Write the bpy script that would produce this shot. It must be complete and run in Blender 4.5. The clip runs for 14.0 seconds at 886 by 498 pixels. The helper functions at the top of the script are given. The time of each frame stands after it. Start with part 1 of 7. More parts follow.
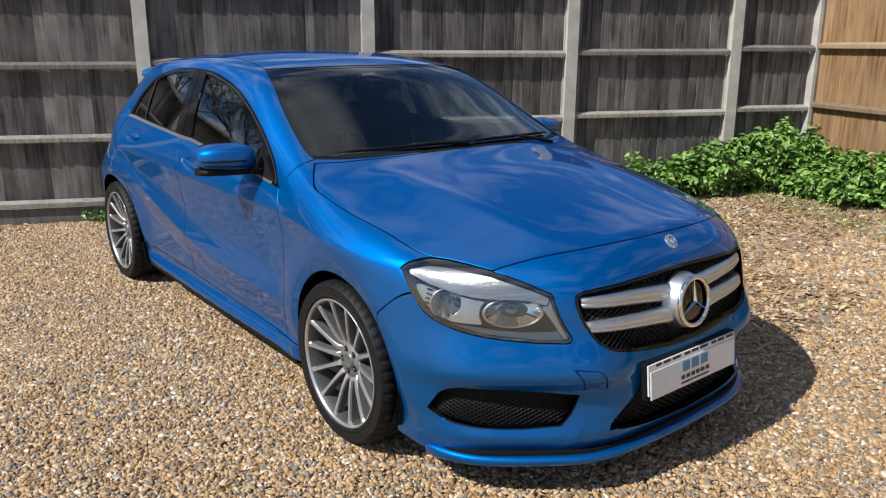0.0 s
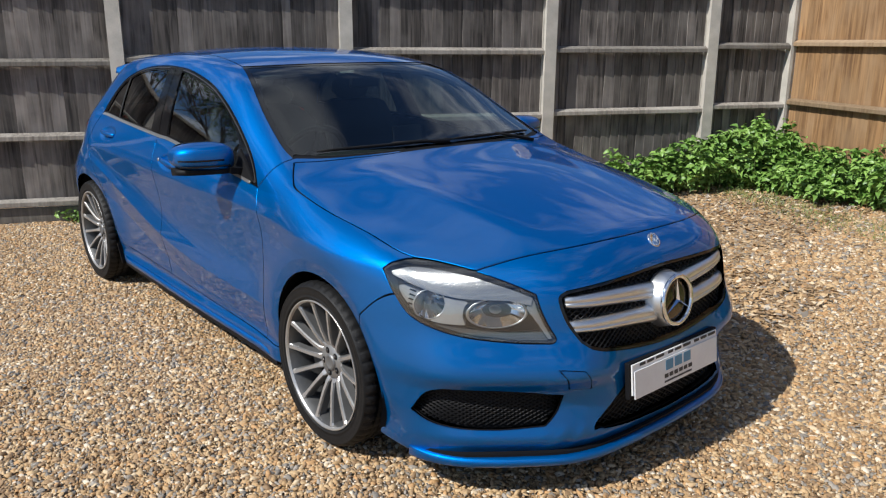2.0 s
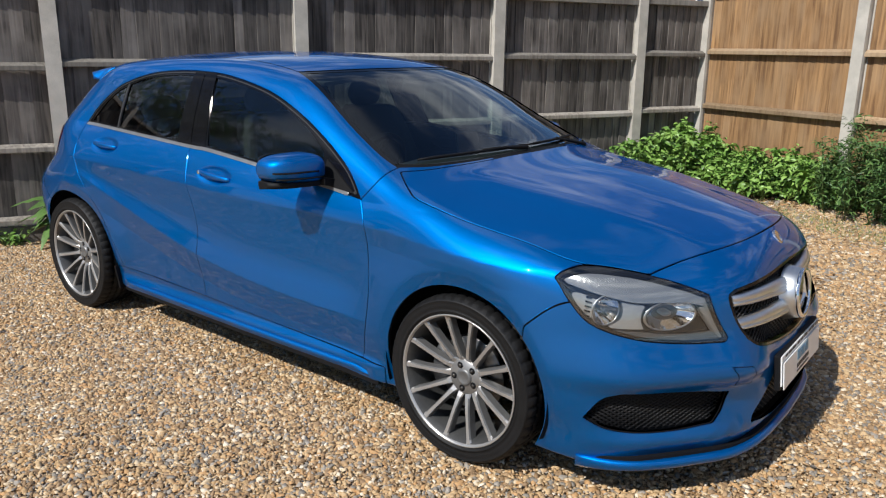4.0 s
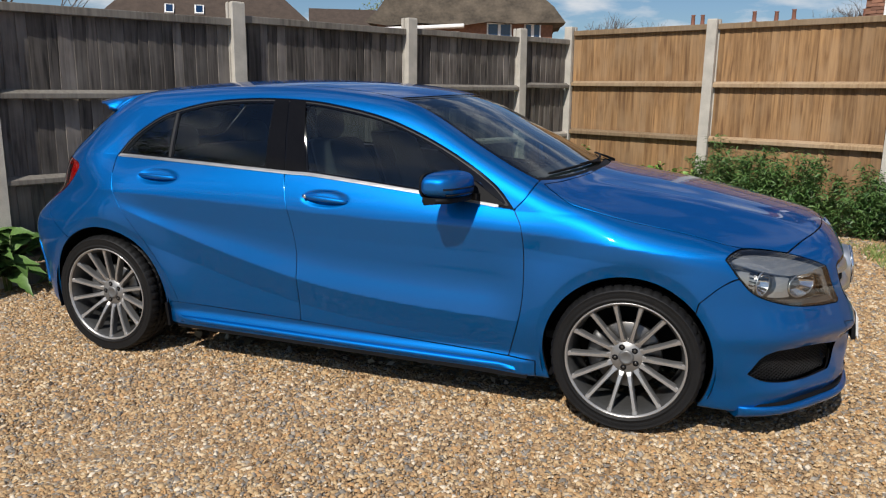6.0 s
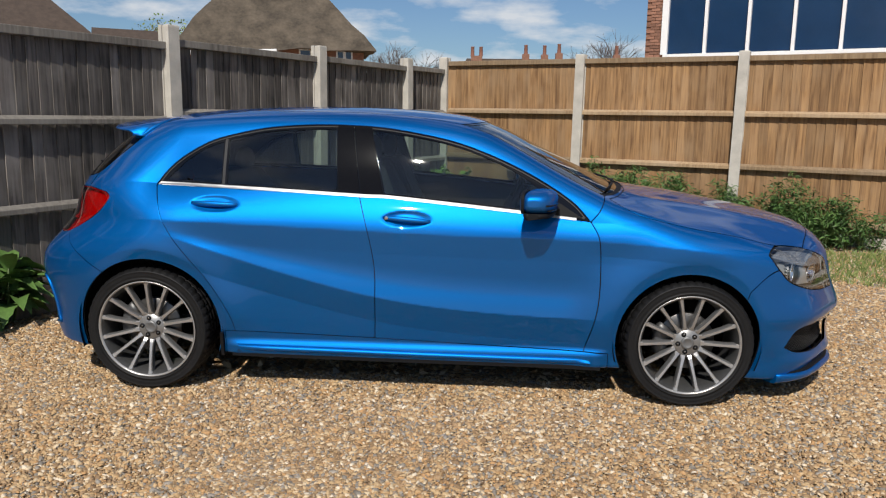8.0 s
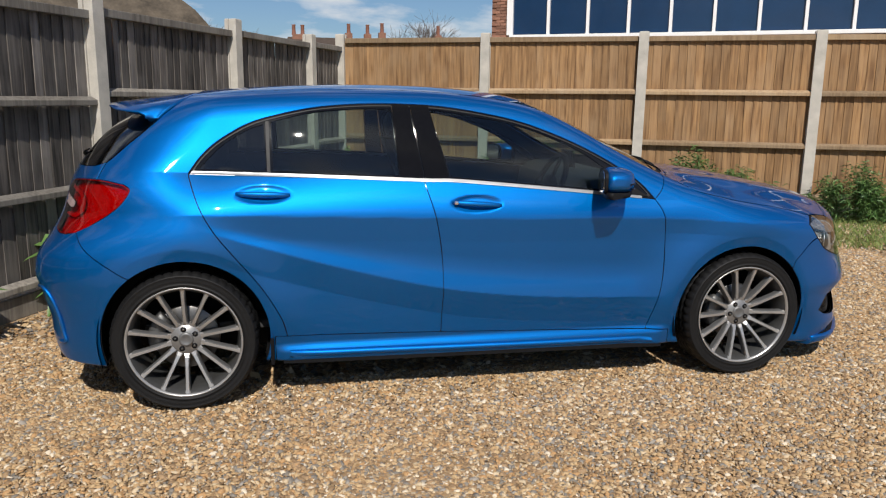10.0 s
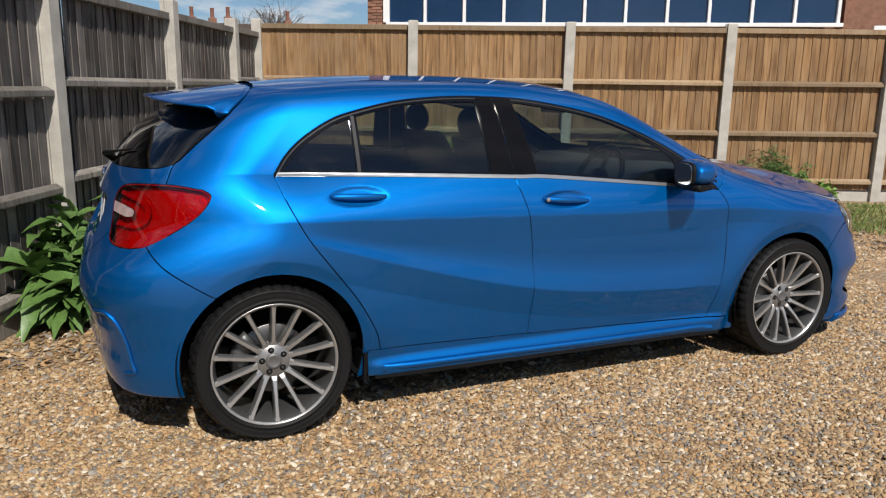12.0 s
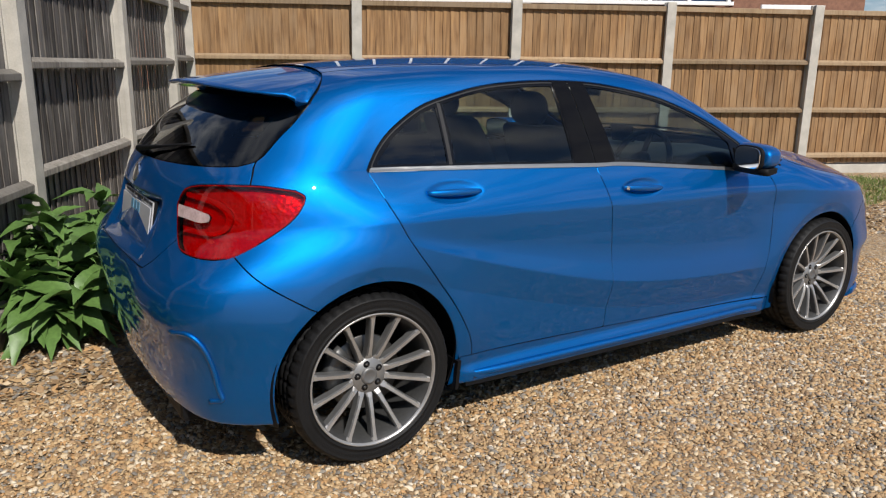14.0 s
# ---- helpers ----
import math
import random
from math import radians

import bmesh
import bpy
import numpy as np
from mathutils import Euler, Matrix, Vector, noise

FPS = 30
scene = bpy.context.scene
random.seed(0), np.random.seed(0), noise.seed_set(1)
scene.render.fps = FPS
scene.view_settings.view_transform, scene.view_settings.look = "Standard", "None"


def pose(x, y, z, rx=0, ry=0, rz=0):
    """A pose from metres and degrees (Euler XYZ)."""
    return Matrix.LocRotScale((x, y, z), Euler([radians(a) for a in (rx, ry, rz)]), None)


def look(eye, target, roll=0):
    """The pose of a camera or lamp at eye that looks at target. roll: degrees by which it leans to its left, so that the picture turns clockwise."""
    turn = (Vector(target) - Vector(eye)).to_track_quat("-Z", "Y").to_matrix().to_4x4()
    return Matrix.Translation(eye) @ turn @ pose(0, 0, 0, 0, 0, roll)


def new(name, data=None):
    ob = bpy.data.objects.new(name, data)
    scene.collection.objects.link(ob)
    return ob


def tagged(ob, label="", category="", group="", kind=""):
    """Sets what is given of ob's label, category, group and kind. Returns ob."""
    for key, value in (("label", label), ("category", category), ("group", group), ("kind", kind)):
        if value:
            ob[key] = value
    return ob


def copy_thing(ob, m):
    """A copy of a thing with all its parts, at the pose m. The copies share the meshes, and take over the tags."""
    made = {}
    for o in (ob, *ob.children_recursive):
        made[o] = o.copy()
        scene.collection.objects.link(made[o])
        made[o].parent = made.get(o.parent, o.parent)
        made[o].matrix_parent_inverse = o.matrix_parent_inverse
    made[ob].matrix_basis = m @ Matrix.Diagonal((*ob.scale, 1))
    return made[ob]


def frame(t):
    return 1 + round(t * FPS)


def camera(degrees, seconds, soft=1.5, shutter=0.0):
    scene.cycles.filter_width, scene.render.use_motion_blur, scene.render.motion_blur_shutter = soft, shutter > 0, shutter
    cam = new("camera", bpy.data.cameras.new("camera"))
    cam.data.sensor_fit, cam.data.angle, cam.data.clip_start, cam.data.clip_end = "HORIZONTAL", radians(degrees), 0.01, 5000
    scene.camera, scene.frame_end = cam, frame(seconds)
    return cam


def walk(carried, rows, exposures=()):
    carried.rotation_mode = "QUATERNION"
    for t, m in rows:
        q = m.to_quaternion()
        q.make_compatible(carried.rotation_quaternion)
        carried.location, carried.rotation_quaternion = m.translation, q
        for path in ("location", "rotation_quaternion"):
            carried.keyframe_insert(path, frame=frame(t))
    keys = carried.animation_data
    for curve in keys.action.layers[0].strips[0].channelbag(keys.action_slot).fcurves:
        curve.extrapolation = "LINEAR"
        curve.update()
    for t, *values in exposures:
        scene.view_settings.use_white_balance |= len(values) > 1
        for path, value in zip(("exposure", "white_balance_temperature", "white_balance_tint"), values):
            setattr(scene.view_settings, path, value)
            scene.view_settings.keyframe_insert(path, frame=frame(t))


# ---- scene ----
cam = camera(60.4, 14.0, soft=1.2)
PATH = [
    (0, (3.667, -2.232, 1.471), (2.158, -1.027, 0.951), 0.10),
    (0.5, (3.673, -2.238, 1.466), (2.168, -1.024, 0.956), 0.10),
    (1, (3.670, -2.238, 1.472), (2.171, -1.017, 0.960), 0.10),
    (1.5, (3.660, -2.235, 1.474), (2.171, -1.005, 0.957), 0.10),
    (2, (3.637, -2.227, 1.475), (2.166, -0.979, 0.947), 0.20),
    (2.5, (3.578, -2.290, 1.482), (2.141, -1.008, 0.945), 0.30),
    (3, (3.417, -2.520, 1.489), (2.040, -1.173, 0.947), 0.30),
    (3.5, (3.135, -2.663, 1.463), (1.841, -1.234, 0.929), 0.50),
    (4, (2.848, -2.901, 1.462), (1.662, -1.374, 0.952), 0.70),
    (4.2, (2.735, -3.052, 1.456), (1.593, -1.488, 0.957), 0.80),
    (4.9, (2.336, -3.422, 1.440), (1.360, -1.732, 0.972), 0.81),
    (5.6, (1.919, -3.753, 1.418), (1.132, -1.960, 0.977), 0.59),
    (6.3, (1.453, -4.043, 1.406), (0.871, -2.174, 0.996), 0.60),
    (6.5, (1.317, -4.099, 1.433), (0.790, -2.214, 1.023), 0.50),
    (7, (0.953, -4.312, 1.405), (0.582, -2.383, 1.031), 0.90),
    (7.2, (0.807, -4.398, 1.402), (0.495, -2.455, 1.044), 1.10),
    (7.9, (0.375, -4.519, 1.398), (0.251, -2.542, 1.051), 1.00),
    (8.6, (0.016, -4.416, 1.417), (0.050, -2.444, 1.037), 0.27),
    (9.3, (-0.396, -4.292, 1.409), (-0.194, -2.343, 1.011), 0.10),
    (9.5, (-0.554, -4.243, 1.398), (-0.284, -2.301, 1.002), 0.50),
    (10, (-0.877, -4.224, 1.371), (-0.489, -2.301, 0.982), 0.60),
    (10.5, (-1.145, -4.183, 1.389), (-0.651, -2.287, 0.988), 0.70),
    (11, (-1.350, -4.000, 1.393), (-0.759, -2.137, 0.970), 0.90),
    (11.5, (-1.593, -3.857, 1.358), (-0.908, -2.023, 0.951), 0.80),
    (12, (-1.879, -3.721, 1.380), (-1.099, -1.927, 0.964), 0.70),
    (12.5, (-2.033, -3.537, 1.384), (-1.173, -1.786, 0.944), 0.80),
    (13, (-2.203, -3.350, 1.372), (-1.262, -1.641, 0.933), 0.50),
    (13.5, (-2.406, -3.208, 1.402), (-1.408, -1.537, 0.941), 0.60),
    (14, (-2.508, -3.131, 1.405), (-1.460, -1.494, 0.932), 0.60),
]
walk(cam, [(t, look(eye, target, roll)) for t, eye, target, roll in PATH],
     exposures=[(0.0, 0.28, 6220, 9), (3.4, 0.26, 6220, 9), (6.4, -0.01, 6520, 10), (12.0, -0.01, 6520, 10), (14.0, 0.05, 6480, 10)])

# ---- light ----
SUN_ELEVATION, SUN_AZIMUTH = 46.0, -96.0
world = bpy.data.worlds.new("world")
scene.world = world
world.use_nodes = True
wn, wl = world.node_tree.nodes, world.node_tree.links
wn.clear()
sky = wn.new("ShaderNodeTexSky")
sky.sky_type, sky.sun_disc = "NISHITA", False
sky.sun_elevation, sky.sun_rotation = radians(SUN_ELEVATION), radians(90 - SUN_AZIMUTH)
sky.air_density, sky.dust_density, sky.ozone_density = 1.0, 0.35, 2.2
w_coord = wn.new("ShaderNodeTexCoord")
# fair-weather clouds on a flat deck: the way up is flattened by its height
w_split, w_join = wn.new("ShaderNodeSeparateXYZ"), wn.new("ShaderNodeCombineXYZ")
w_high = wn.new("ShaderNodeMath")
w_high.operation = "MAXIMUM"
w_high.inputs[1].default_value = 0.0
w_deck = wn.new("ShaderNodeMath")
w_deck.operation = "ADD"
w_deck.inputs[1].default_value = 0.22
w_x, w_y = wn.new("ShaderNodeMath"), wn.new("ShaderNodeMath")
w_x.operation = w_y.operation = "DIVIDE"
w_noise = wn.new("ShaderNodeTexNoise")
w_noise.inputs["Scale"].default_value, w_noise.inputs["Detail"].default_value, w_noise.inputs["Roughness"].default_value = 2.7, 9.0, 0.55
w_ramp = wn.new("ShaderNodeValToRGB")
w_ramp.color_ramp.elements[0].position, w_ramp.color_ramp.elements[1].position = 0.47, 0.66
w_ramp.color_ramp.elements[1].color = (0.9, 0.9, 0.9, 1)
w_mix = wn.new("ShaderNodeMixRGB")
w_mix.inputs["Color2"].default_value = (10.5, 10.9, 11.4, 1)
w_back = wn.new("ShaderNodeBackground")
w_back.inputs["Strength"].default_value = 0.066
w_out = wn.new("ShaderNodeOutputWorld")
wl.new(w_coord.outputs["Generated"], w_split.inputs["Vector"])
wl.new(w_split.outputs["Z"], w_high.inputs[0])
wl.new(w_high.outputs[0], w_deck.inputs[0])
for w_node, w_axis in ((w_x, "X"), (w_y, "Y")):
    wl.new(w_split.outputs[w_axis], w_node.inputs[0])
    wl.new(w_deck.outputs[0], w_node.inputs[1])
    wl.new(w_node.outputs[0], w_join.inputs[w_axis])
wl.new(w_join.outputs["Vector"], w_noise.inputs["Vector"])
wl.new(w_noise.outputs["Fac"], w_ramp.inputs["Fac"])
wl.new(w_ramp.outputs["Color"], w_mix.inputs["Fac"])
w_hue = wn.new("ShaderNodeHueSaturation")
w_hue.inputs["Saturation"].default_value, w_hue.inputs["Value"].default_value = 1.0, 1.0
wl.new(sky.outputs["Color"], w_hue.inputs["Color"])
w_tint = wn.new("ShaderNodeMixRGB")
w_tint.blend_type = "MULTIPLY"
w_tint.inputs["Fac"].default_value = 1.0
w_tint.inputs["Color2"].default_value = (0.76, 0.92, 1.13, 1)
wl.new(w_hue.outputs["Color"], w_tint.inputs["Color1"])
wl.new(w_tint.outputs["Color"], w_mix.inputs["Color1"])
wl.new(w_mix.outputs["Color"], w_back.inputs["Color"])
wl.new(w_back.outputs["Background"], w_out.inputs["Surface"])
sun = new("sun", bpy.data.lights.new("sun", "SUN"))
sun.data.energy, sun.data.angle, sun.data.color = 4.75, radians(0.53), (1.0, 0.95, 0.87)
ce, se = math.cos(radians(SUN_ELEVATION)), math.sin(radians(SUN_ELEVATION))
sun.matrix_world = look((20 * ce * math.cos(radians(SUN_AZIMUTH)), 20 * ce * math.sin(radians(SUN_AZIMUTH)), 20 * se), (0, 0, 0))


# ---- materials ----
def node_mat(name):
    m = bpy.data.materials.new(name)
    m.use_nodes = True
    n, l = m.node_tree.nodes, m.node_tree.links
    return m, n, l, n["Principled BSDF"]


def mat(name, base, rough=0.5, metal=0.0, vary=0.12, scale=8.0, bump=0.0, bump_scale=60.0, coat=0.0, spec=0.5, per_piece=0.0):
    """A surface with stains at one scale, grain at a finer one, and a fine relief."""
    m, n, l, b = node_mat(name)
    coord = n.new("ShaderNodeTexCoord")
    big = n.new("ShaderNodeTexNoise")
    big.inputs["Scale"].default_value, big.inputs["Detail"].default_value = scale, 6
    fine = n.new("ShaderNodeTexNoise")
    fine.inputs["Scale"].default_value, fine.inputs["Detail"].default_value = bump_scale, 4
    l.new(coord.outputs["Object"], big.inputs["Vector"])
    l.new(coord.outputs["Object"], fine.inputs["Vector"])
    add = n.new("ShaderNodeMath")
    add.operation = "MULTIPLY_ADD"
    add.inputs[1].default_value = 0.5
    l.new(fine.outputs["Fac"], add.inputs[0])
    l.new(big.outputs["Fac"], add.inputs[2])
    span = n.new("ShaderNodeMapRange")
    span.inputs["From Min"].default_value, span.inputs["From Max"].default_value = 0.45, 1.05
    span.inputs["To Min"].default_value, span.inputs["To Max"].default_value = 1 - vary, 1 + vary
    l.new(add.outputs[0], span.inputs["Value"])
    value = span.outputs["Result"]
    if per_piece:
        info = n.new("ShaderNodeObjectInfo")
        pm = n.new("ShaderNodeMapRange")
        pm.inputs["To Min"].default_value, pm.inputs["To Max"].default_value = 1 - per_piece, 1 + per_piece
        l.new(info.outputs["Random"], pm.inputs["Value"])
        mul = n.new("ShaderNodeMath")
        mul.operation = "MULTIPLY"
        l.new(value, mul.inputs[0])
        l.new(pm.outputs["Result"], mul.inputs[1])
        value = mul.outputs[0]
    tint = n.new("ShaderNodeMixRGB")
    tint.blend_type = "MULTIPLY"
    tint.inputs["Fac"].default_value = 1.0
    tint.inputs["Color1"].default_value = (*base, 1)
    l.new(value, tint.inputs["Color2"])
    l.new(tint.outputs["Color"], b.inputs["Base Color"])
    b.inputs["Roughness"].default_value, b.inputs["Metallic"].default_value = rough, metal
    b.inputs["Coat Weight"].default_value, b.inputs["Coat Roughness"].default_value = coat, 0.03
    b.inputs["Specular IOR Level"].default_value = spec
    if bump:
        bp = n.new("ShaderNodeBump")
        bp.inputs["Strength"].default_value, bp.inputs["Distance"].default_value = bump, 0.004
        l.new(fine.outputs["Fac"], bp.inputs["Height"])
        l.new(bp.outputs["Normal"], b.inputs["Normal"])
    return m


def paint_mat():
    """Blue metallic paint: fine flakes under clear lacquer, with a little dust."""
    m, n, l, b = node_mat("blue_metallic_paint")
    coord = n.new("ShaderNodeTexCoord")
    flake = n.new("ShaderNodeTexVoronoi")
    flake.inputs["Scale"].default_value = 1400
    l.new(coord.outputs["Object"], flake.inputs["Vector"])
    dust = n.new("ShaderNodeTexNoise")
    dust.inputs["Scale"].default_value, dust.inputs["Detail"].default_value = 5, 8
    l.new(coord.outputs["Object"], dust.inputs["Vector"])
    mix = n.new("ShaderNodeMixRGB")
    mix.inputs["Color1"].default_value, mix.inputs["Color2"].default_value = (0.0002, 0.104, 0.362, 1), (0.0004, 0.140, 0.45, 1)
    l.new(flake.outputs["Color"], mix.inputs["Fac"])
    l.new(mix.outputs["Color"], b.inputs["Base Color"])
    bump = n.new("ShaderNodeBump")
    bump.inputs["Strength"].default_value, bump.inputs["Distance"].default_value = 0.12, 0.0006
    l.new(flake.outputs["Distance"], bump.inputs["Height"])
    l.new(bump.outputs["Normal"], b.inputs["Normal"])
    b.inputs["Metallic"].default_value, b.inputs["Roughness"].default_value = 0.79, 0.46
    b.inputs["Specular Tint"].default_value, b.inputs["Specular IOR Level"].default_value = (0.10, 0.45, 1.0, 1), 0.25
    rough = n.new("ShaderNodeMapRange")
    rough.inputs["To Min"].default_value, rough.inputs["To Max"].default_value = 0.008, 0.03
    l.new(dust.outputs["Fac"], rough.inputs["Value"])
    b.inputs["Coat Weight"].default_value, b.inputs["Coat IOR"].default_value = 1.0, 1.44
    l.new(rough.outputs["Result"], b.inputs["Coat Roughness"])
    return m


def glass_mat(name, tint, gloss=1.0, least=0.07):
    """A thin pane: it lets light straight through, tinted, and mirrors more at grazing angles."""
    m, n, l, b = node_mat(name)
    n.remove(b)
    out = n["Material Output"]
    clear = n.new("ShaderNodeBsdfTransparent")
    clear.inputs["Color"].default_value = (*tint, 1)
    shine = n.new("ShaderNodeBsdfGlossy")
    shine.inputs["Roughness"].default_value = 0.01
    shine.inputs["Color"].default_value = (gloss, gloss, gloss, 1)
    edge = n.new("ShaderNodeLayerWeight")
    edge.inputs["Blend"].default_value = 0.5
    power = n.new("ShaderNodeMath")
    power.operation = "POWER"
    power.inputs[1].default_value = 4.2
    l.new(edge.outputs["Facing"], power.inputs[0])
    fres = n.new("ShaderNodeMapRange")
    fres.inputs["To Min"].default_value, fres.inputs["To Max"].default_value = least, 1.0
    l.new(power.outputs[0], fres.inputs["Value"])
    mix = n.new("ShaderNodeMixShader")
    l.new(fres.outputs["Result"], mix.inputs["Fac"])
    l.new(clear.outputs["BSDF"], mix.inputs[1])
    l.new(shine.outputs["BSDF"], mix.inputs[2])
    l.new(mix.outputs["Shader"], out.inputs["Surface"])
    return m


def wood_mat(name, dark, light, grey, rough=0.85, spread=0.38):
    """Sawn fence timber: long grain along z, knots, weathering; each board differs."""
    m, n, l, b = node_mat(name)
    coord = n.new("ShaderNodeTexCoord")
    info = n.new("ShaderNodeObjectInfo")
    shift = n.new("ShaderNodeVectorMath")
    shift.operation = "MULTIPLY_ADD"
    shift.inputs[1].default_value = (7.3, 3.1, 9.7)
    l.new(info.outputs["Random"], shift.inputs[0])
    l.new(coord.outputs["Object"], shift.inputs[2])
    stretch = n.new("ShaderNodeMapping")
    stretch.inputs["Scale"].default_value = (38, 38, 2.2)
    l.new(shift.outputs["Vector"], stretch.inputs["Vector"])
    grain = n.new("ShaderNodeTexNoise")
    grain.inputs["Scale"].default_value, grain.inputs["Detail"].default_value, grain.inputs["Distortion"].default_value = 1.0, 7, 0.6
    l.new(stretch.outputs["Vector"], grain.inputs["Vector"])
    stain = n.new("ShaderNodeTexNoise")
    stain.inputs["Scale"].default_value, stain.inputs["Detail"].default_value = 2.6, 5
    l.new(shift.outputs["Vector"], stain.inputs["Vector"])
    ramp = n.new("ShaderNodeValToRGB")
    ramp.color_ramp.elements[0].position, ramp.color_ramp.elements[1].position = 0.3, 0.7
    ramp.color_ramp.elements[0].color, ramp.color_ramp.elements[1].color = (*dark, 1), (*light, 1)
    l.new(grain.outputs["Fac"], ramp.inputs["Fac"])
    wash = n.new("ShaderNodeMixRGB")
    wash.inputs["Color2"].default_value = (*grey, 1)
    wr = n.new("ShaderNodeMapRange")
    wr.inputs["From Min"].default_value, wr.inputs["From Max"].default_value = 0.42, 0.72
    wr.inputs["To Max"].default_value = 0.7
    l.new(stain.outputs["Fac"], wr.inputs["Value"])
    l.new(wr.outputs["Result"], wash.inputs["Fac"])
    l.new(ramp.outputs["Color"], wash.inputs["Color1"])
    piece = n.new("ShaderNodeMapRange")
    piece.inputs["To Min"].default_value, piece.inputs["To Max"].default_value = 1 - spread, 1 + spread
    l.new(info.outputs["Random"], piece.inputs["Value"])
    mul = n.new("ShaderNodeMixRGB")
    mul.blend_type = "MULTIPLY"
    mul.inputs["Fac"].default_value = 1
    l.new(wash.outputs["Color"], mul.inputs["Color1"])
    l.new(piece.outputs["Result"], mul.inputs["Color2"])
    l.new(mul.outputs["Color"], b.inputs["Base Color"])
    bp = n.new("ShaderNodeBump")
    bp.inputs["Strength"].default_value, bp.inputs["Distance"].default_value = 0.6, 0.003
    l.new(grain.outputs["Fac"], bp.inputs["Height"])
    l.new(bp.outputs["Normal"], b.inputs["Normal"])
    b.inputs["Roughness"].default_value = rough
    return m


def gravel_mat(name, stones=False):
    """Flint gravel: buff, cream, rust, grey and brown pebbles."""
    m, n, l, b = node_mat(name)
    coord = n.new("ShaderNodeTexCoord")
    ramp = n.new("ShaderNodeValToRGB")
    ramp.color_ramp.interpolation = "CONSTANT"
    cols = [(0.0, (0.23, 0.145, 0.075)), (0.14, (0.41, 0.265, 0.130)), (0.30, (0.47, 0.325, 0.175)), (0.46, (0.33, 0.215, 0.115)), (0.60, (0.55, 0.425, 0.275)),
            (0.70, (0.20, 0.175, 0.145)), (0.79, (0.43, 0.25, 0.110)), (0.89, (0.29, 0.255, 0.215)), (0.95, (0.64, 0.54, 0.41))]
    el = ramp.color_ramp.elements
    el[0].position, el[0].color = cols[0][0], (*cols[0][1], 1)
    el[1].position, el[1].color = cols[1][0], (*cols[1][1], 1)
    for p, c in cols[2:]:
        e = el.new(p)
        e.color = (*c, 1)
    fine = n.new("ShaderNodeTexNoise")
    fine.inputs["Scale"].default_value, fine.inputs["Detail"].default_value = 160, 5
    l.new(coord.outputs["Object"], fine.inputs["Vector"])
    mul = n.new("ShaderNodeMixRGB")
    mul.blend_type = "OVERLAY"
    mul.inputs["Fac"].default_value = 0.35
    l.new(ramp.outputs["Color"], mul.inputs["Color1"])
    l.new(fine.outputs["Fac"], mul.inputs["Color2"])
    l.new(mul.outputs["Color"], b.inputs["Base Color"])
    bp = n.new("ShaderNodeBump")
    if stones:
        geo = n.new("ShaderNodeNewGeometry")
        l.new(geo.outputs["Random Per Island"], ramp.inputs["Fac"])
        bp.inputs["Strength"].default_value, bp.inputs["Distance"].default_value = 0.4, 0.002
        l.new(fine.outputs["Fac"], bp.inputs["Height"])
    else:
        cell = n.new("ShaderNodeTexVoronoi")
        cell.inputs["Scale"].default_value = 72
        l.new(coord.outputs["Object"], cell.inputs["Vector"])
        sep = n.new("ShaderNodeSeparateColor")
        l.new(cell.outputs["Color"], sep.inputs["Color"])
        l.new(sep.outputs["Red"], ramp.inputs["Fac"])
        mul.blend_type = "MULTIPLY"
        mul.inputs["Fac"].default_value = 0.40
        inv = n.new("ShaderNodeMath")
        inv.operation = "SUBTRACT"
        inv.inputs[0].default_value = 1
        l.new(cell.outputs["Distance"], inv.inputs[1])
        bp.inputs["Strength"].default_value, bp.inputs["Distance"].default_value = 0.45, 0.006
        l.new(inv.outputs[0], bp.inputs["Height"])
    l.new(bp.outputs["Normal"], b.inputs["Normal"])
    b.inputs["Roughness"].default_value = 0.72
    return m


def leaf_mat(name, a, c):
    m, n, l, b = node_mat(name)
    geo = n.new("ShaderNodeNewGeometry")
    ramp = n.new("ShaderNodeValToRGB")
    ramp.color_ramp.elements[0].color, ramp.color_ramp.elements[1].color = (*a, 1), (*c, 1)
    l.new(geo.outputs["Random Per Island"], ramp.inputs["Fac"])
    coord = n.new("ShaderNodeTexCoord")
    vein = n.new("ShaderNodeTexNoise")
    vein.inputs["Scale"].default_value = 45
    l.new(coord.outputs["Object"], vein.inputs["Vector"])
    mul = n.new("ShaderNodeMixRGB")
    mul.blend_type = "OVERLAY"
    mul.inputs["Fac"].default_value = 0.4
    l.new(ramp.outputs["Color"], mul.inputs["Color1"])
    l.new(vein.outputs["Fac"], mul.inputs["Color2"])
    l.new(mul.outputs["Color"], b.inputs["Base Color"])
    b.inputs["Roughness"].default_value = 0.45
    b.inputs["Transmission Weight"].default_value = 0.0
    b.inputs["Subsurface Weight"].default_value = 0.0
    return m


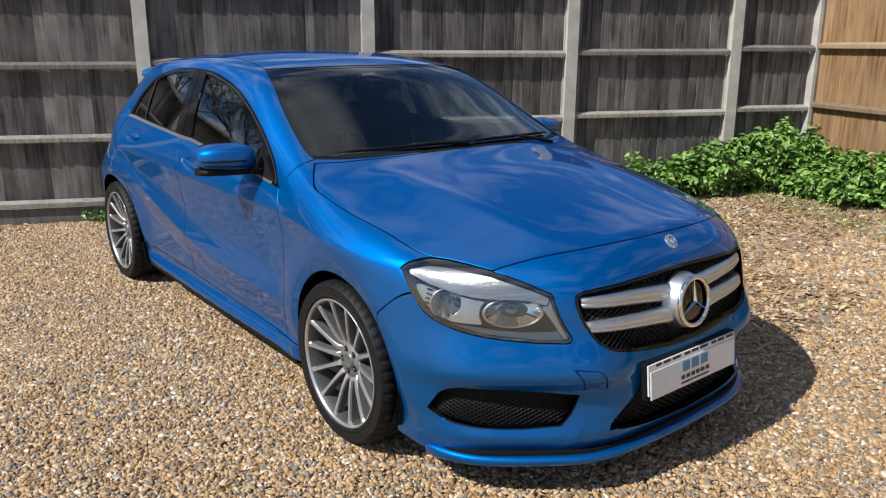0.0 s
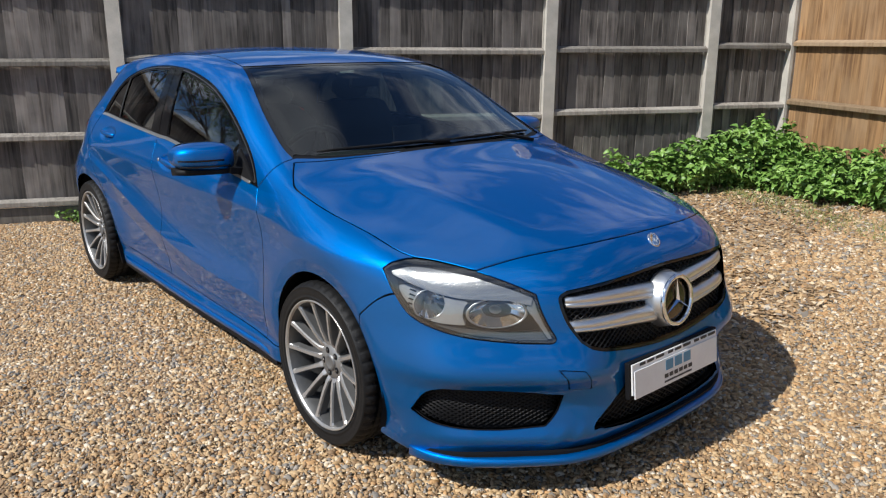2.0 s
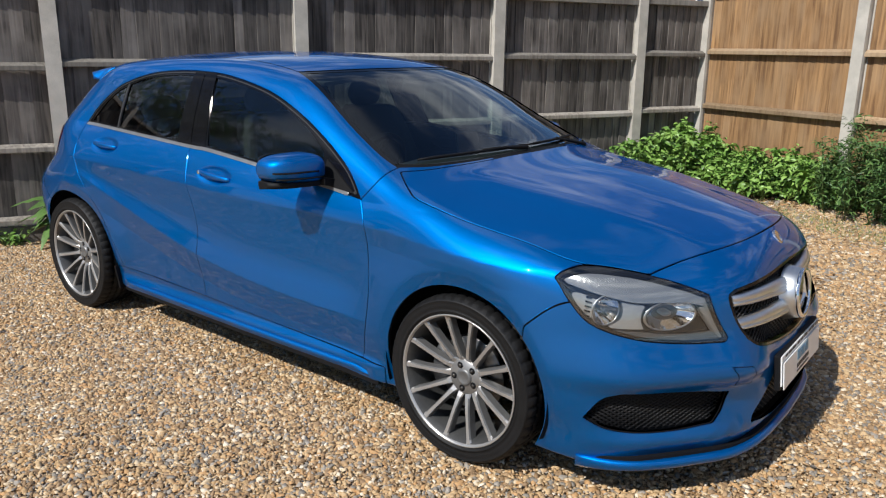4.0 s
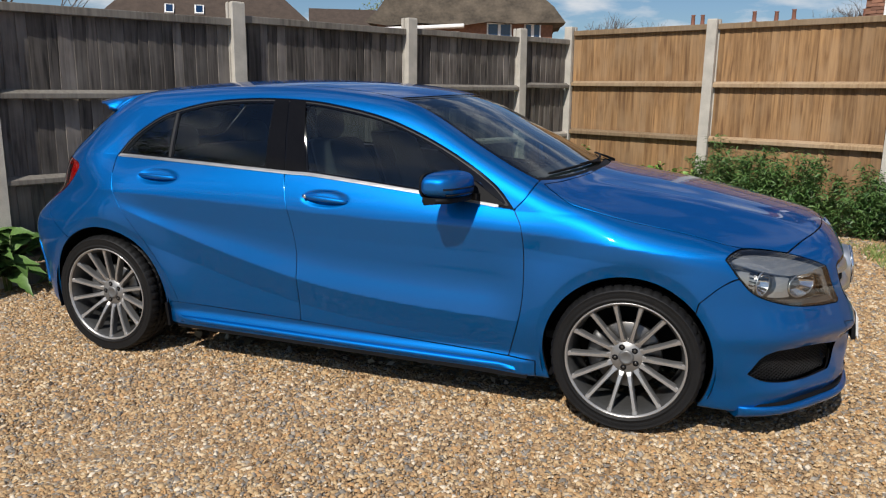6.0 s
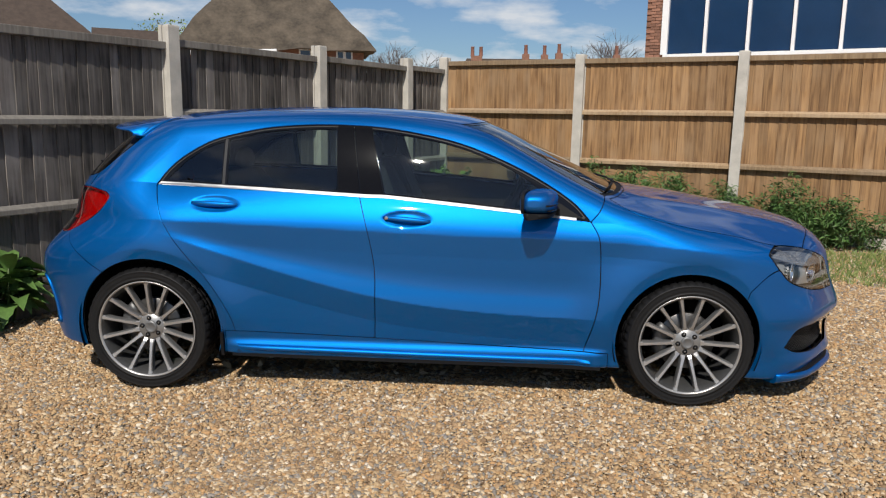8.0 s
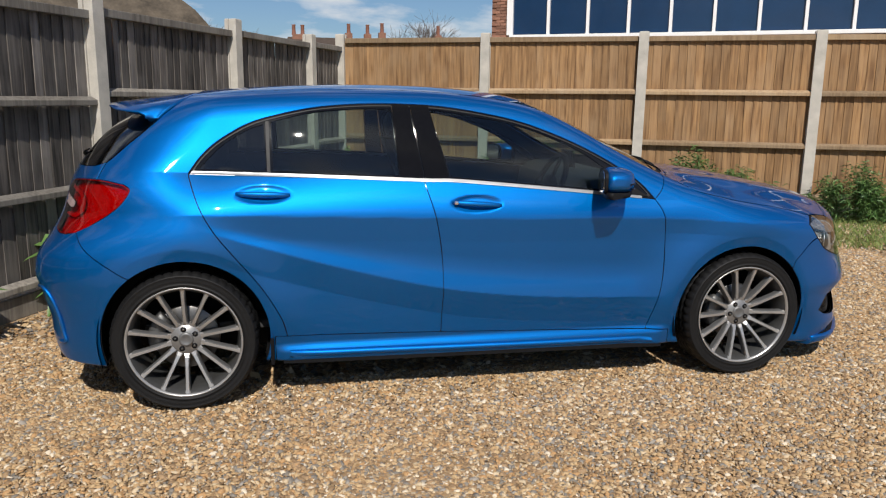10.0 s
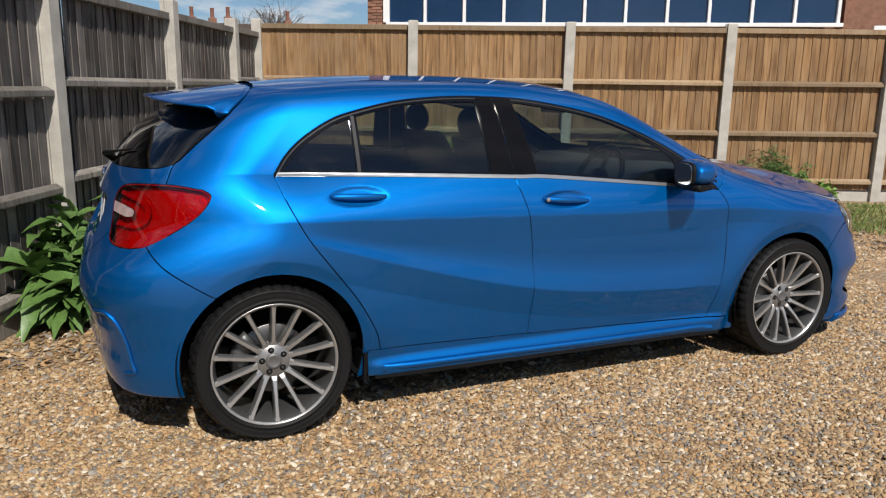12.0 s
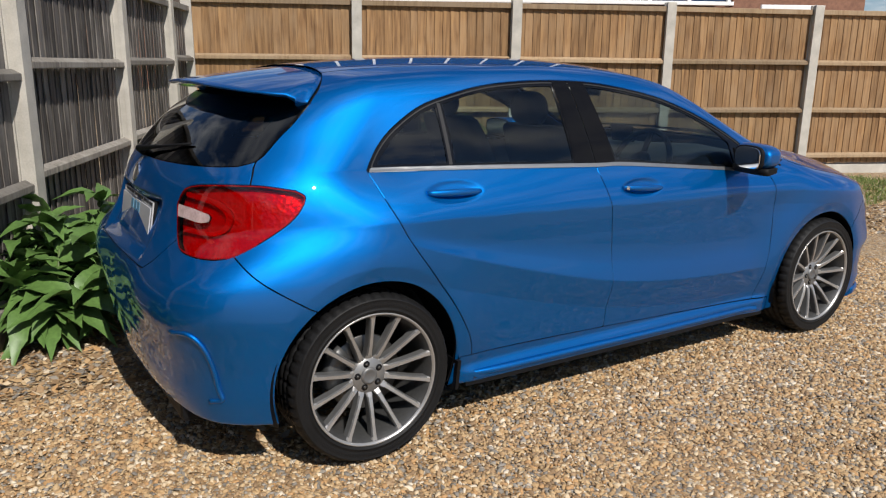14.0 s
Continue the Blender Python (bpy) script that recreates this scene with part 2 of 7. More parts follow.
PAINT = paint_mat()
GLASS = glass_mat("tinted_glass", (0.58, 0.67, 0.64), least=0.06)
SCREEN_GLASS = glass_mat("windscreen_glass", (0.48, 0.56, 0.55), least=0.05)
DARK_GLASS = glass_mat("dark_privacy_glass", (0.20, 0.215, 0.22))
LENS = glass_mat("clear_lens", (0.92, 0.93, 0.93), least=0.11)
BLACK = mat("black_plastic", (0.007, 0.007, 0.008), 0.6, vary=0.2, bump=0.05, bump_scale=400, spec=0.15)
GLOSS_BLACK = mat("gloss_black_trim", (0.005, 0.005, 0.006), 0.06, vary=0.1, coat=0.0, spec=0.4)
RUBBER = mat("tyre_rubber", (0.006, 0.006, 0.0065), 0.6, vary=0.35, scale=14, bump=0.3, bump_scale=180, spec=0.28)
STRIP = mat("satin_window_strip", (0.33, 0.335, 0.34), 0.45, 0.9, vary=0.06)
CHROME = mat("chrome", (0.82, 0.83, 0.85), 0.08, 1.0, vary=0.05)
SATIN = mat("satin_aluminium_trim", (0.70, 0.71, 0.72), 0.36, 1.0, vary=0.06)
SATIN_BLACK = mat("satin_black_trim", (0.006, 0.006, 0.007), 0.07, vary=0.2, spec=0.12)
SEAL_GREY = mat("grey_window_seal", (0.03, 0.03, 0.032), 0.5, 0.0, vary=0.1, spec=0.2)
HUB = mat("silver_hub", (0.27, 0.265, 0.26), 0.38, 0.6, vary=0.12)
SPOKE = mat("machined_alloy", (0.42, 0.41, 0.40), 0.32, 0.65, vary=0.12, bump=0.1, bump_scale=220)
SPOKE_SIDE = mat("grey_painted_alloy", (0.16, 0.16, 0.16), 0.45, 0.5, vary=0.15)
BARREL = mat("dusty_wheel_barrel", (0.095, 0.095, 0.095), 0.45, 0.6, vary=0.25)
DISC = mat("brake_disc_steel", (0.13, 0.125, 0.12), 0.35, 0.9, vary=0.2)
SEAT = mat("black_seat_fabric", (0.020, 0.021, 0.024), 0.8, vary=0.2, bump=0.3, bump_scale=300)
TRIM_GREY = mat("grey_cabin_trim", (0.040, 0.040, 0.042), 0.7, vary=0.15)
RED_LENS = glass_mat("red_lamp_lens", (0.88, 0.03, 0.03), least=0.06)
MESH = mat("black_mesh_plastic", (0.011, 0.011, 0.012), 0.5, vary=0.15, spec=0.3)
RED_BAND = mat("deep_red_reflector", (0.52, 0.012, 0.014), 0.3, 0.4, vary=0.2, scale=30)
RED_DARK = mat("dark_red_lamp", (0.30, 0.004, 0.008), 0.12, vary=0.2, coat=1.0)
WHITE_LENS = mat("pale_ribbed_lens", (0.42, 0.31, 0.30), 0.25, vary=0.25, scale=30, bump=0.5, bump_scale=120, coat=0.6)
PLATE_WHITE = mat("white_plate", (0.72, 0.72, 0.72), 0.35, vary=0.06, coat=0.3)
# rear plate: the same white, with its shade put into the colour as grey
PLATE_SHADED = mat("white_plate_in_shade", (0.50, 0.50, 0.52), 0.35, vary=0.06, coat=0.3)
PLATE_BLUE = mat("steel_blue_print", (0.10, 0.25, 0.38), 0.5, vary=0.05)
PRINT = mat("dark_print", (0.03, 0.03, 0.035), 0.5, vary=0.05)
CONCRETE = mat("fence_concrete", (0.46, 0.43, 0.38), 0.9, vary=0.22, scale=7, bump=0.5, bump_scale=120)
DARK_WOOD = wood_mat("weathered_dark_boards", (0.026, 0.0225, 0.0205), (0.158, 0.138, 0.123), (0.242, 0.219, 0.198))
DARK_RAIL = wood_mat("weathered_grey_rail", (0.12, 0.105, 0.09), (0.26, 0.235, 0.20), (0.30, 0.28, 0.25))
PALE_WOOD = wood_mat("golden_brown_boards", (0.128, 0.064, 0.026), (0.35, 0.200, 0.086), (0.31, 0.20, 0.108), spread=0.17)
PALE_RAIL = wood_mat("buff_rail", (0.22, 0.14, 0.075), (0.37, 0.26, 0.15), (0.36, 0.27, 0.18))
GRAVEL = gravel_mat("gravel_bed")
STONE = gravel_mat("flint_pebbles", True)
LEAF = leaf_mat("broad_green_leaf", (0.045, 0.105, 0.024), (0.13, 0.225, 0.058))
WEED = leaf_mat("weed_leaf", (0.09, 0.19, 0.032), (0.25, 0.40, 0.09))
FERN = leaf_mat("feathery_green_leaf", (0.035, 0.095, 0.022), (0.11, 0.19, 0.05))
GRASS = leaf_mat("grass_blade", (0.09, 0.15, 0.03), (0.27, 0.31, 0.10))
STEM = mat("green_stem", (0.09, 0.13, 0.04), 0.6)
THATCH = mat("old_thatch", (0.078, 0.062, 0.045), 0.95, vary=0.6, scale=2.2, bump=1.0, bump_scale=11)
TILE = mat("brown_roof_tile", (0.062, 0.044, 0.034), 0.9, vary=0.3, scale=6, bump=0.6, bump_scale=30)
BRICK = mat("red_brick", (0.22, 0.11, 0.072), 0.9, vary=0.3, scale=12, bump=0.5, bump_scale=50)
BRICK_PIECE = mat("red_brick_piece", (0.24, 0.12, 0.08), 0.9, vary=0.3, scale=12, bump=0.5, bump_scale=50, per_piece=0.3)
UPVC = mat("white_window_frame", (0.78, 0.78, 0.78), 0.4, vary=0.05)
BLUE_PANEL = mat("dark_blue_glazing", (0.008, 0.030, 0.080), 0.12, vary=0.15, scale=1.5, coat=0.4)
TERRACOTTA = mat("terracotta_pot", (0.21, 0.09, 0.06), 0.85, vary=0.2)
BARK = mat("bare_twigs", (0.10, 0.075, 0.06), 0.9, vary=0.2)


# ---- mesh helpers ----
def mesh_object(name, verts, faces, mats, parent=None, label="", smooth=False, normals=None, slots=None):
    me = bpy.data.meshes.new(name)
    me.from_pydata([tuple(map(float, v)) for v in verts], [], [tuple(map(int, f)) for f in faces])
    for m in mats if isinstance(mats, (list, tuple)) else [mats]:
        me.materials.append(m)
    if slots is not None:
        me.polygons.foreach_set("material_index", np.array(slots, dtype=np.int32))
    if smooth or normals is not None:
        me.polygons.foreach_set("use_smooth", np.ones(len(me.polygons), dtype=bool))
    me.update()
    if normals is not None:
        me.normals_split_custom_set_from_vertices([tuple(map(float, v)) for v in normals])
    ob = new(name, me)
    if parent is not None:
        ob.parent = parent
    if label:
        tagged(ob, label)
    return ob


def part(name, bm, material, parent, label="", smooth=False):
    """A bmesh as ONE mesh object under a thing or a part."""
    me = bpy.data.meshes.new(name)
    bm.normal_update()
    bm.to_mesh(me)
    bm.free()
    for m in material if isinstance(material, (list, tuple)) else [material]:
        me.materials.append(m)
    if smooth:
        for p in me.polygons:
            p.use_smooth = True
    ob = new(name, me)
    if parent is not None:
        ob.parent = parent
    if label:
        tagged(ob, label)
    return ob


def thing(name, label, category, at=(0, 0, 0), turn=0.0, group="", kind=""):
    ob = new(name)
    ob.matrix_basis = pose(*at, 0, 0, turn)
    return tagged(ob, label, category, group, kind)


def add_box(bm, size, m=Matrix(), bevel=0.0, slot=0):
    made = bmesh.ops.create_cube(bm, size=1, matrix=m @ Matrix.Diagonal((*size, 1)))
    faces = {f for v in made["verts"] for f in v.link_faces}
    if bevel:
        edges = list({e for f in faces for e in f.edges})
        out = bmesh.ops.bevel(bm, geom=edges, offset=bevel, segments=2, affect="EDGES", profile=0.6)
        faces |= set(out["faces"])
    for f in faces:
        if f.is_valid:
            f.material_index = slot
    return bm


def box(size, m=Matrix(), bevel=0.0):
    return add_box(bmesh.new(), size, m, bevel)


def add_tube(bm, path, radius, sides=8, slot=0):
    """A round bar along a list of points; radius may be a list."""
    path = [Vector(p) for p in path]
    rings = []
    for i, p in enumerate(path):
        d = (path[min(i + 1, len(path) - 1)] - path[max(i - 1, 0)]).normalized()
        a = d.orthogonal().normalized() if i == 0 else (a - d * a.dot(d)).normalized()
        b = d.cross(a)
        r = radius[i] if isinstance(radius, (list, tuple)) else radius
        rings.append([bm.verts.new(p + r * (math.cos(t) * a + math.sin(t) * b)) for t in [2 * math.pi * k / sides for k in range(sides)]])
    for r0, r1 in zip(rings, rings[1:]):
        for k in range(sides):
            f = bm.faces.new((r0[k], r0[(k + 1) % sides], r1[(k + 1) % sides], r1[k]))
            f.smooth, f.material_index = True, slot
    for f in (bm.faces.new(rings[0][::-1]), bm.faces.new(rings[-1])):
        f.material_index = slot
    return bm


def add_lathe(bm, profile, m=Matrix(), steps=64, slot=0, closed=False):
    """Turns (radius, height) pairs round the z axis of m."""
    rings = []
    for k in range(steps):
        a = 2 * math.pi * k / steps
        rings.append([bm.verts.new(m @ Vector((r * math.cos(a), r * math.sin(a), h))) for r, h in profile])
    n = len(profile)
    for k in range(steps):
        r0, r1 = rings[k], rings[(k + 1) % steps]
        for i in range(n if closed else n - 1):
            j = (i + 1) % n
            f = bm.faces.new((r0[i], r1[i], r1[j], r0[j]))
            f.smooth, f.material_index = True, slot
    return bm


def spline(pts, n=8):
    """Catmull-Rom through an open row of points."""
    p = [np.array(q, float) for q in pts]
    if len(p) < 3:
        return p
    p = [2 * p[0] - p[1]] + p + [2 * p[-1] - p[-2]]
    out = []
    for i in range(1, len(p) - 2):
        for k in range(n):
            t = k / n
            out.append(0.5 * (2 * p[i] + (p[i + 1] - p[i - 1]) * t + (2 * p[i - 1] - 5 * p[i] + 4 * p[i + 1] - p[i + 2]) * t * t
                              + (3 * p[i] - p[i - 1] - 3 * p[i + 1] + p[i + 2]) * t ** 3))
    return out + [p[-2]]


def outline(*rows):
    """A closed outline of smooth rows that meet in corners."""
    out = []
    for r in rows:
        for q in spline(r):
            if not out or np.hypot(*(out[-1] - q)) > 1e-6:
                out.append(q)
    return np.array(out)


def inside_by(a, b, poly):
    """Signed distance to an outline, below zero inside."""
    d = np.full(a.shape, 1e9)
    odd = np.zeros(a.shape, bool)
    for p, q in zip(poly, np.roll(poly, -1, axis=0)):
        e = q - p
        t = np.clip(((a - p[0]) * e[0] + (b - p[1]) * e[1]) / max(e @ e, 1e-12), 0, 1)
        d = np.minimum(d, np.hypot(a - p[0] - t * e[0], b - p[1] - t * e[1]))
        if p[1] != q[1]:
            cross = ((p[1] > b) != (q[1] > b)) & (a < (q[0] - p[0]) * (b - p[1]) / (q[1] - p[1]) + p[0])
            odd ^= cross
    return np.where(odd, -d, d)


# ---- ground and fences ----
def rise(x, y):
    """The yard climbs a little towards the golden fence."""
    off = (x + 0.195) * -0.416 + (y - 5.71) * -0.909
    t = min(max((off - 0.3) / 3.9, 0.0), 1.0)
    return 0.10 * (1 - t * t * (3 - 2 * t))


def ground_sheet():
    n = 60
    xs = np.concatenate([np.linspace(-400, -14, 6), np.linspace(-12, 14, n), np.linspace(16, 400, 6)])
    ys = np.concatenate([np.linspace(-400, -14, 6), np.linspace(-12, 12, n), np.linspace(14, 400, 6)])
    verts = [(x, y, rise(x, y) + 0.012 * noise.noise(Vector((x * 0.9, y * 0.9, 0))) - 0.012 if max(abs(x), abs(y))  < 14 else rise(x, y) - 0.012) for y in ys for x in xs]
    w = len(xs)
    faces = [(j * w + i, j * w + i + 1, (j + 1) * w + i + 1, (j + 1) * w + i) for j in range(len(ys) - 1) for i in range(w - 1)]
    return tagged(mesh_object("ground", verts, faces, GRAVEL, smooth=True), "buff and grey flint gravel yard in bright sun", "ground", kind="structure")


ground_sheet()

CORNER = Vector((-0.195, 5.71, 0))
DARK_WAY = Vector((-0.4351, -0.9005, 0)).normalized()
PALE_WAY = Vector((0.9093, -0.4161, 0)).normalized()
DARK_POSTS = [0.95, 2.68, 4.58, 6.46, 8.36, 10.26, 12.16]
PALE_POSTS = [0.0, 1.82, 3.66, 5.54, 7.42, 9.30, 11.2]


def fence_post(at, way, height, label):
    """A slotted concrete post with a weathered, bevelled head."""
    bm = bmesh.new()
    turn = math.degrees(math.atan2(way.y, way.x))
    prof = ((-0.056, -0.0575), (0.056, -0.0575), (0.056, -0.022), (0.043, -0.022), (0.043, 0.022), (0.056, 0.022), (0.056, 0.0575), (-0.056, 0.0575), (-0.056, 0.022), (-0.043, 0.022), (-0.043, -0.022), (-0.056, -0.022))
    rows = [[bm.verts.new((x * k, y * k, z)) for x, y in prof] for z, k in ((-0.3, 1.0), (0.7, 1.0), (1.5, 0.995), (height - 0.016, 0.99), (height - 0.004, 0.95), (height, 0.88))]
    for low_row, high_row in zip(rows, rows[1:]):
        for k in range(12):
            bm.faces.new((low_row[k], low_row[(k + 1) % 12], high_row[(k + 1) % 12], high_row[k]))
    bm.faces.new(rows[0][::-1])
    bm.faces.new(rows[-1])
    ob = part("fence_post", bm, CONCRETE, None)
    ob.matrix_basis = pose(at.x, at.y, 0, random.uniform(-0.5, 0.5), random.uniform(-0.5, 0.5), turn)
    return tagged(ob, label, "fence post", group="concrete fence posts")


def board_mesh(name, width, height, thick, mat_, rough):
    """A feather-edged board: one edge thick, the other thin, with a slightly ragged face."""
    rows = 7
    verts, faces = [], []
    for r in range(rows + 1):
        z = height * r / rows
        wob = [random.uniform(-rough, rough) for _ in range(4)]
        verts += [(-width / 2 + wob[0], 0.0, z), (width / 2 + wob[1], 0.0, z), (width / 2 + wob[1], -0.006 + wob[2] * 0.5, z), (-width / 2 + wob[0], -thick + wob[3] * 0.5, z)]
    for r in range(rows):
        a, b = 4 * r, 4 * r + 4
        for k in range(4):
            faces.append((a + k, a + (k + 1) % 4, b + (k + 1) % 4, b + k))
    faces += [(3, 2, 1, 0), (4 * rows, 4 * rows + 1, 4 * rows + 2, 4 * rows + 3)]
    me = bpy.data.meshes.new(name)
    me.from_pydata(verts, [], faces)
    me.materials.append(mat_)
    me.update()
    return me


def fence_panel(a, b, inward, base, height, wood, rail, rails, board_w, rough, label, group, cap):
    """Feather-edge boards on arris rails between two posts, over a gravel board."""
    way = (b - a).normalized()
    length = (b - a).length - 0.10
    mid = (a + b) / 2
    turn = math.atan2(way.y, way.x)
    face = Matrix.Rotation(turn, 4, "Z")
    local = face.inverted() @ inward
    flip = 1 if local.y < 0 else -1
    holder = new("timber_fence")
    holder.matrix_basis = Matrix.Translation((mid.x, mid.y, 0)) @ face
    tagged(holder, label, "fence panel", group)
    count = max(3, round(length / board_w))
    pitch = length / count
    meshes = [board_mesh("board", pitch * 1.34, height - base, 0.020 if rough > 0.002 else 0.012, wood, rough) for _ in range(5)]
    for i in range(count):
        ob = new("board", random.choice(meshes))
        ob.parent = holder
        lean = random.gauss(0, 0.35 if rough > 0.002 else 0.15)
        ob.matrix_basis = pose(-length / 2 + pitch * (i + 0.5) + random.uniform(-1, 1) * rough, flip * (0.028 + random.uniform(0, rough)), base + random.uniform(-0.006, 0.006), 0, lean, (6 + random.uniform(-1.5, 1.5) if rough > 0.002 else 3.2 + random.uniform(-1.0, 1.0)))
    for z in rails:
        bm = box((length, 0.052, 0.062), pose(0, 0, 0), 0.006)
        for v in bm.verts:  # arris rails slope to shed rain
            if v.co.z > 0 and v.co.y * -flip > 0:
                v.co.z -= 0.022
        ob = part("rail", bm, rail, holder)
        ob.matrix_basis = pose(0, -flip * 0.018, z, random.uniform(-1, 1), random.uniform(-0.25, 0.25), 0)
    bm = box((length, 0.060, 0.058), Matrix(), 0.005)
    ob = part("capping_rail", bm, cap, holder)
    ob.matrix_basis = pose(0, 0.004 * flip, height + 0.002, 0, random.uniform(-0.15, 0.15), 0)
    bm = box((length, 0.030, base - 0.012), Matrix(), 0.004)
    ob = part("gravel_board", bm, CONCRETE if wood is PALE_WOOD else rail, holder)
    ob.matrix_basis = pose(0, 0, (base - 0.012) / 2 - 0.01)
    return holder


for i, d in enumerate(DARK_POSTS):
    fence_post(CORNER + DARK_WAY * d, DARK_WAY, 2.065, "weathered grey concrete post in the dark timber fence")
for d in PALE_POSTS:
    fence_post(CORNER + PALE_WAY * d, PALE_WAY, 2.14, "pale concrete post in the golden timber fence")
# the dark panels step down towards the far end of the yard
STEPS = [(0.20, 1.955, (0.29, 0.845, 1.435)), (0.19, 1.94, (0.27, 0.815, 1.40)), (0.17, 1.93, (0.235, 0.79, 1.385)), (0.15, 1.90, (0.19, 0.735, 1.325)), (0.135, 1.885, (0.16, 0.705, 1.295)), (0.08, 1.88, (0.10, 0.66, 1.28)), (0.08, 1.88, (0.10, 0.66, 1.28))]
for a, b, (low_edge, high_edge, rail_heights) in zip([0.0] + DARK_POSTS, DARK_POSTS, STEPS):
    fence_panel(CORNER + DARK_WAY * a, CORNER + DARK_WAY * b, Vector((1, -0.4, 0)), low_edge, high_edge, DARK_WOOD, DARK_RAIL, rail_heights, 0.094, 0.005,
                "dark weathered feather-edge timber fence panel with grey rails", "dark fence panels", DARK_RAIL)
for a, b in zip(PALE_POSTS, PALE_POSTS[1:]):
    fence_panel(CORNER + PALE_WAY * a, CORNER + PALE_WAY * b, Vector((-0.4, -1, 0)), 0.22, 2.06, PALE_WOOD, PALE_RAIL, (0.32, 0.885, 1.465), 0.096, 0.0015,
                "golden brown feather-edge timber fence panel with buff rails", "golden fence panels", PALE_RAIL)


# ---- the car's skin as a smooth solid: x ahead, y across (half), z up ----
def curve(pts):
    """A smooth monotone curve through (a, b) pairs, for arrays."""
    px = np.array([p[0] for p in pts], float)
    py = np.array([p[1] for p in pts], float)
    h, d = np.diff(px), np.diff(py) / np.diff(px)
    m = np.zeros(len(px))
    m[0], m[-1] = d[0], d[-1]
    for i in range(1, len(px) - 1):
        if d[i - 1] * d[i] > 0:
            w1, w2 = 2 * h[i] + h[i - 1], h[i] + 2 * h[i - 1]
            m[i] = (w1 + w2) / (w1 / d[i - 1] + w2 / d[i])

    def value(x):
        x = np.clip(np.asarray(x, float), px[0], px[-1])
        i = np.clip(np.searchsorted(px, x) - 1, 0, len(h) - 1)
        t = (x - px[i]) / h[i]
        return ((1 + 2 * t) * (1 - t) ** 2 * py[i] + t * (1 - t) ** 2 * h[i] * m[i]
                + t * t * (3 - 2 * t) * py[i + 1] + t * t * (t - 1) * h[i] * m[i + 1])
    return value


def fair(pts):
    """A curve of continuous curvature through (a, b) pairs, for arrays."""
    px = np.array([p[0] for p in pts], float)
    py = np.array([p[1] for p in pts], float)
    n, h = len(px), np.diff(px)
    a, r = np.zeros((n, n)), np.zeros(n)
    a[0, 0] = a[-1, -1] = 1
    for i in range(1, n - 1):
        a[i, i - 1:i + 2] = h[i - 1], 2 * (h[i - 1] + h[i]), h[i]
        r[i] = 6 * ((py[i + 1] - py[i]) / h[i] - (py[i] - py[i - 1]) / h[i - 1])
    m = np.linalg.solve(a, r)

    def value(x):
        x = np.clip(np.asarray(x, float), px[0], px[-1])
        i = np.clip(np.searchsorted(px, x) - 1, 0, n - 2)
        u, w = x - px[i], px[i + 1] - x
        return (m[i] * w ** 3 + m[i + 1] * u ** 3) / (6 * h[i]) + (py[i] / h[i] - m[i] * h[i] / 6) * w + (py[i + 1] / h[i] - m[i + 1] * h[i] / 6) * u
    return value


def step(a, b, x):
    t = np.clip((x - a) / (b - a), 0, 1)
    return t * t * (3 - 2 * t)


def smax(a, b, k):
    h = np.clip(k - np.abs(a - b), 0, None) / k
    return np.maximum(a, b) + h * h * k * 0.25


belt_z = fair([(-2.1, 1.06), (-1.3, 1.043), (-0.28, 1.0), (0.6, 0.926), (0.87, 0.897), (1.1, 0.897), (1.5, 0.872), (1.9, 0.845), (2.3, 0.82)])
belt_y = fair([(-2.1, 0.56), (-1.75, 0.68), (-1.5, 0.723), (-1.3, 0.746), (-0.9, 0.785), (-0.3, 0.813), (0.3, 0.828), (0.87, 0.845), (1.35, 0.855), (1.7, 0.825), (2.3, 0.75)])
wide = fair([(-2.1, 0.87), (-1.7, 0.885), (-1.35, 0.892), (-1.0, 0.888), (-0.4, 0.882), (0.3, 0.88), (0.95, 0.878), (1.35, 0.892), (1.65, 0.872), (1.9, 0.85), (2.3, 0.82)])
swoosh = fair([(-1.35, 0.84), (-1.15, 0.77), (-0.8, 0.66), (-0.45, 0.565), (-0.15, 0.50), (0.2, 0.455), (0.6, 0.43), (0.95, 0.42)])
crease = fair([(-1.3, 0.87), (-0.5, 0.845), (0.3, 0.822), (0.9, 0.81), (1.5, 0.77), (2.0, 0.73)])
low = curve([(0.10, -0.05), (0.17, -0.036), (0.24, -0.030), (0.30, -0.022), (0.4, -0.012), (0.52, -0.003), (0.65, 0.0), (0.8, 0.0)])
mid_z = fair([(-1.80, 1.325), (-1.3, 1.39), (-0.9, 1.421), (-0.5, 1.432), (-0.15, 1.426), (0.1, 1.408), (0.32, 1.371), (0.5, 1.303), (0.7, 1.205),
              (0.9, 1.108), (1.04, 1.045), (1.16, 1.016), (1.4, 0.985), (1.7, 0.935), (1.95, 0.884), (2.15, 0.83), (2.3, 0.77)])
crown = fair([(-1.8, 0.085), (-1.4, 0.075), (-0.6, 0.065), (0.0, 0.07), (0.36, 0.085), (0.6, 0.09), (0.95, 0.075), (1.1, 0.065), (1.3, 0.08), (1.69, 0.10), (1.94, 0.13), (2.2, 0.16)])
nose_x = curve([(0.10, 2.20), (0.2, 2.245), (0.3, 2.262), (0.42, 2.262), (0.5, 2.25), (0.6, 2.235), (0.7, 2.212), (0.8, 2.175), (0.9, 2.12), (1.0, 2.0)])
nose_sweep = curve([(0, 0), (0.2, 0.006), (0.32, 0.018), (0.43, 0.048), (0.5, 0.085), (0.56, 0.13), (0.65, 0.20), (0.75, 0.29), (0.82, 0.38), (0.87, 0.50), (0.95, 0.8)])
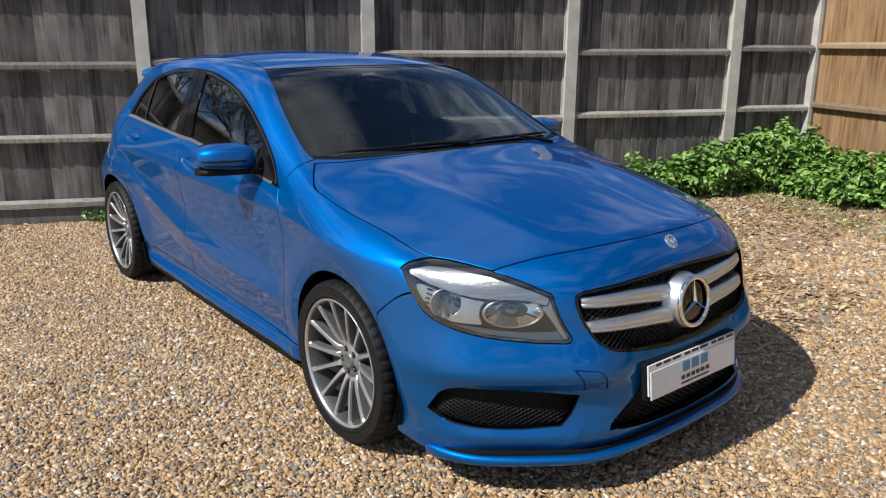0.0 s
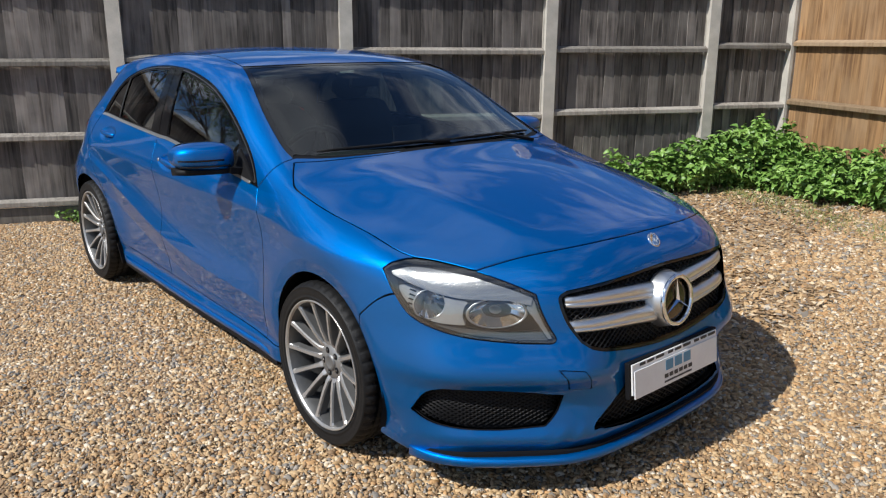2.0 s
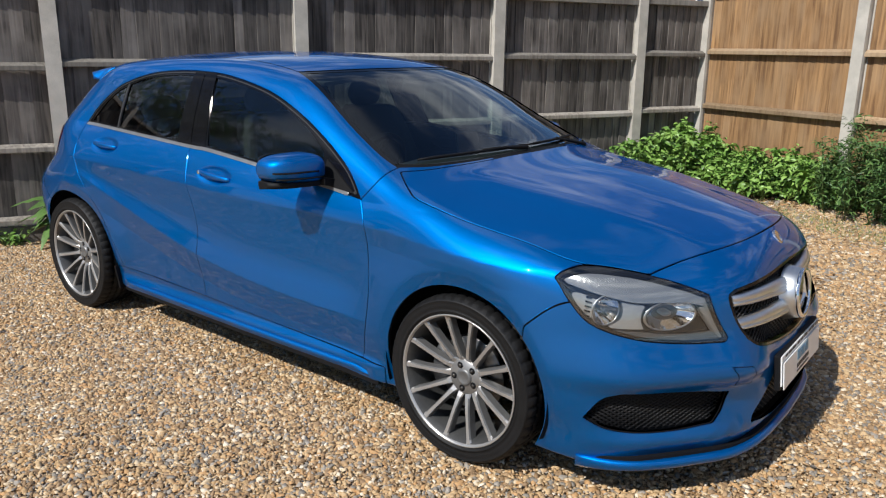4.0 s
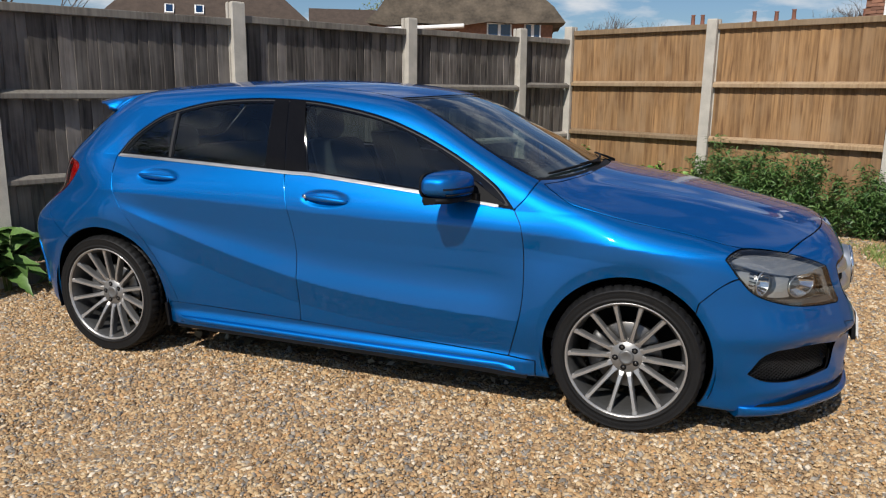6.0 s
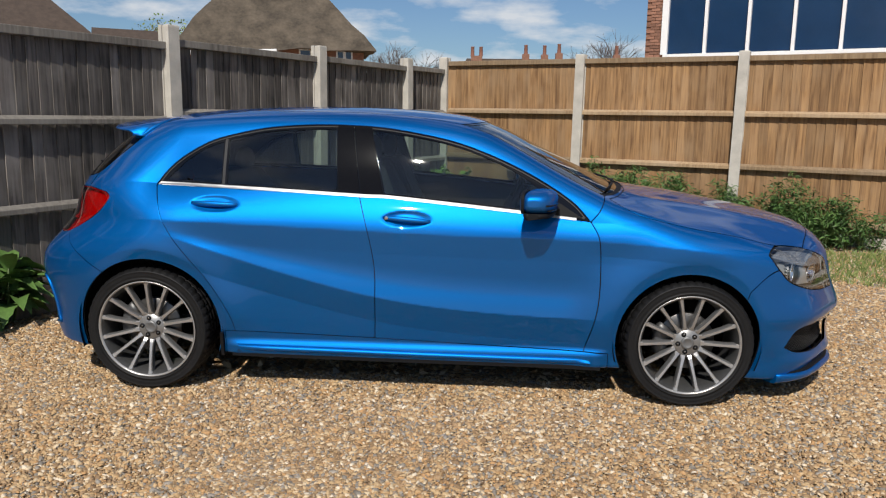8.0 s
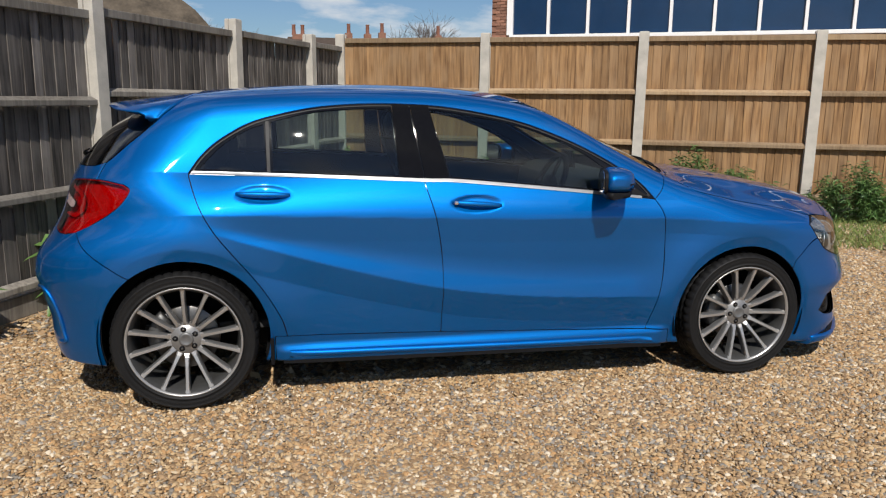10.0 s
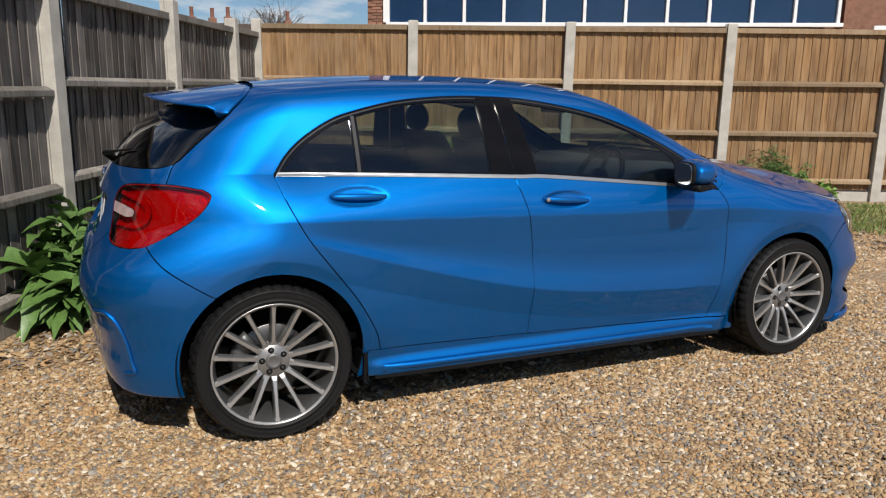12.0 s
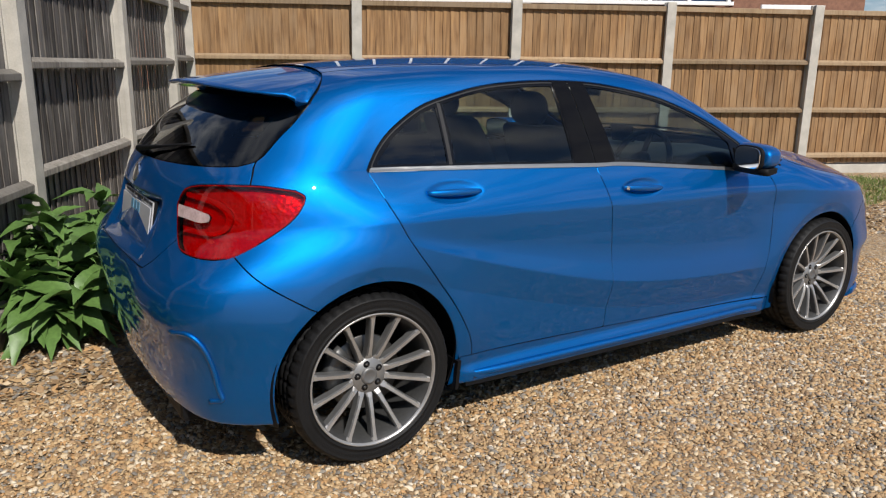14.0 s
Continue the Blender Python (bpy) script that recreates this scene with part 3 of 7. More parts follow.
tail_x = curve([(0.12, -1.93), (0.22, -1.985), (0.35, -2.02), (0.5, -2.04), (0.64, -2.035), (0.74, -2.01), (0.82, -1.98), (0.9, -1.955), (0.98, -1.925), (1.05, -1.885), (1.12, -1.835), (1.2, -1.775), (1.28, -1.69), (1.36, -1.60), (1.45, -1.5)])
tail_low = fair([(0, 0), (0.3, 0.010), (0.5, 0.030), (0.6, 0.05), (0.7, 0.09), (0.77, 0.145), (0.83, 0.23), (0.88, 0.36), (0.95, 0.66)])
tail_mid = fair([(0, 0), (0.3, 0.025), (0.5, 0.085), (0.6, 0.135), (0.7, 0.21), (0.8, 0.33), (0.86, 0.44), (0.95, 0.66)])
tail_top = fair([(0, 0), (0.3, 0.045), (0.5, 0.13), (0.6, 0.20), (0.7, 0.30), (0.8, 0.44), (0.95, 0.72)])
under_z = curve([(-2.1, 0.22), (-1.7, 0.20), (-0.95, 0.185), (0.95, 0.165), (1.55, 0.135), (1.8, 0.125), (2.3, 0.135)])


def side_y(x, z):
    bz, by, w = belt_z(x), belt_y(x), wide(x)
    c = crease(x)
    # below the crease: hollow flank, the falling line with its ledge, then the tuck towards the sill
    s = swoosh(x)
    live = step(-1.3, -1.05, x) * (1 - step(0.72, 0.97, x))
    u = np.clip((c - z) / np.clip(c - s, 0.02, None), 0, 1)
    v = np.clip(u - 0.5, 0, 0.3)
    hollow = 0.085 * np.minimum(u, 0.5) + 0.085 * v - 0.508 * v * v - 0.22 * np.clip(u - 0.8, 0, 0.2)
    flank = low(z) - live * (np.clip(c - s, 0, None) * hollow + 0.022 * np.clip((s - z) / 0.13, 0, 1))
    flank = flank - 0.005 * np.clip((c - z) / 0.11, 0, 1) * step(-1.35, -1.0, x) * (1 - step(1.35, 1.7, x))
    flank = flank - 0.004 * step(c - 0.02, c - 0.20, z) * step(0.95, 1.1, x) * (1 - step(1.6, 1.9, x))
    flank = flank + 0.020 * (1 - step(0.225, 0.275, z)) * step(-1.0, -0.9, x) * (1 - step(0.9, 1.0, x))
    flank = flank + 0.013 * step(0.48, 0.60, z) * (1 - step(0.61, 0.75, z)) * (1 - step(-1.9, -1.6, x))
    flank = flank - 0.009 * np.clip((c - z) / 0.07, 0, 1) * step(0.75, 0.98, x) * (1 - step(1.45, 1.72, x))
    # the front bumper's shelf runs round the corner to the arch
    flank = flank + 0.008 * step(0.385, 0.448, z) * (1 - step(0.450, 0.60, z)) * step(1.62, 1.78, x)
    # wheel arches stand proud
    for ax, r in ((1.345, 0.345), (-1.345, 0.358)):
        d = np.hypot(x - ax, z - 0.315) - r
        lip = 0.042 + 0.012 * step(0.5, 0.7, z)
        flare = 0.020 * np.exp(-(np.clip(d - lip, 0, None) / 0.105) ** 2) - 0.010 * np.clip((lip - d) / 0.05, 0, 1)
        flank = flank + flare * step(0.2, 0.42, z)
    t = np.clip((z - c) / np.clip(bz - c, 0.05, None), 0, 1)
    ease = 0.24 * t + 0.76 * t ** 1.7
    upper = (w + flank) * (1 - ease) + by * ease
    lower = w + flank
    h = z - bz
    glass = by - 0.34 * h - 0.32 * h * np.abs(h)
    for hx in (-0.995, -0.042):  # the dished cups behind the door handles
        hz = 0.951 if hx < -0.5 else 0.897
        e = ((x - hx) / 0.132) ** 2 + ((z - hz) / 0.042) ** 2
        upper = upper - 0.011 * (1 - step(0.25, 1.0, e))
    out = np.where(z < c, lower, np.where(z < bz, upper, glass))
    # behind the doors the flank flows up into the rear pillar without a ledge
    g = by - 0.34 * (1.32 - bz) - 0.32 * (1.32 - bz) ** 2
    rise = np.clip((z - 0.77) / 0.55, 0, None) ** 1.38
    flow = np.where(z < 1.32, w + flank - (w - g) * rise, glass)
    k = step(-1.17, -1.56, x) * step(0.74, 0.90, z)
    return out * (1 - k) + flow * k


def top_z(x, y):
    z = mid_z(x) - crown(x) * (np.abs(y) / 0.7) ** 2.2
    # two long ridges on the bonnet
    ridge = 0.30 + 0.12 * (1.95 - x)
    z = z + 0.010 * np.exp(-((np.abs(y) - ridge - 0.12) / 0.09) ** 2) * step(1.05, 1.25, x) * (1 - step(1.9, 2.1, x))
    return z


def front_x(y, z):
    y = np.abs(y)
    x = nose_x(z) - nose_sweep(y)
    # bumper: shelf over the intakes, hollow round them, shoulder under the lamps
    x = x + 0.032 * step(0.375, 0.448, z) * (1 - step(0.450, 0.60, z)) * step(0.22, 0.45, y) * (1 - step(0.82, 0.92, y))
    x = x - 0.026 * np.exp(-((z - 0.335) / 0.075) ** 2) * step(0.3, 0.45, y) * (1 - step(0.75, 0.88, y))
    x = x + 0.017 * np.exp(-((z - 0.218) / 0.032) ** 2) * (0.7 + 0.3 * step(0.2, 0.6, y))
    return x


def back_x(y, z):
    y = np.abs(y)
    a, b = step(0.68, 0.88, z), step(0.98, 1.25, z)
    s = (tail_low(y) * (1 - a) + tail_mid(y) * a) * (1 - b) + tail_top(y) * b
    x = tail_x(z) + s
    # bumper ledge under the lamps, hollow below it
    x = x - 0.024 * step(0.48, 0.60, z) * (1 - step(0.61, 0.75, z)) * step(0.1, 0.5, y)
    x = x + 0.016 * np.exp(-((z - 0.40) / 0.08) ** 2) * step(0.3, 0.5, y)
    # number plate hollow
    x = x + 0.03 * step(0.70, 0.75, z) * (1 - step(0.90, 0.94, z)) * (1 - step(0.30, 0.36, y))
    return x


def skin(x, y, z):
    """Below zero inside the body."""
    y = np.abs(y)
    f = smax(y - side_y(x, z), (z - top_z(x, y)) * 0.93, 0.07)
    f = smax(f, (x - front_x(y, z)) * 0.9, 0.085)
    k = 0.15 + 0.06 * step(0.9, 1.15, z)
    f = smax(f - 0.1 * (k - 0.15), (back_x(y, z) - x) * 0.9 - 0.1 * (k - 0.15), k)
    return smax(f, under_z(x) - z, 0.02)


# ---- the skin cut into panels ----
def cast(o, d):
    """Where rays from inside leave the body, arrays of origins and ways."""
    lo, hi = np.zeros(len(o)), np.full(len(o), 1.9)
    s = np.linspace(0.05, 1.9, 75)
    found = np.zeros(len(o), bool)
    for k in s:
        p = o + d * k
        out = (skin(p[:, 0], p[:, 1], p[:, 2]) > 0) & ~found
        hi[out], lo[out] = k, k - 0.03
        found |= out
    for _ in range(22):
        m = (lo + hi) / 2
        p = o + d * m[:, None]
        f = skin(p[:, 0], p[:, 1], p[:, 2]) > 0
        hi, lo = np.where(f, m, hi), np.where(f, lo, m)
    return o + d * ((lo + hi) / 2)[:, None]


def slope(p, e=0.002):
    """Outward normals of the skin."""
    g = np.stack([skin(p[:, 0] + e * a, p[:, 1] + e * b, p[:, 2] + e * c) - skin(p[:, 0] - e * a, p[:, 1] - e * b, p[:, 2] - e * c) for a, b, c in ((1, 0, 0), (0, 1, 0), (0, 0, 1))], 1)
    return g / np.linalg.norm(g, axis=1)[:, None]


def half_skin():
    x0, x1, z0 = -1.45, 1.55, 0.60
    theta = np.radians(np.concatenate([np.linspace(-90, -0.8, 120), np.zeros(250), np.linspace(0.7, 90, 165)]))
    ox = np.concatenate([np.full(120, x0), np.linspace(x0, x1, 250), np.full(165, x1)])
    phi = np.radians(np.concatenate([np.linspace(-90, -36, 14), np.linspace(-34, 90, 265)]))
    T, P = np.meshgrid(theta, phi, indexing="ij")
    X = np.repeat(ox[:, None], len(phi), 1)
    o = np.stack([X.ravel(), np.zeros(X.size), np.full(X.size, z0)], 1)
    d = np.stack([np.sin(T).ravel(), (np.cos(T) * np.cos(P)).ravel(), (np.cos(T) * np.sin(P)).ravel()], 1)
    v = cast(o, d)
    v[:, 1] = np.clip(v[:, 1], 0, None)
    nrm = slope(np.column_stack([v[:, 0], np.clip(v[:, 1], 0.0021, None), v[:, 2]]))
    edge = v[:, 1] < 0.0005
    nrm[edge, 1] = 0
    nrm /= np.linalg.norm(nrm, axis=1)[:, None]
    w = len(phi)
    i, j = np.meshgrid(np.arange(len(theta) - 1), np.arange(w - 1), indexing="ij")
    a = (i * w + j).ravel()
    quads = np.stack([a, a + w, a + w + 1, a + 1], 1)
    tris = np.concatenate([quads[:, [0, 1, 2]], quads[:, [0, 2, 3]]])
    return v, nrm, tris


SKIN_V, SKIN_N, SKIN_T = half_skin()
_x, _y, _z = SKIN_V.T
_front, _rear = 0.7071 * (_x - _y), 0.7071 * (_x + _y)
FIELD = {}


def field(name, value):
    FIELD[name] = value


def only(value, keep):
    """An outline's distance, counted as outside where keep is false."""
    return np.where(keep, value, np.maximum(value, 0.05))


BELT = [(0.85, 0.903), (0.586, 0.931), (-0.081, 0.992), (-0.28, 1.0), (-0.80, 1.022), (-1.313, 1.038)]
ARC = [(-1.313, 1.038), (-1.258, 1.112), (-1.183, 1.178), (-1.065, 1.247), (-0.948, 1.285), (-0.773, 1.322), (-0.572, 1.340), (-0.37, 1.342), (-0.142, 1.328),
       (0.145, 1.278), (0.352, 1.212), (0.56, 1.118), (0.75, 1.003), (0.85, 0.903)]
B_SEAM = [(-0.28, 1.0), (-0.226, 0.804), (-0.197, 0.594), (-0.200, 0.288)]
F_SEAM = [(0.843, 0.251), (0.896, 0.46), (0.905, 0.659), (0.891, 0.819), (0.85, 0.903)]
R_SEAM = [(-1.313, 1.038), (-1.268, 0.914), (-1.207, 0.799), (-1.12, 0.681), (-1.013, 0.538), (-0.935, 0.399), (-0.909, 0.306)]
flank = _y > 0.5
field("window", only(inside_by(_x, _z, outline(ARC, BELT)), flank))
field("door_front", only(inside_by(_x, _z, outline(BELT[:4], B_SEAM, [(-0.2, 0.288), (0.3, 0.270), (0.843, 0.251)], F_SEAM)), flank))
field("door_rear", only(inside_by(_x, _z, outline(R_SEAM, [(-0.909, 0.306), (-0.55, 0.298), (-0.2, 0.288)], B_SEAM[::-1], BELT[3:])), flank))
field("skirt", only(inside_by(_x, _z, np.array([(-1.02, 0.0), (-0.955, 0.0), (-0.965, 0.308), (-0.909, 0.306), (-0.2, 0.288), (0.843, 0.251), (0.965, 0.243), (0.965, 0.0)])), _y > 0.62))
field("fender", only(inside_by(_x, _z, outline(F_SEAM, [(0.85, 0.903), (0.895, 0.955), (0.935, 1.03)], [(0.935, 1.03), (1.3, 1.1), (1.85, 0.95)], [(1.85, 0.95), (1.9, 0.69), (1.77, 0.69), (1.70, 0.657), (1.62, 0.585)],
                                            [(1.62, 0.585), (1.5, 0.0), (0.965, 0.0)], [(0.965, 0.243), (0.843, 0.251)])), _y > 0.3))
field("bumper_front", only(inside_by(_x, _z, outline([(1.62, 0.585), (1.70, 0.657), (1.77, 0.69), (1.85, 0.70)], [(1.85, 0.70), (1.9, 0.95)], [(2.6, 0.95), (2.6, 0.0)], [(1.5, 0.0), (1.62, 0.585)])), _x > 1.4))
field("bumper_rear", only(inside_by(_x, _z, outline([(-1.56, 0.60), (-1.60, 0.622), (-1.734, 0.715), (-1.79, 0.79), (-1.80, 0.85)], [(-2.4, 0.85), (-2.4, 0.0)], [(-1.6, 0.0), (-1.56, 0.6)])), _x < -1.4))
BONNET_SIDE = [(0.95, 0.728), (1.04, 0.785), (1.119, 0.812), (1.34, 0.807), (1.55, 0.790), (1.697, 0.777), (1.80, 0.737), (1.939, 0.648)]
BONNET_NOSE = [(1.939, 0.648), (1.985, 0.55), (2.045, 0.42), (2.088, 0.28), (2.108, 0.14), (2.113, 0.0), (2.108, -0.14)]
BONNET_BACK = [(1.10, -0.2), (1.11, 0.0), (1.10, 0.2), (1.075, 0.40), (1.01, 0.61), (0.95, 0.728)]
field("bonnet", only(inside_by(_x, _y, outline(BONNET_SIDE, BONNET_NOSE, BONNET_BACK)), _z > 0.68))
SCREEN_TOP = [(0.205, 0.562), (0.27, 0.45), (0.32, 0.3), (0.348, 0.12), (0.352, 0.0), (0.348, -0.12)]
field("windscreen", only(inside_by(_x, _y, outline([(0.205, 0.562), (0.44, 0.628), (0.62, 0.675), (0.84, 0.715), (0.925, 0.716)], [(0.925, 0.716), (1.0, 0.585), (1.062, 0.385), (1.085, 0.2), (1.093, 0.0), (1.085, -0.12)], SCREEN_TOP[::-1])), _z > 0.95))
field("roof", only(inside_by(_x, _y, outline([(-1.30, -0.12), (-1.30, 0.12), (-1.305, 0.3), (-1.325, 0.425)], [(-1.325, 0.425), (-1.0, 0.462), (-0.6, 0.500), (-0.1, 0.535), (0.205, 0.562)], SCREEN_TOP)), _z > 1.2))
field("spoiler", only(inside_by(_x, _y, outline([(-1.30, -0.12), (-1.30, 0.12), (-1.305, 0.3), (-1.325, 0.425), (-1.385, 0.545), (-1.442, 0.592)], [(-1.442, 0.72), (-2.2, 0.72), (-2.2, -0.12)])), _z > 1.262))
field("rear_glass", only(inside_by(_y, _z, outline([(-0.12, 1.05), (0.05, 1.05), (0.25, 1.051), (0.498, 1.055), (0.614, 1.063)], [(0.614, 1.063), (0.643, 1.078), (0.644, 1.096), (0.632, 1.143), (0.619, 1.202), (0.591, 1.269)], [(0.591, 1.269), (0.50, 1.278), (0.3, 1.285), (-0.12, 1.285)])), _x < -1.38))
field("tailgate", only(inside_by(_y, _z, outline([(-0.12, 0.70), (0.40, 0.70)], [(0.40, 0.70), (0.455, 0.74), (0.50, 0.80)], [(0.50, 0.80), (0.60, 0.95), (0.690, 1.0)], [(0.690, 1.0), (0.672, 1.036), (0.648, 1.075), (0.647, 1.096), (0.635, 1.143), (0.622, 1.202), (0.594, 1.264)], [(0.594, 1.266), (-0.12, 1.266)])), _x < -1.30))
field("lamp", only(inside_by(_front, _z, outline([(0.608, 0.760), (0.639, 0.780), (0.705, 0.793), (0.80, 0.787), (0.909, 0.769), (1.02, 0.738), (1.104, 0.706)], [(1.104, 0.706), (1.120, 0.66), (1.145, 0.61), (1.172, 0.567), (1.160, 0.553)],
                                             [(1.160, 0.553), (1.029, 0.558), (0.859, 0.578), (0.718, 0.620), (0.655, 0.680), (0.608, 0.760)])), (_x > 1.5) & (_y > 0.3)))
field("tail_lamp", only(inside_by(_rear, _z, outline([(-1.018, 0.921), (-1.0, 0.962), (-0.97, 0.985), (-0.88, 1.0), (-0.70, 1.007), (-0.57, 0.992)], [(-0.57, 0.992), (-0.538, 0.967), (-0.565, 0.905), (-0.648, 0.838), (-0.735, 0.790), (-0.80, 0.776)],
                                                 [(-0.80, 0.776), (-0.88, 0.776), (-0.962, 0.790), (-1.0, 0.84), (-1.018, 0.921)])), (_x < -1.4) & (_y > 0.3)))
field("grille", only(inside_by(_y, _z, outline([(-0.12, 0.735), (0.0, 0.735), (0.20, 0.728), (0.36, 0.720), (0.45, 0.712)], [(0.45, 0.712), (0.478, 0.690), (0.466, 0.62), (0.43, 0.55)], [(0.43, 0.55), (0.38, 0.520), (0.25, 0.492), (0.1, 0.476), (0.0, 0.474), (-0.12, 0.476)])), _x > 1.9))
field("fog", only(inside_by(_front, _z, outline([(0.705, 0.299), (0.755, 0.371), (0.815, 0.396)], [(0.815, 0.396), (1.0, 0.392), (1.205, 0.368)], [(1.205, 0.368), (1.185, 0.31), (1.150, 0.266)], [(1.150, 0.266), (0.98, 0.256), (0.79, 0.266), (0.705, 0.299)])), (_x > 1.6) & (_y > 0.3)))
field("intake", only(inside_by(_y, _z, outline([(-0.12, 0.385), (0.24, 0.378)], [(0.24, 0.378), (0.31, 0.315), (0.385, 0.236)], [(0.385, 0.236), (0.2, 0.216), (0.0, 0.210), (-0.12, 0.212)])), _x > 1.9))
field("tow_cover", only(inside_by(_y, _z, np.array([(0.515, 0.473), (0.441, 0.463), (0.385, 0.383), (0.462, 0.392)])), _x > 1.9))
field("arch", np.minimum(np.hypot(_x - 1.345, _z - 0.315) - 0.347, np.hypot(_x + 1.345, _z - 0.315) - 0.359) + 0.0)
FIELD["arch"] = np.where(_y > 0.45, FIELD["arch"], 0.05)
# panes, trim and lamp details
field("pane_front", only(inside_by(_x, _z, outline([(-0.236, 1.318), (-0.142, 1.308), (0.145, 1.258), (0.352, 1.190), (0.50, 1.120), (0.60, 1.052)], [(0.60, 1.052), (0.615, 0.950)], [(0.615, 0.950), (-0.081, 1.012), (-0.155, 1.018)])), flank))
field("pane_rear", only(inside_by(_x, _z, outline([(-0.950, 1.048), (-0.957, 1.260)], [(-0.957, 1.260), (-0.773, 1.302), (-0.572, 1.320), (-0.415, 1.322)], [(-0.415, 1.322), (-0.392, 1.026)])), flank))
field("pane_quarter", only(inside_by(_x, _z, outline([(-0.982, 1.050), (-0.988, 1.250)], [(-0.988, 1.250), (-1.065, 1.222), (-1.165, 1.160), (-1.230, 1.098), (-1.268, 1.058)])), flank))
field("pillar_front", only(inside_by(_x, _z, np.array([(-0.330, 1.36), (-0.274, 1.008), (-0.160, 1.000), (-0.243, 1.36)])), flank))
field("pillar_rear", only(inside_by(_x, _z, np.array([(-0.334, 1.36), (-0.278, 1.008), (-0.388, 1.014), (-0.412, 1.36)])), flank))
field("chrome", only(inside_by(_x, _z, outline([(0.78, 0.906), (0.586, 0.927), (-0.081, 0.988), (-0.28, 0.996), (-0.80, 1.018), (-1.305, 1.034)], [(-1.297, 1.048), (-0.80, 1.033), (-0.28, 1.011), (-0.081, 1.003), (0.586, 0.941), (0.78, 0.919)])), flank))
field("cowl", only(inside_by(_x, _y, outline([(0.90, 0.705), (0.98, 0.575), (1.04, 0.385), (1.064, 0.2), (1.072, 0.0), (1.064, -0.12)], BONNET_BACK)), _z > 0.95))
field("seal_out", FIELD["window"] + 0.008)
field("seal_in", FIELD["window"] + 0.0125)
field("windscreen_in", FIELD["windscreen"] + 0.022)
field("lamp_in", FIELD["lamp"] + 0.007)
field("lamp_strip", only(inside_by(_front, _z, outline([(0.628, 0.762), (0.70, 0.782), (0.80, 0.776), (0.909, 0.758), (1.02, 0.727), (1.098, 0.697)], [(1.098, 0.697), (1.092, 0.668)], [(1.092, 0.668), (1.03, 0.684), (0.95, 0.688), (0.85, 0.694), (0.74, 0.717), (0.640, 0.745)])), _x > 1.5))
# headlamp interior: side strip, grey panel between the bowls, outer panel, lower apron
field("lamp_inner_strip", only(inside_by(_front, _z, np.array([(1.104, 0.706), (1.125, 0.66), (1.172, 0.567), (1.150, 0.562), (1.120, 0.600), (1.075, 0.660), (1.080, 0.69)])), _x > 1.5))
field("lamp_middle", only(inside_by(_front, _z, outline([(0.805, 0.702), (0.850, 0.696), (0.895, 0.685)], [(0.895, 0.685), (0.880, 0.660), (0.878, 0.630), (0.890, 0.604)], [(0.890, 0.604), (0.82, 0.606), (0.75, 0.612)], [(0.75, 0.612), (0.800, 0.640), (0.812, 0.672), (0.805, 0.702)])), _x > 1.5))
field("lamp_outer", only(inside_by(_front, _z, outline([(0.648, 0.712), (0.662, 0.722), (0.70, 0.716), (0.735, 0.703)], [(0.735, 0.703), (0.722, 0.660), (0.728, 0.624)], [(0.728, 0.624), (0.690, 0.650), (0.660, 0.685), (0.648, 0.712)])), _x > 1.5))
field("lamp_apron", only(inside_by(_front, _z, outline([(0.655, 0.680), (0.73, 0.620), (0.88, 0.600), (1.02, 0.588), (1.125, 0.590)], [(1.125, 0.590), (1.160, 0.553)], [(1.160, 0.553), (1.029, 0.558), (0.859, 0.578), (0.718, 0.620), (0.655, 0.680)])), _x > 1.5))
field("tail_white", only(inside_by(_rear, _z, np.array([(-1.014, 0.928), (-0.93, 0.920), (-0.862, 0.908), (-0.852, 0.896), (-0.862, 0.878), (-0.90, 0.872), (-1.008, 0.884)])), _x < -1.4))
field("tail_dark", only(inside_by(_rear, _z, outline([(-0.99, 0.955), (-0.85, 0.935), (-0.80, 0.90), (-0.83, 0.858), (-0.98, 0.852)], [(-0.98, 0.84), (-0.82, 0.845), (-0.77, 0.90), (-0.83, 0.952), (-0.985, 0.972)])), _x < -1.4))
field("tail_rim", FIELD["tail_lamp"] + 0.005)
field("rear_in", FIELD["rear_glass"] + 0.050)
field("grille_in", FIELD["grille"] + 0.008)
NAMES = list(FIELD)
SKIN_A = np.stack([FIELD[k] for k in NAMES], 1)


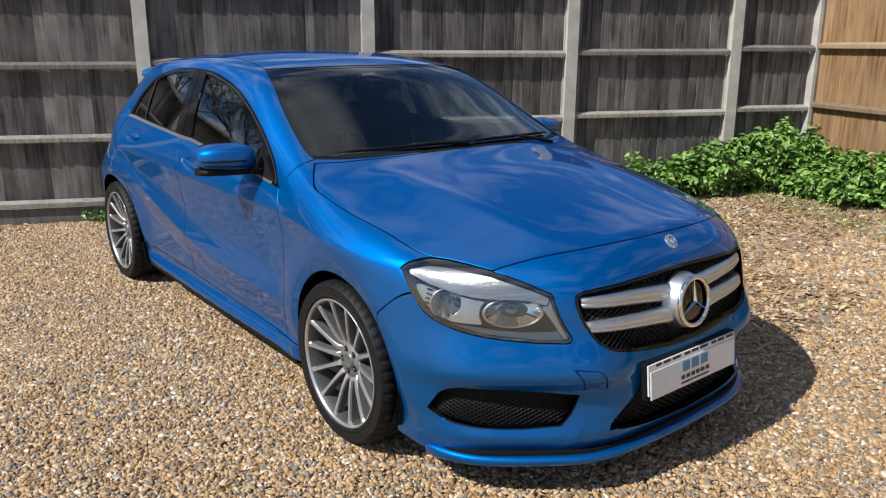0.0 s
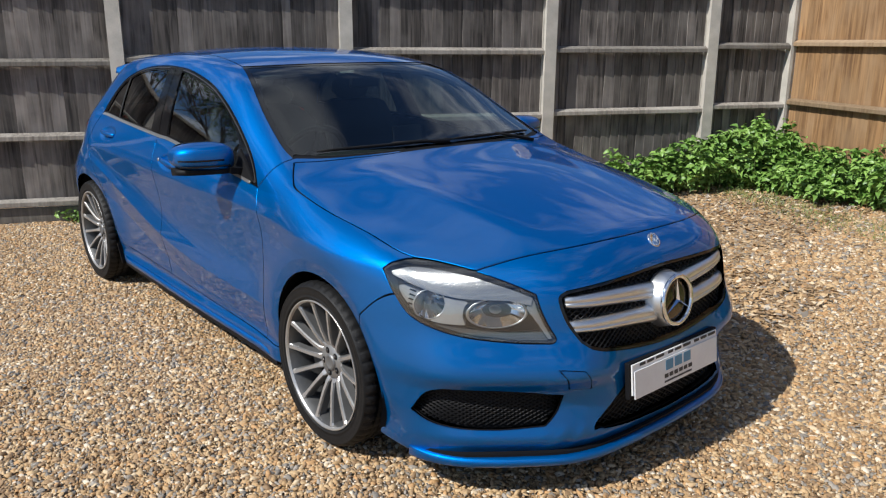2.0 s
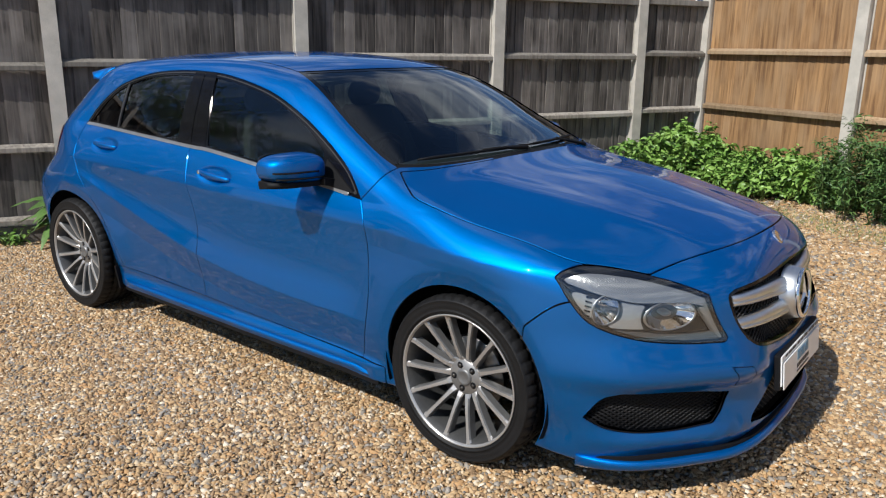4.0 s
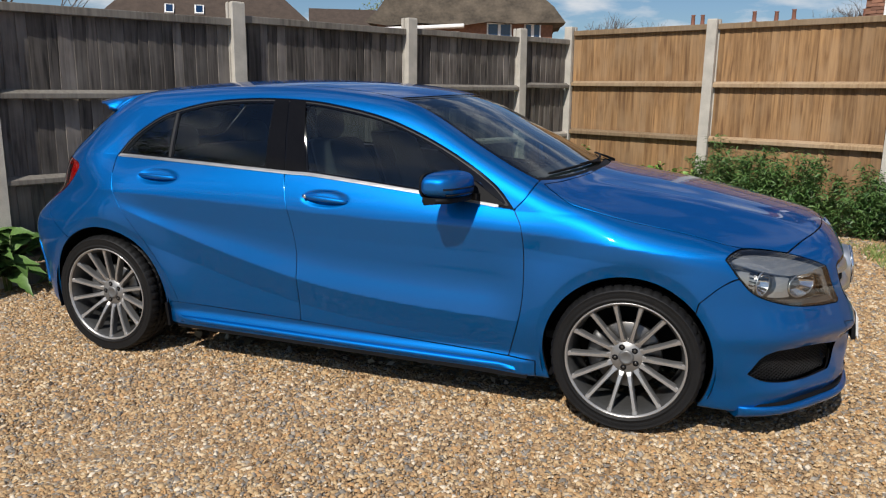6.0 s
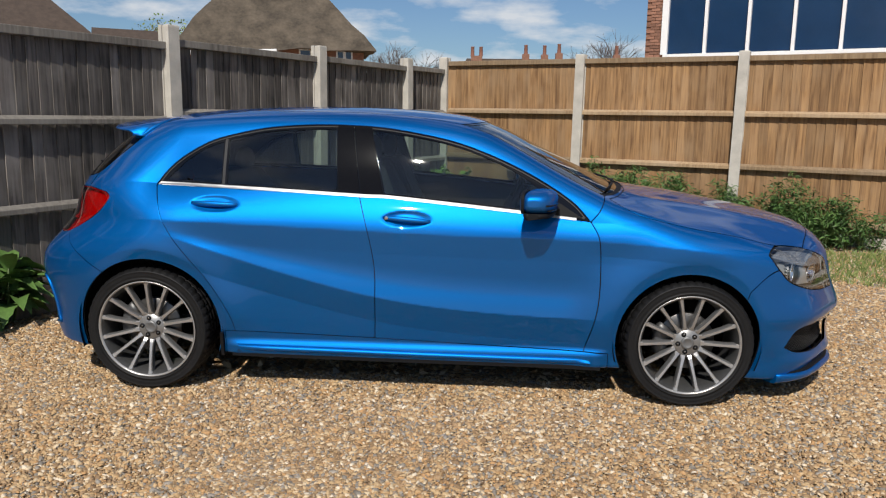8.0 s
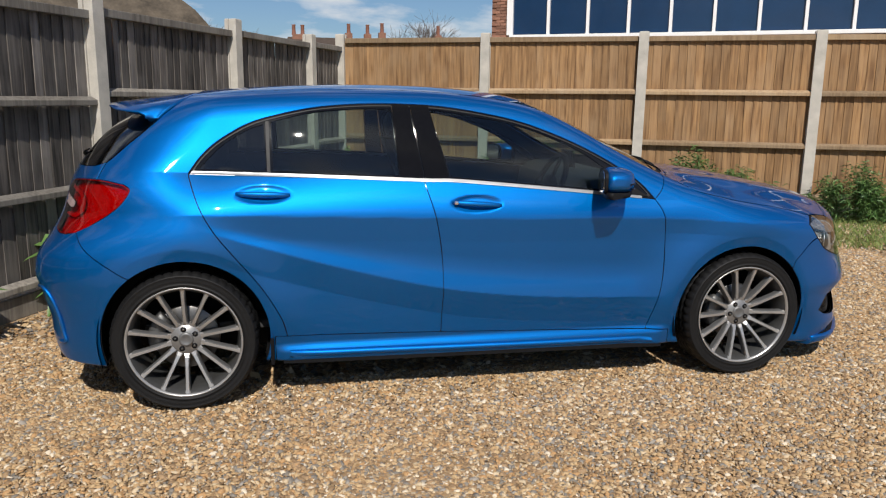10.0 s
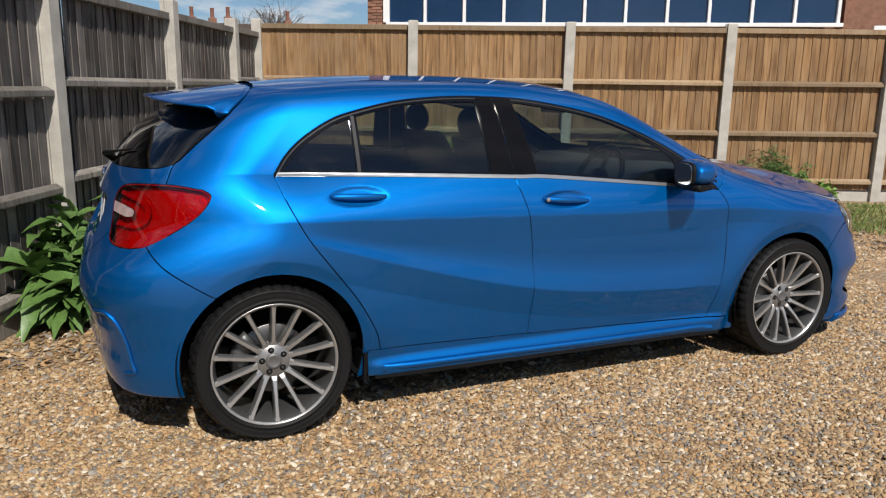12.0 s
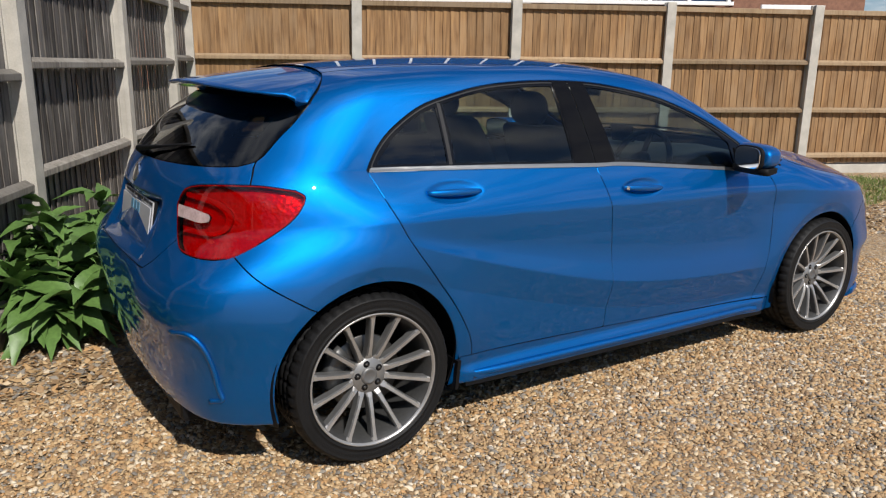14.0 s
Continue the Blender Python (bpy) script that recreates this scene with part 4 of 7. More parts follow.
def clip(mesh, values):
    """Keeps what lies below zero, and cuts the triangles that cross."""
    v, n, a, t, cut = mesh
    f = values(a)
    side = f[t] < 0
    full = t[side.all(1)]
    mixed = t[side.any(1) & ~side.all(1)]
    nv, nn, na = [], [], []
    made, rims, tris = {}, [], []

    def between(i, j):
        key = (i, j) if i < j else (j, i)
        if key not in made:
            k = f[key[0]] / (f[key[0]] - f[key[1]])
            made[key] = len(v) + len(nv)
            nv.append(v[key[0]] * (1 - k) + v[key[1]] * k)
            q = n[key[0]] * (1 - k) + n[key[1]] * k
            nn.append(q / max(np.linalg.norm(q), 1e-9))
            na.append(a[key[0]] * (1 - k) + a[key[1]] * k)
        return made[key]

    for tri in mixed:
        ins = [f[k] < 0 for k in tri]
        poly, rim = [], []
        for k in range(3):
            i, j = tri[k], tri[(k + 1) % 3]
            if ins[k]:
                poly.append(i)
            if ins[k] != ins[(k + 1) % 3]:
                q = between(i, j)
                poly.append(q)
                rim.append((q, ins[k]))
        for k in range(1, len(poly) - 1):
            tris.append((poly[0], poly[k], poly[k + 1]))
        (q0, leaving), (q1, _) = rim
        rims.append((q0, q1) if leaving else (q1, q0))
    if nv:
        v, n, a = np.vstack([v, nv]), np.vstack([n, nn]), np.vstack([a, na])
    t2 = np.vstack([full, np.array(tris, int)]) if tris else full
    keep = set(map(int, t2.ravel()))
    cut = [e for e in cut if e[0] in keep and e[1] in keep] + rims
    return v, n, a, t2, cut


def panel(inside=(), outside=(), gap=0.0024, grow=0.0):
    mesh = (SKIN_V, SKIN_N, SKIN_A, SKIN_T, [])
    for k in inside:
        c = NAMES.index(k)
        mesh = clip(mesh, lambda a: a[:, c] + gap - grow)
    for k in outside:
        c = NAMES.index(k)
        mesh = clip(mesh, lambda a: gap - a[:, c])
    return mesh


def shell(name, mesh, material, parent, label="", sides=(1, -1), deep=0.010, offset=0.0):
    """Panel meshes for one or both sides, with their edges folded inwards."""
    v, n, a, t, cut = mesh
    used = np.unique(t)
    back = np.full(len(v), -1)
    back[used] = np.arange(len(used))
    p, q = v[used] + n[used] * offset, n[used]
    tri = back[t]
    V, N, F = [p], [q], [tri]
    base = len(p)
    if deep and cut:
        e = back[np.array(cut)]
        e = e[(e >= 0).all(1)]
        if len(e):
            m = len(e)
            A, B = p[e[:, 0]], p[e[:, 1]]
            na, nb = q[e[:, 0]], q[e[:, 1]]
            flat = np.cross(B - A, -na)
            flat = -flat / np.clip(np.linalg.norm(flat, axis=1), 1e-9, None)[:, None]
            V += [A, B, B - nb * deep, A - na * deep]
            N += [flat * 0.8 + na * 0.6, flat * 0.8 + nb * 0.6, flat, flat]
            k = np.arange(m)
            F += [np.stack([base + k + m, base + k, base + k + 3 * m], 1), np.stack([base + k + m, base + k + 3 * m, base + k + 2 * m], 1)]
    V, N, F = np.vstack(V), np.vstack(N), np.vstack(F)
    out = []
    if len(sides) == 2 and name in JOINED:
        s = np.array([1, -1, 1])
        return [mesh_object(name, np.vstack([V, V * s]), np.vstack([F[:, ::-1], F + len(V)]), material, parent, label, normals=np.vstack([N, N * s]))]
    for side in sides:
        s = np.array([1, side, 1])
        out.append(mesh_object(name, V * s, F[:, ::-1] if side > 0 else F, material, parent, label, normals=N * s))
    return out


JOINED = {"windscreen_seal", "cowl", "bonnet", "roof_panel", "tailgate", "windscreen", "rear_window", "front_bumper", "rear_bumper", "front_lip", "inner_shell"}
car = thing("car", "metallic blue five-door hatchback parked on the gravel", "car")
CUTS = ["window", "windscreen", "rear_glass", "lamp", "tail_lamp", "arch"]
shell("body_side", panel((), CUTS + ["door_front", "door_rear", "skirt", "fender", "bumper_front", "bumper_rear", "bonnet", "roof", "spoiler", "tailgate", "cowl"]), PAINT, car, "metallic blue body side")
bonnet = shell("bonnet", panel(("bonnet",), ("windscreen", "lamp", "cowl"), gap=0.0034), PAINT, car)[0]
roof_panel = shell("roof_panel", panel(("roof",), (), gap=0.004), PAINT, car)[0]
tailgate = shell("tailgate", panel(("tailgate",), ("rear_glass", "tail_lamp")), PAINT, car)[0]
front_bumper = shell("front_bumper", panel(("bumper_front",), ("bonnet", "lamp", "grille", "fog", "intake", "tow_cover", "arch")), PAINT, car)[0]
rear_bumper = shell("rear_bumper", panel(("bumper_rear",), ("tailgate", "tail_lamp", "arch")), PAINT, car)[0]
tow_covers = shell("tow_eye_cover", panel(("tow_cover",), (), gap=0.001), PAINT, front_bumper, sides=(-1,))
doors_f = shell("front_door", panel(("door_front",), ("window",)), PAINT, car)
doors_r = shell("rear_door", panel(("door_rear",), ("window", "arch")), PAINT, car)
shell("front_wing", panel(("fender",), ("bonnet", "lamp", "arch", "bumper_front", "windscreen", "window"), gap=0.0030), PAINT, car)
skirts = shell("side_skirt", panel(("skirt",), ("arch",)), PAINT, car)
windscreen = shell("windscreen", panel(("windscreen_in",), ("cowl",), gap=-0.001), SCREEN_GLASS, car, "tinted laminated windscreen", deep=0.0, offset=-0.004)[0]
shell("windscreen_seal", panel(("windscreen",), ("windscreen_in", "cowl"), gap=0.0), GLOSS_BLACK, windscreen, "black edge band", deep=0.0, offset=-0.0025)
shell("cowl", panel(("cowl",), (), gap=0.0), BLACK, car, "black plastic scuttle", deep=0.0, offset=-0.006)
rear_window = shell("rear_window", panel(("rear_glass",), ()), DARK_GLASS, tailgate, "dark privacy glass", deep=0.0, offset=-0.0012)[0]
shell("glass_band", panel(("rear_glass",), ("rear_in",), gap=0.0), GLOSS_BLACK, rear_window, "black edge band", deep=0.0, offset=-0.005)
# black sheet added behind the panels, in place of shade in the seams
inner = shell("inner_shell", panel((), CUTS + ["grille", "fog", "intake"], gap=0.0), BLACK, car, "black seam backing", deep=0.0, offset=-0.014)[0]


# ---- the car's other parts ----
def table(u, w, place, lo, hi):
    """The skin met along one axis, over a grid of two others, read back by bilinear weights."""
    U, W = np.meshgrid(u, w, indexing="ij")
    a, b = np.full(U.shape, lo, float), np.full(U.shape, hi, float)
    for _ in range(24):
        m = (a + b) / 2
        f = skin(*place(U, W, m)) < 0
        a, b = np.where(f, m, a), np.where(f, b, m)

    def value(p, q):
        i = min(max((p - u[0]) / (u[1] - u[0]), 0), len(u) - 1.001)
        j = min(max((q - w[0]) / (w[1] - w[0]), 0), len(w) - 1.001)
        k, l = int(i), int(j)
        i, j = i - k, j - l
        return float((a[k, l] * (1 - i) + a[k + 1, l] * i) * (1 - j) + (a[k, l + 1] * (1 - i) + a[k + 1, l + 1] * i) * j)
    return value


side_at = table(np.linspace(-2.0, 2.1, 411), np.linspace(0.1, 1.3, 121), lambda x, z, y: (x, y, z), 0.2, 1.2)
_nose = table(np.linspace(0, 0.8, 81), np.linspace(0.12, 0.86, 75), lambda y, z, x: (x, y, z), 1.4, 2.6)
_tail = table(np.linspace(0, 0.7, 71), np.linspace(0.18, 1.3, 113), lambda y, z, x: (-x, y, z), 1.2, 2.4)
_top = table(np.linspace(-1.7, 2.1, 381), np.linspace(0, 0.75, 76), lambda x, y, z: (x, y, z), 0.6, 1.6)


def nose_at(y, z):
    return _nose(abs(y), z)


def tail_at(y, z):
    return -_tail(abs(y), z)


def loft(rings, close_ends=True, smooth=True):
    """Closed rings of equal count, joined one to the next."""
    bm = bmesh.new()
    rows = [[bm.verts.new(tuple(map(float, p))) for p in r] for r in rings]
    n = len(rows[0])
    for a, b in zip(rows, rows[1:]):
        for k in range(n):
            f = bm.faces.new((a[k], a[(k + 1) % n], b[(k + 1) % n], b[k]))
            f.smooth = smooth
    if close_ends:
        bm.faces.new(rows[0][::-1])
        bm.faces.new(rows[-1])
    bmesh.ops.recalc_face_normals(bm, faces=bm.faces)
    return bm


# side windows, one set a side
for k, side in enumerate((1, -1)):
    fd, rd = doors_f[k], doors_r[k]
    one = (side,)
    shell("front_side_window", panel(("pane_front",), (), gap=-0.002), GLASS, fd, "lightly tinted glass", one, deep=0.0, offset=-0.006)
    shell("rear_side_window", panel(("pane_rear",), (), gap=-0.002), GLASS, rd, "tinted glass", one, deep=0.0, offset=-0.006)
    shell("quarter_window", panel(("pane_quarter",), (), gap=-0.002), DARK_GLASS, rd, "dark quarter light", one, deep=0.0, offset=-0.006)
    shell("window_frame", panel(("window",), ("pane_front", "pane_rear", "pane_quarter", "chrome", "pillar_front", "pillar_rear"), gap=0.0005), GLOSS_BLACK, car, "black window surround", one, deep=0.010, offset=-0.002)
    shell("pillar_trim", panel(("window", "pillar_front"), ("chrome",), gap=0.001), SATIN_BLACK, fd, "black pillar trim", one, deep=0.003)
    shell("pillar_trim", panel(("window", "pillar_rear"), ("chrome",), gap=0.001), SATIN_BLACK, rd, "black pillar trim", one, deep=0.003)
    shell("window_seal", panel(("seal_out",), ("seal_in", "chrome", "pillar_front", "pillar_rear"), gap=0.0), SEAL_GREY, car, "thin grey window seal", one, deep=0.003, offset=0.001)
    bar = loft([[(x, side * (side_at(x, z) + d), z) for x, d in ((-0.984 + 0.016 * (1.26 - z), -0.010), (-0.980 + 0.016 * (1.26 - z), -0.001), (-0.966 + 0.016 * (1.26 - z), -0.001), (-0.962 + 0.016 * (1.26 - z), -0.010))] for z in (1.043, 1.1, 1.16, 1.22, 1.262)], smooth=False)
    part("window_divider", bar, SEAL_GREY, rd, "slim grey window divider")
    shell("belt_trim", panel(("chrome",), (), gap=0.0), STRIP, car, "bright satin window strip", one, deep=0.006, offset=0.003)


def handle(door, x0, x1, z0, z1, side, lock):
    """A pull bar that bridges the dished cup."""
    rings = []
    for i in range(13):
        t = i / 12
        x, z = x0 + (x1 - x0) * t, z0 + (z1 - z0) * t
        bow = math.sin(math.pi * t) ** 0.6
        y = side_at(x0 if t < 0.5 else x1, z) - 0.002 + 0.017 * bow
        h = 0.009 + 0.006 * bow
        w = 0.008 + 0.003 * bow
        rings.append([(x, side * (y + w * math.cos(a)), z + h * math.sin(a) * (1 if math.sin(a) > 0 else 0.8)) for a in [2 * math.pi * q / 12 for q in range(12)]])
    ob = part("door_handle", loft(rings), PAINT, door)
    if lock:
        bm = add_lathe(bmesh.new(), [(0.0, 0.004), (0.008, 0.004), (0.010, 0.0)], pose(x0 + 0.018, side * (side_at(x0, z0) + 0.014), z0, -90 * side, 0, 0), 20)
        part("key_lock", bm, CHROME, ob, "small chrome lock")


for k, side in enumerate((1, -1)):
    handle(doors_r[k], -1.112, -0.880, 0.954, 0.947, side, False)
    handle(doors_f[k], -0.158, 0.076, 0.904, 0.888, side, True)


# lamps
RIB, rn, rl, rb = node_mat("ribbed_clear_lamp")
rb.inputs["Base Color"].default_value = (0.37, 0.372, 0.37, 1)
rb.inputs["Roughness"].default_value, rb.inputs["Metallic"].default_value = 0.24, 0.7
r_coord, r_wave, r_bump = rn.new("ShaderNodeTexCoord"), rn.new("ShaderNodeTexWave"), rn.new("ShaderNodeBump")
r_wave.bands_direction = "DIAGONAL"
r_wave.inputs["Scale"].default_value, r_wave.inputs["Distortion"].default_value = 95, 3.0
r_bump.inputs["Strength"].default_value, r_bump.inputs["Distance"].default_value = 0.28, 0.003
rl.new(r_coord.outputs["Object"], r_wave.inputs["Vector"])
rl.new(r_wave.outputs["Fac"], r_bump.inputs["Height"])
rl.new(r_bump.outputs["Normal"], rb.inputs["Normal"])


RED_INNER, in_n, in_l, in_b = node_mat("red_faceted_reflector")
in_b.inputs["Base Color"].default_value = (0.80, 0.035, 0.035, 1)
in_b.inputs["Roughness"].default_value, in_b.inputs["Metallic"].default_value = 0.24, 0.65
i_coord, i_cell, i_bump = in_n.new("ShaderNodeTexCoord"), in_n.new("ShaderNodeTexVoronoi"), in_n.new("ShaderNodeBump")
i_cell.inputs["Scale"].default_value = 70
i_bump.inputs["Strength"].default_value, i_bump.inputs["Distance"].default_value = 0.4, 0.005
in_l.new(i_coord.outputs["Object"], i_cell.inputs["Vector"])
in_l.new(i_cell.outputs["Distance"], i_bump.inputs["Height"])
in_l.new(i_bump.outputs["Normal"], in_b.inputs["Normal"])


LAMP_DARK = mat("dark_grey_lamp_interior", (0.095, 0.093, 0.09), 0.38, 0.35, vary=0.15, scale=20)
LAMP_SATIN = mat("satin_grey_lamp_panel", (0.40, 0.39, 0.375), 0.33, 0.55, vary=0.12, scale=12)
MIRROR = mat("mirrored_reflector", (0.80, 0.80, 0.80), 0.13, 1.0, vary=0.04, scale=25)
_lamp = table(np.linspace(0.58, 1.2, 125), np.linspace(0.52, 0.82, 61), lambda s, z, y: (s / 0.7071 + y, y, z), 0.3, 0.95)


def bowl(s, z, wide_r, high_r, depth, back, parent, side, turn):
    """A mirrored bowl with fluted facets behind the lens, its rim and its bulb."""
    y = _lamp(s, z)
    m = pose(s / 0.7071 + y - back * 0.75, side * (y - back * 0.65), z, 0, 0, turn * side) @ pose(0, 0, 0, 0, 90, 0) @ Matrix.Diagonal((high_r, wide_r, 1.0, 1))
    bm = bmesh.new()
    rows, steps = [], 48
    for i in range(13):
        t = i / 12
        ring = []
        for k in range(steps):
            a = 2 * math.pi * k / steps
            flute = 1 + 0.035 * t * math.cos(12 * a)
            ring.append(bm.verts.new(m @ Vector((0.10 * math.cos(a) + 0.90 * t ** 0.6 * math.cos(a) * flute, 0.10 * math.sin(a) + 0.90 * t ** 0.6 * math.sin(a) * flute, -depth + depth * t ** 1.4))))
        rows.append(ring)
    for a, b in zip(rows, rows[1:]):
        for k in range(steps):
            bm.faces.new((a[k], a[(k + 1) % steps], b[(k + 1) % steps], b[k])).smooth = True
    bm.faces.new(rows[0][::-1])
    ob = part("reflector", bm, MIRROR, parent, "mirrored reflector bowl")
    rim = bmesh.new()
    add_lathe(rim, [(1.0 + 0.05 * math.cos(a), 0.0022 * math.sin(a)) for a in [2 * math.pi * q / 8 for q in range(8)]], m, 48, closed=True)
    part("reflector_rim", rim, SATIN, ob, "bright rim")
    bm = add_lathe(bmesh.new(), [(0.0, 0.0), (0.14, -0.003), (0.20, -0.012), (0.20, -depth)], m @ pose(0, 0, -0.012), 18)
    part("bulb_cap", bm, LAMP_SATIN, ob)


for side in (1, -1):
    one = (side,)
    lens = shell("headlamp", panel(("lamp",), ()), LENS, car, "clear headlamp with chrome reflectors", one, deep=0.0, offset=0.001)[0]
    shell("lamp_housing", panel(("lamp",), (), gap=-0.004), LAMP_DARK, lens, "dark grey lamp interior", one, deep=0.0, offset=-0.085)
    shell("lamp_bezel", panel(("lamp",), ("lamp_in",), gap=0.0005), BLACK, lens, "black lamp bezel", one, deep=0.085, offset=-0.003)
    shell("indicator_strip", panel(("lamp_strip",), ()), RIB, lens, "ribbed clear strip", one, deep=0.035, offset=-0.012)
    shell("side_strip", panel(("lamp_inner_strip", "lamp_in"), ("lamp_strip",)), RIB, lens, "bright inner end strip", one, deep=0.04, offset=-0.016)
    shell("middle_panel", panel(("lamp_middle",), ("lamp_strip",)), LAMP_SATIN, lens, "satin grey panel between the bowls", one, deep=0.05, offset=-0.024)
    shell("outer_panel", panel(("lamp_outer",), ("lamp_strip",)), LAMP_SATIN, lens, "satin grey slotted panel", one, deep=0.05, offset=-0.026)
    shell("lower_apron", panel(("lamp_apron", "lamp_in"), ()), LAMP_DARK, lens, "dark grey lower apron", one, deep=0.04, offset=-0.018)
    bowl(0.768, 0.660, 0.052, 0.050, 0.05, 0.038, lens, side, 30)
    bowl(0.985, 0.637, 0.096, 0.050, 0.055, 0.040, lens, side, 34)
    for i in range(5):  # cooling slots in the outer panel
        s, z = 0.712 - 0.002 * i, 0.702 - 0.0145 * i
        y = _lamp(s, z)
        bm = box((0.022, 0.005, 0.0055), pose(s / 0.7071 + y - 0.017, side * (y - 0.017), z, 0, 18, -45 * side), 0.0015)
        part("slot", bm, BLACK, lens)
    tl = shell("tail_lamp", panel(("tail_lamp",), ("tail_white",), gap=0.0012), RED_LENS, car, "glossy red tail lamp", (side,), deep=0.0, offset=0.003)[0]
    shell("lamp_back", panel(("tail_lamp",), (), gap=-0.001), RED_INNER, tl, "red reflector behind the lens", (side,), deep=0.0, offset=-0.022)
    shell("lamp_edge", panel(("tail_lamp",), ("tail_rim",), gap=0.0008), RED_DARK, tl, "dark red rim", (side,), deep=0.024, offset=0.001)
    shell("lamp_band", panel(("tail_dark",), ("tail_white",), gap=0.0005), RED_BAND, tl, "deeper red inner band", (side,), deep=0.004, offset=-0.008)
    shell("reversing_lens", panel(("tail_white",), ()), WHITE_LENS, tl, "pale reversing light", (side,), deep=0.008, offset=0.002)


# grilles: a black well, a mesh of crossing wires, two bright blades and a round emblem
def mesh_wires(name, corners, at, spacing, lean, radius, parent, deep, label):
    """Crossing wires inside an outline given in (across, z)."""
    poly = np.array(corners)
    lo, hi = poly.min(0), poly.max(0)
    bm = bmesh.new()
    for sign in (1, -1):
        c = lo[0] - (hi[1] - lo[1]) / lean
        while c < hi[0] + (hi[1] - lo[1]) / lean:
            zs = np.linspace(lo[1], hi[1], 61)
            us = c + sign * (zs - (lo[1] + hi[1]) / 2) / lean
            good = np.append(inside_by(us, zs, poly) < -0.001, False)
            start = None
            for i in range(62):
                if good[i] and start is None:
                    start = i
                if not good[i] and start is not None:
                    if i - start > 2:
                        add_tube(bm, [at(us[q], zs[q]) for q in (start, (start + i - 1) // 2, i - 1)], radius, 4)
                    start = None
            c += spacing
    return part(name, bm, MESH, parent, label)


_corner = table(np.linspace(0.6, 1.3, 71), np.linspace(0.2, 0.5, 31), lambda s, z, y: (s / 0.7071 + y, y, z), 0.3, 0.95)


def skew_nose(s, z):
    """The skin at a place along the corner axis, as (x, y)."""
    y = _corner(s, z)
    return s / 0.7071 + y, y


shell("grille_well", panel(("grille",), (), gap=-0.003), BLACK, front_bumper, "black grille recess", deep=0.0, offset=-0.070)
shell("grille_surround", panel(("grille",), ("grille_in",), gap=0.0003), GLOSS_BLACK, front_bumper, "black grille surround", deep=0.065, offset=-0.002)
GRILLE_HALF = outline([(0.0, 0.735), (0.20, 0.728), (0.36, 0.720), (0.45, 0.712)], [(0.45, 0.712), (0.478, 0.690), (0.466, 0.62), (0.43, 0.55)], [(0.43, 0.55), (0.38, 0.520), (0.25, 0.492), (0.1, 0.476), (0.0, 0.474)])
GRILLE_FULL = np.vstack([GRILLE_HALF, (GRILLE_HALF * np.array([-1, 1]))[::-1]])
mesh_wires("grille_mesh", GRILLE_FULL[::3], lambda u, z: (nose_at(u, z) - 0.026, u, z), 0.026, 0.75, 0.0030, front_bumper, -0.04, "black diamond mesh")
for side in (1, -1):
    for za, zb, h in ((0.672, 0.648, 0.029), (0.590, 0.572, 0.028)):
        rings = []
        for i in range(15):
            t = i / 14
            y = 0.070 + 0.385 * t
            z = zb + (za - zb) * t + 0.006 * math.sin(math.pi * t)
            x = nose_at(y, z) + 0.002 - 0.012 * t ** 4
            hh = h * (1.15 - 0.35 * t)
            prof = [(0.000, 0.10), (-0.004, 0.55), (-0.016, 0.95), (-0.050, 1.0), (-0.050, -0.9), (-0.016, -0.95), (-0.002, -0.62), (0.004, -0.30), (0.0, -0.10), (-0.004, 0.0)]
            rings.append([(x + a, side * y, z + b * hh) for a, b in prof])
        part("grille_blade", loft(rings), SATIN, front_bumper, "satin silver grille blade")
# emblem disc: the gravel's reflection is put into the base colour as brown
DISC_GRAVEL_BROWN = mat("gravel_reflection_disc", (0.10, 0.085, 0.065), 0.07, 0.9, vary=0.1)
E_POSE = pose(2.262, 0, 0.615, 0, 83, 0)
bm = bmesh.new()
add_lathe(bm, [(0.083 + 0.0088 * math.cos(a), 0.0088 * math.sin(a)) for a in [2 * math.pi * q / 12 for q in range(12)]], E_POSE, 64, closed=True)
emblem = part("emblem", bm, CHROME, front_bumper, "round chrome emblem with three plain bars")
bm = add_lathe(bmesh.new(), [(0.0, -0.003), (0.05, -0.004), (0.081, -0.006), (0.084, -0.03)], E_POSE, 48)
part("emblem_disc", bm, DISC_GRAVEL_BROWN, emblem, "dark glossy disc")
bm = bmesh.new()
for a in (0, 120, 240):
    m = E_POSE @ pose(0, 0, 0, 0, 0, 180 + a)
    v = [bm.verts.new(m @ Vector(p)) for p in ((0, 0, 0.012), (0.008, 0.0, 0.002), (0.0030, 0.0060, 0.002), (0.079, 0.0, 0.002), (0.0030, -0.0060, 0.002))]
    bm.faces.new((v[0], v[2], v[3]))
    bm.faces.new((v[0], v[3], v[4]))
part("emblem_bars", bm, CHROME, emblem)
bm = add_lathe(bmesh.new(), [(0.089, -0.006), (0.093, -0.012), (0.096, -0.030), (0.104, -0.058)], E_POSE, 48)
part("emblem_collar", bm, SATIN, emblem, "satin collar")
bm = add_lathe(bmesh.new(), [(0.0, 0.003), (0.020, 0.003), (0.022, 0.004), (0.027, 0.003), (0.028, -0.004)], pose(nose_at(0, 0.806) + 0.001, 0, 0.806, 0, 52, 0), 36)
part("bonnet_badge", bm, CHROME, front_bumper, "small round chrome badge")

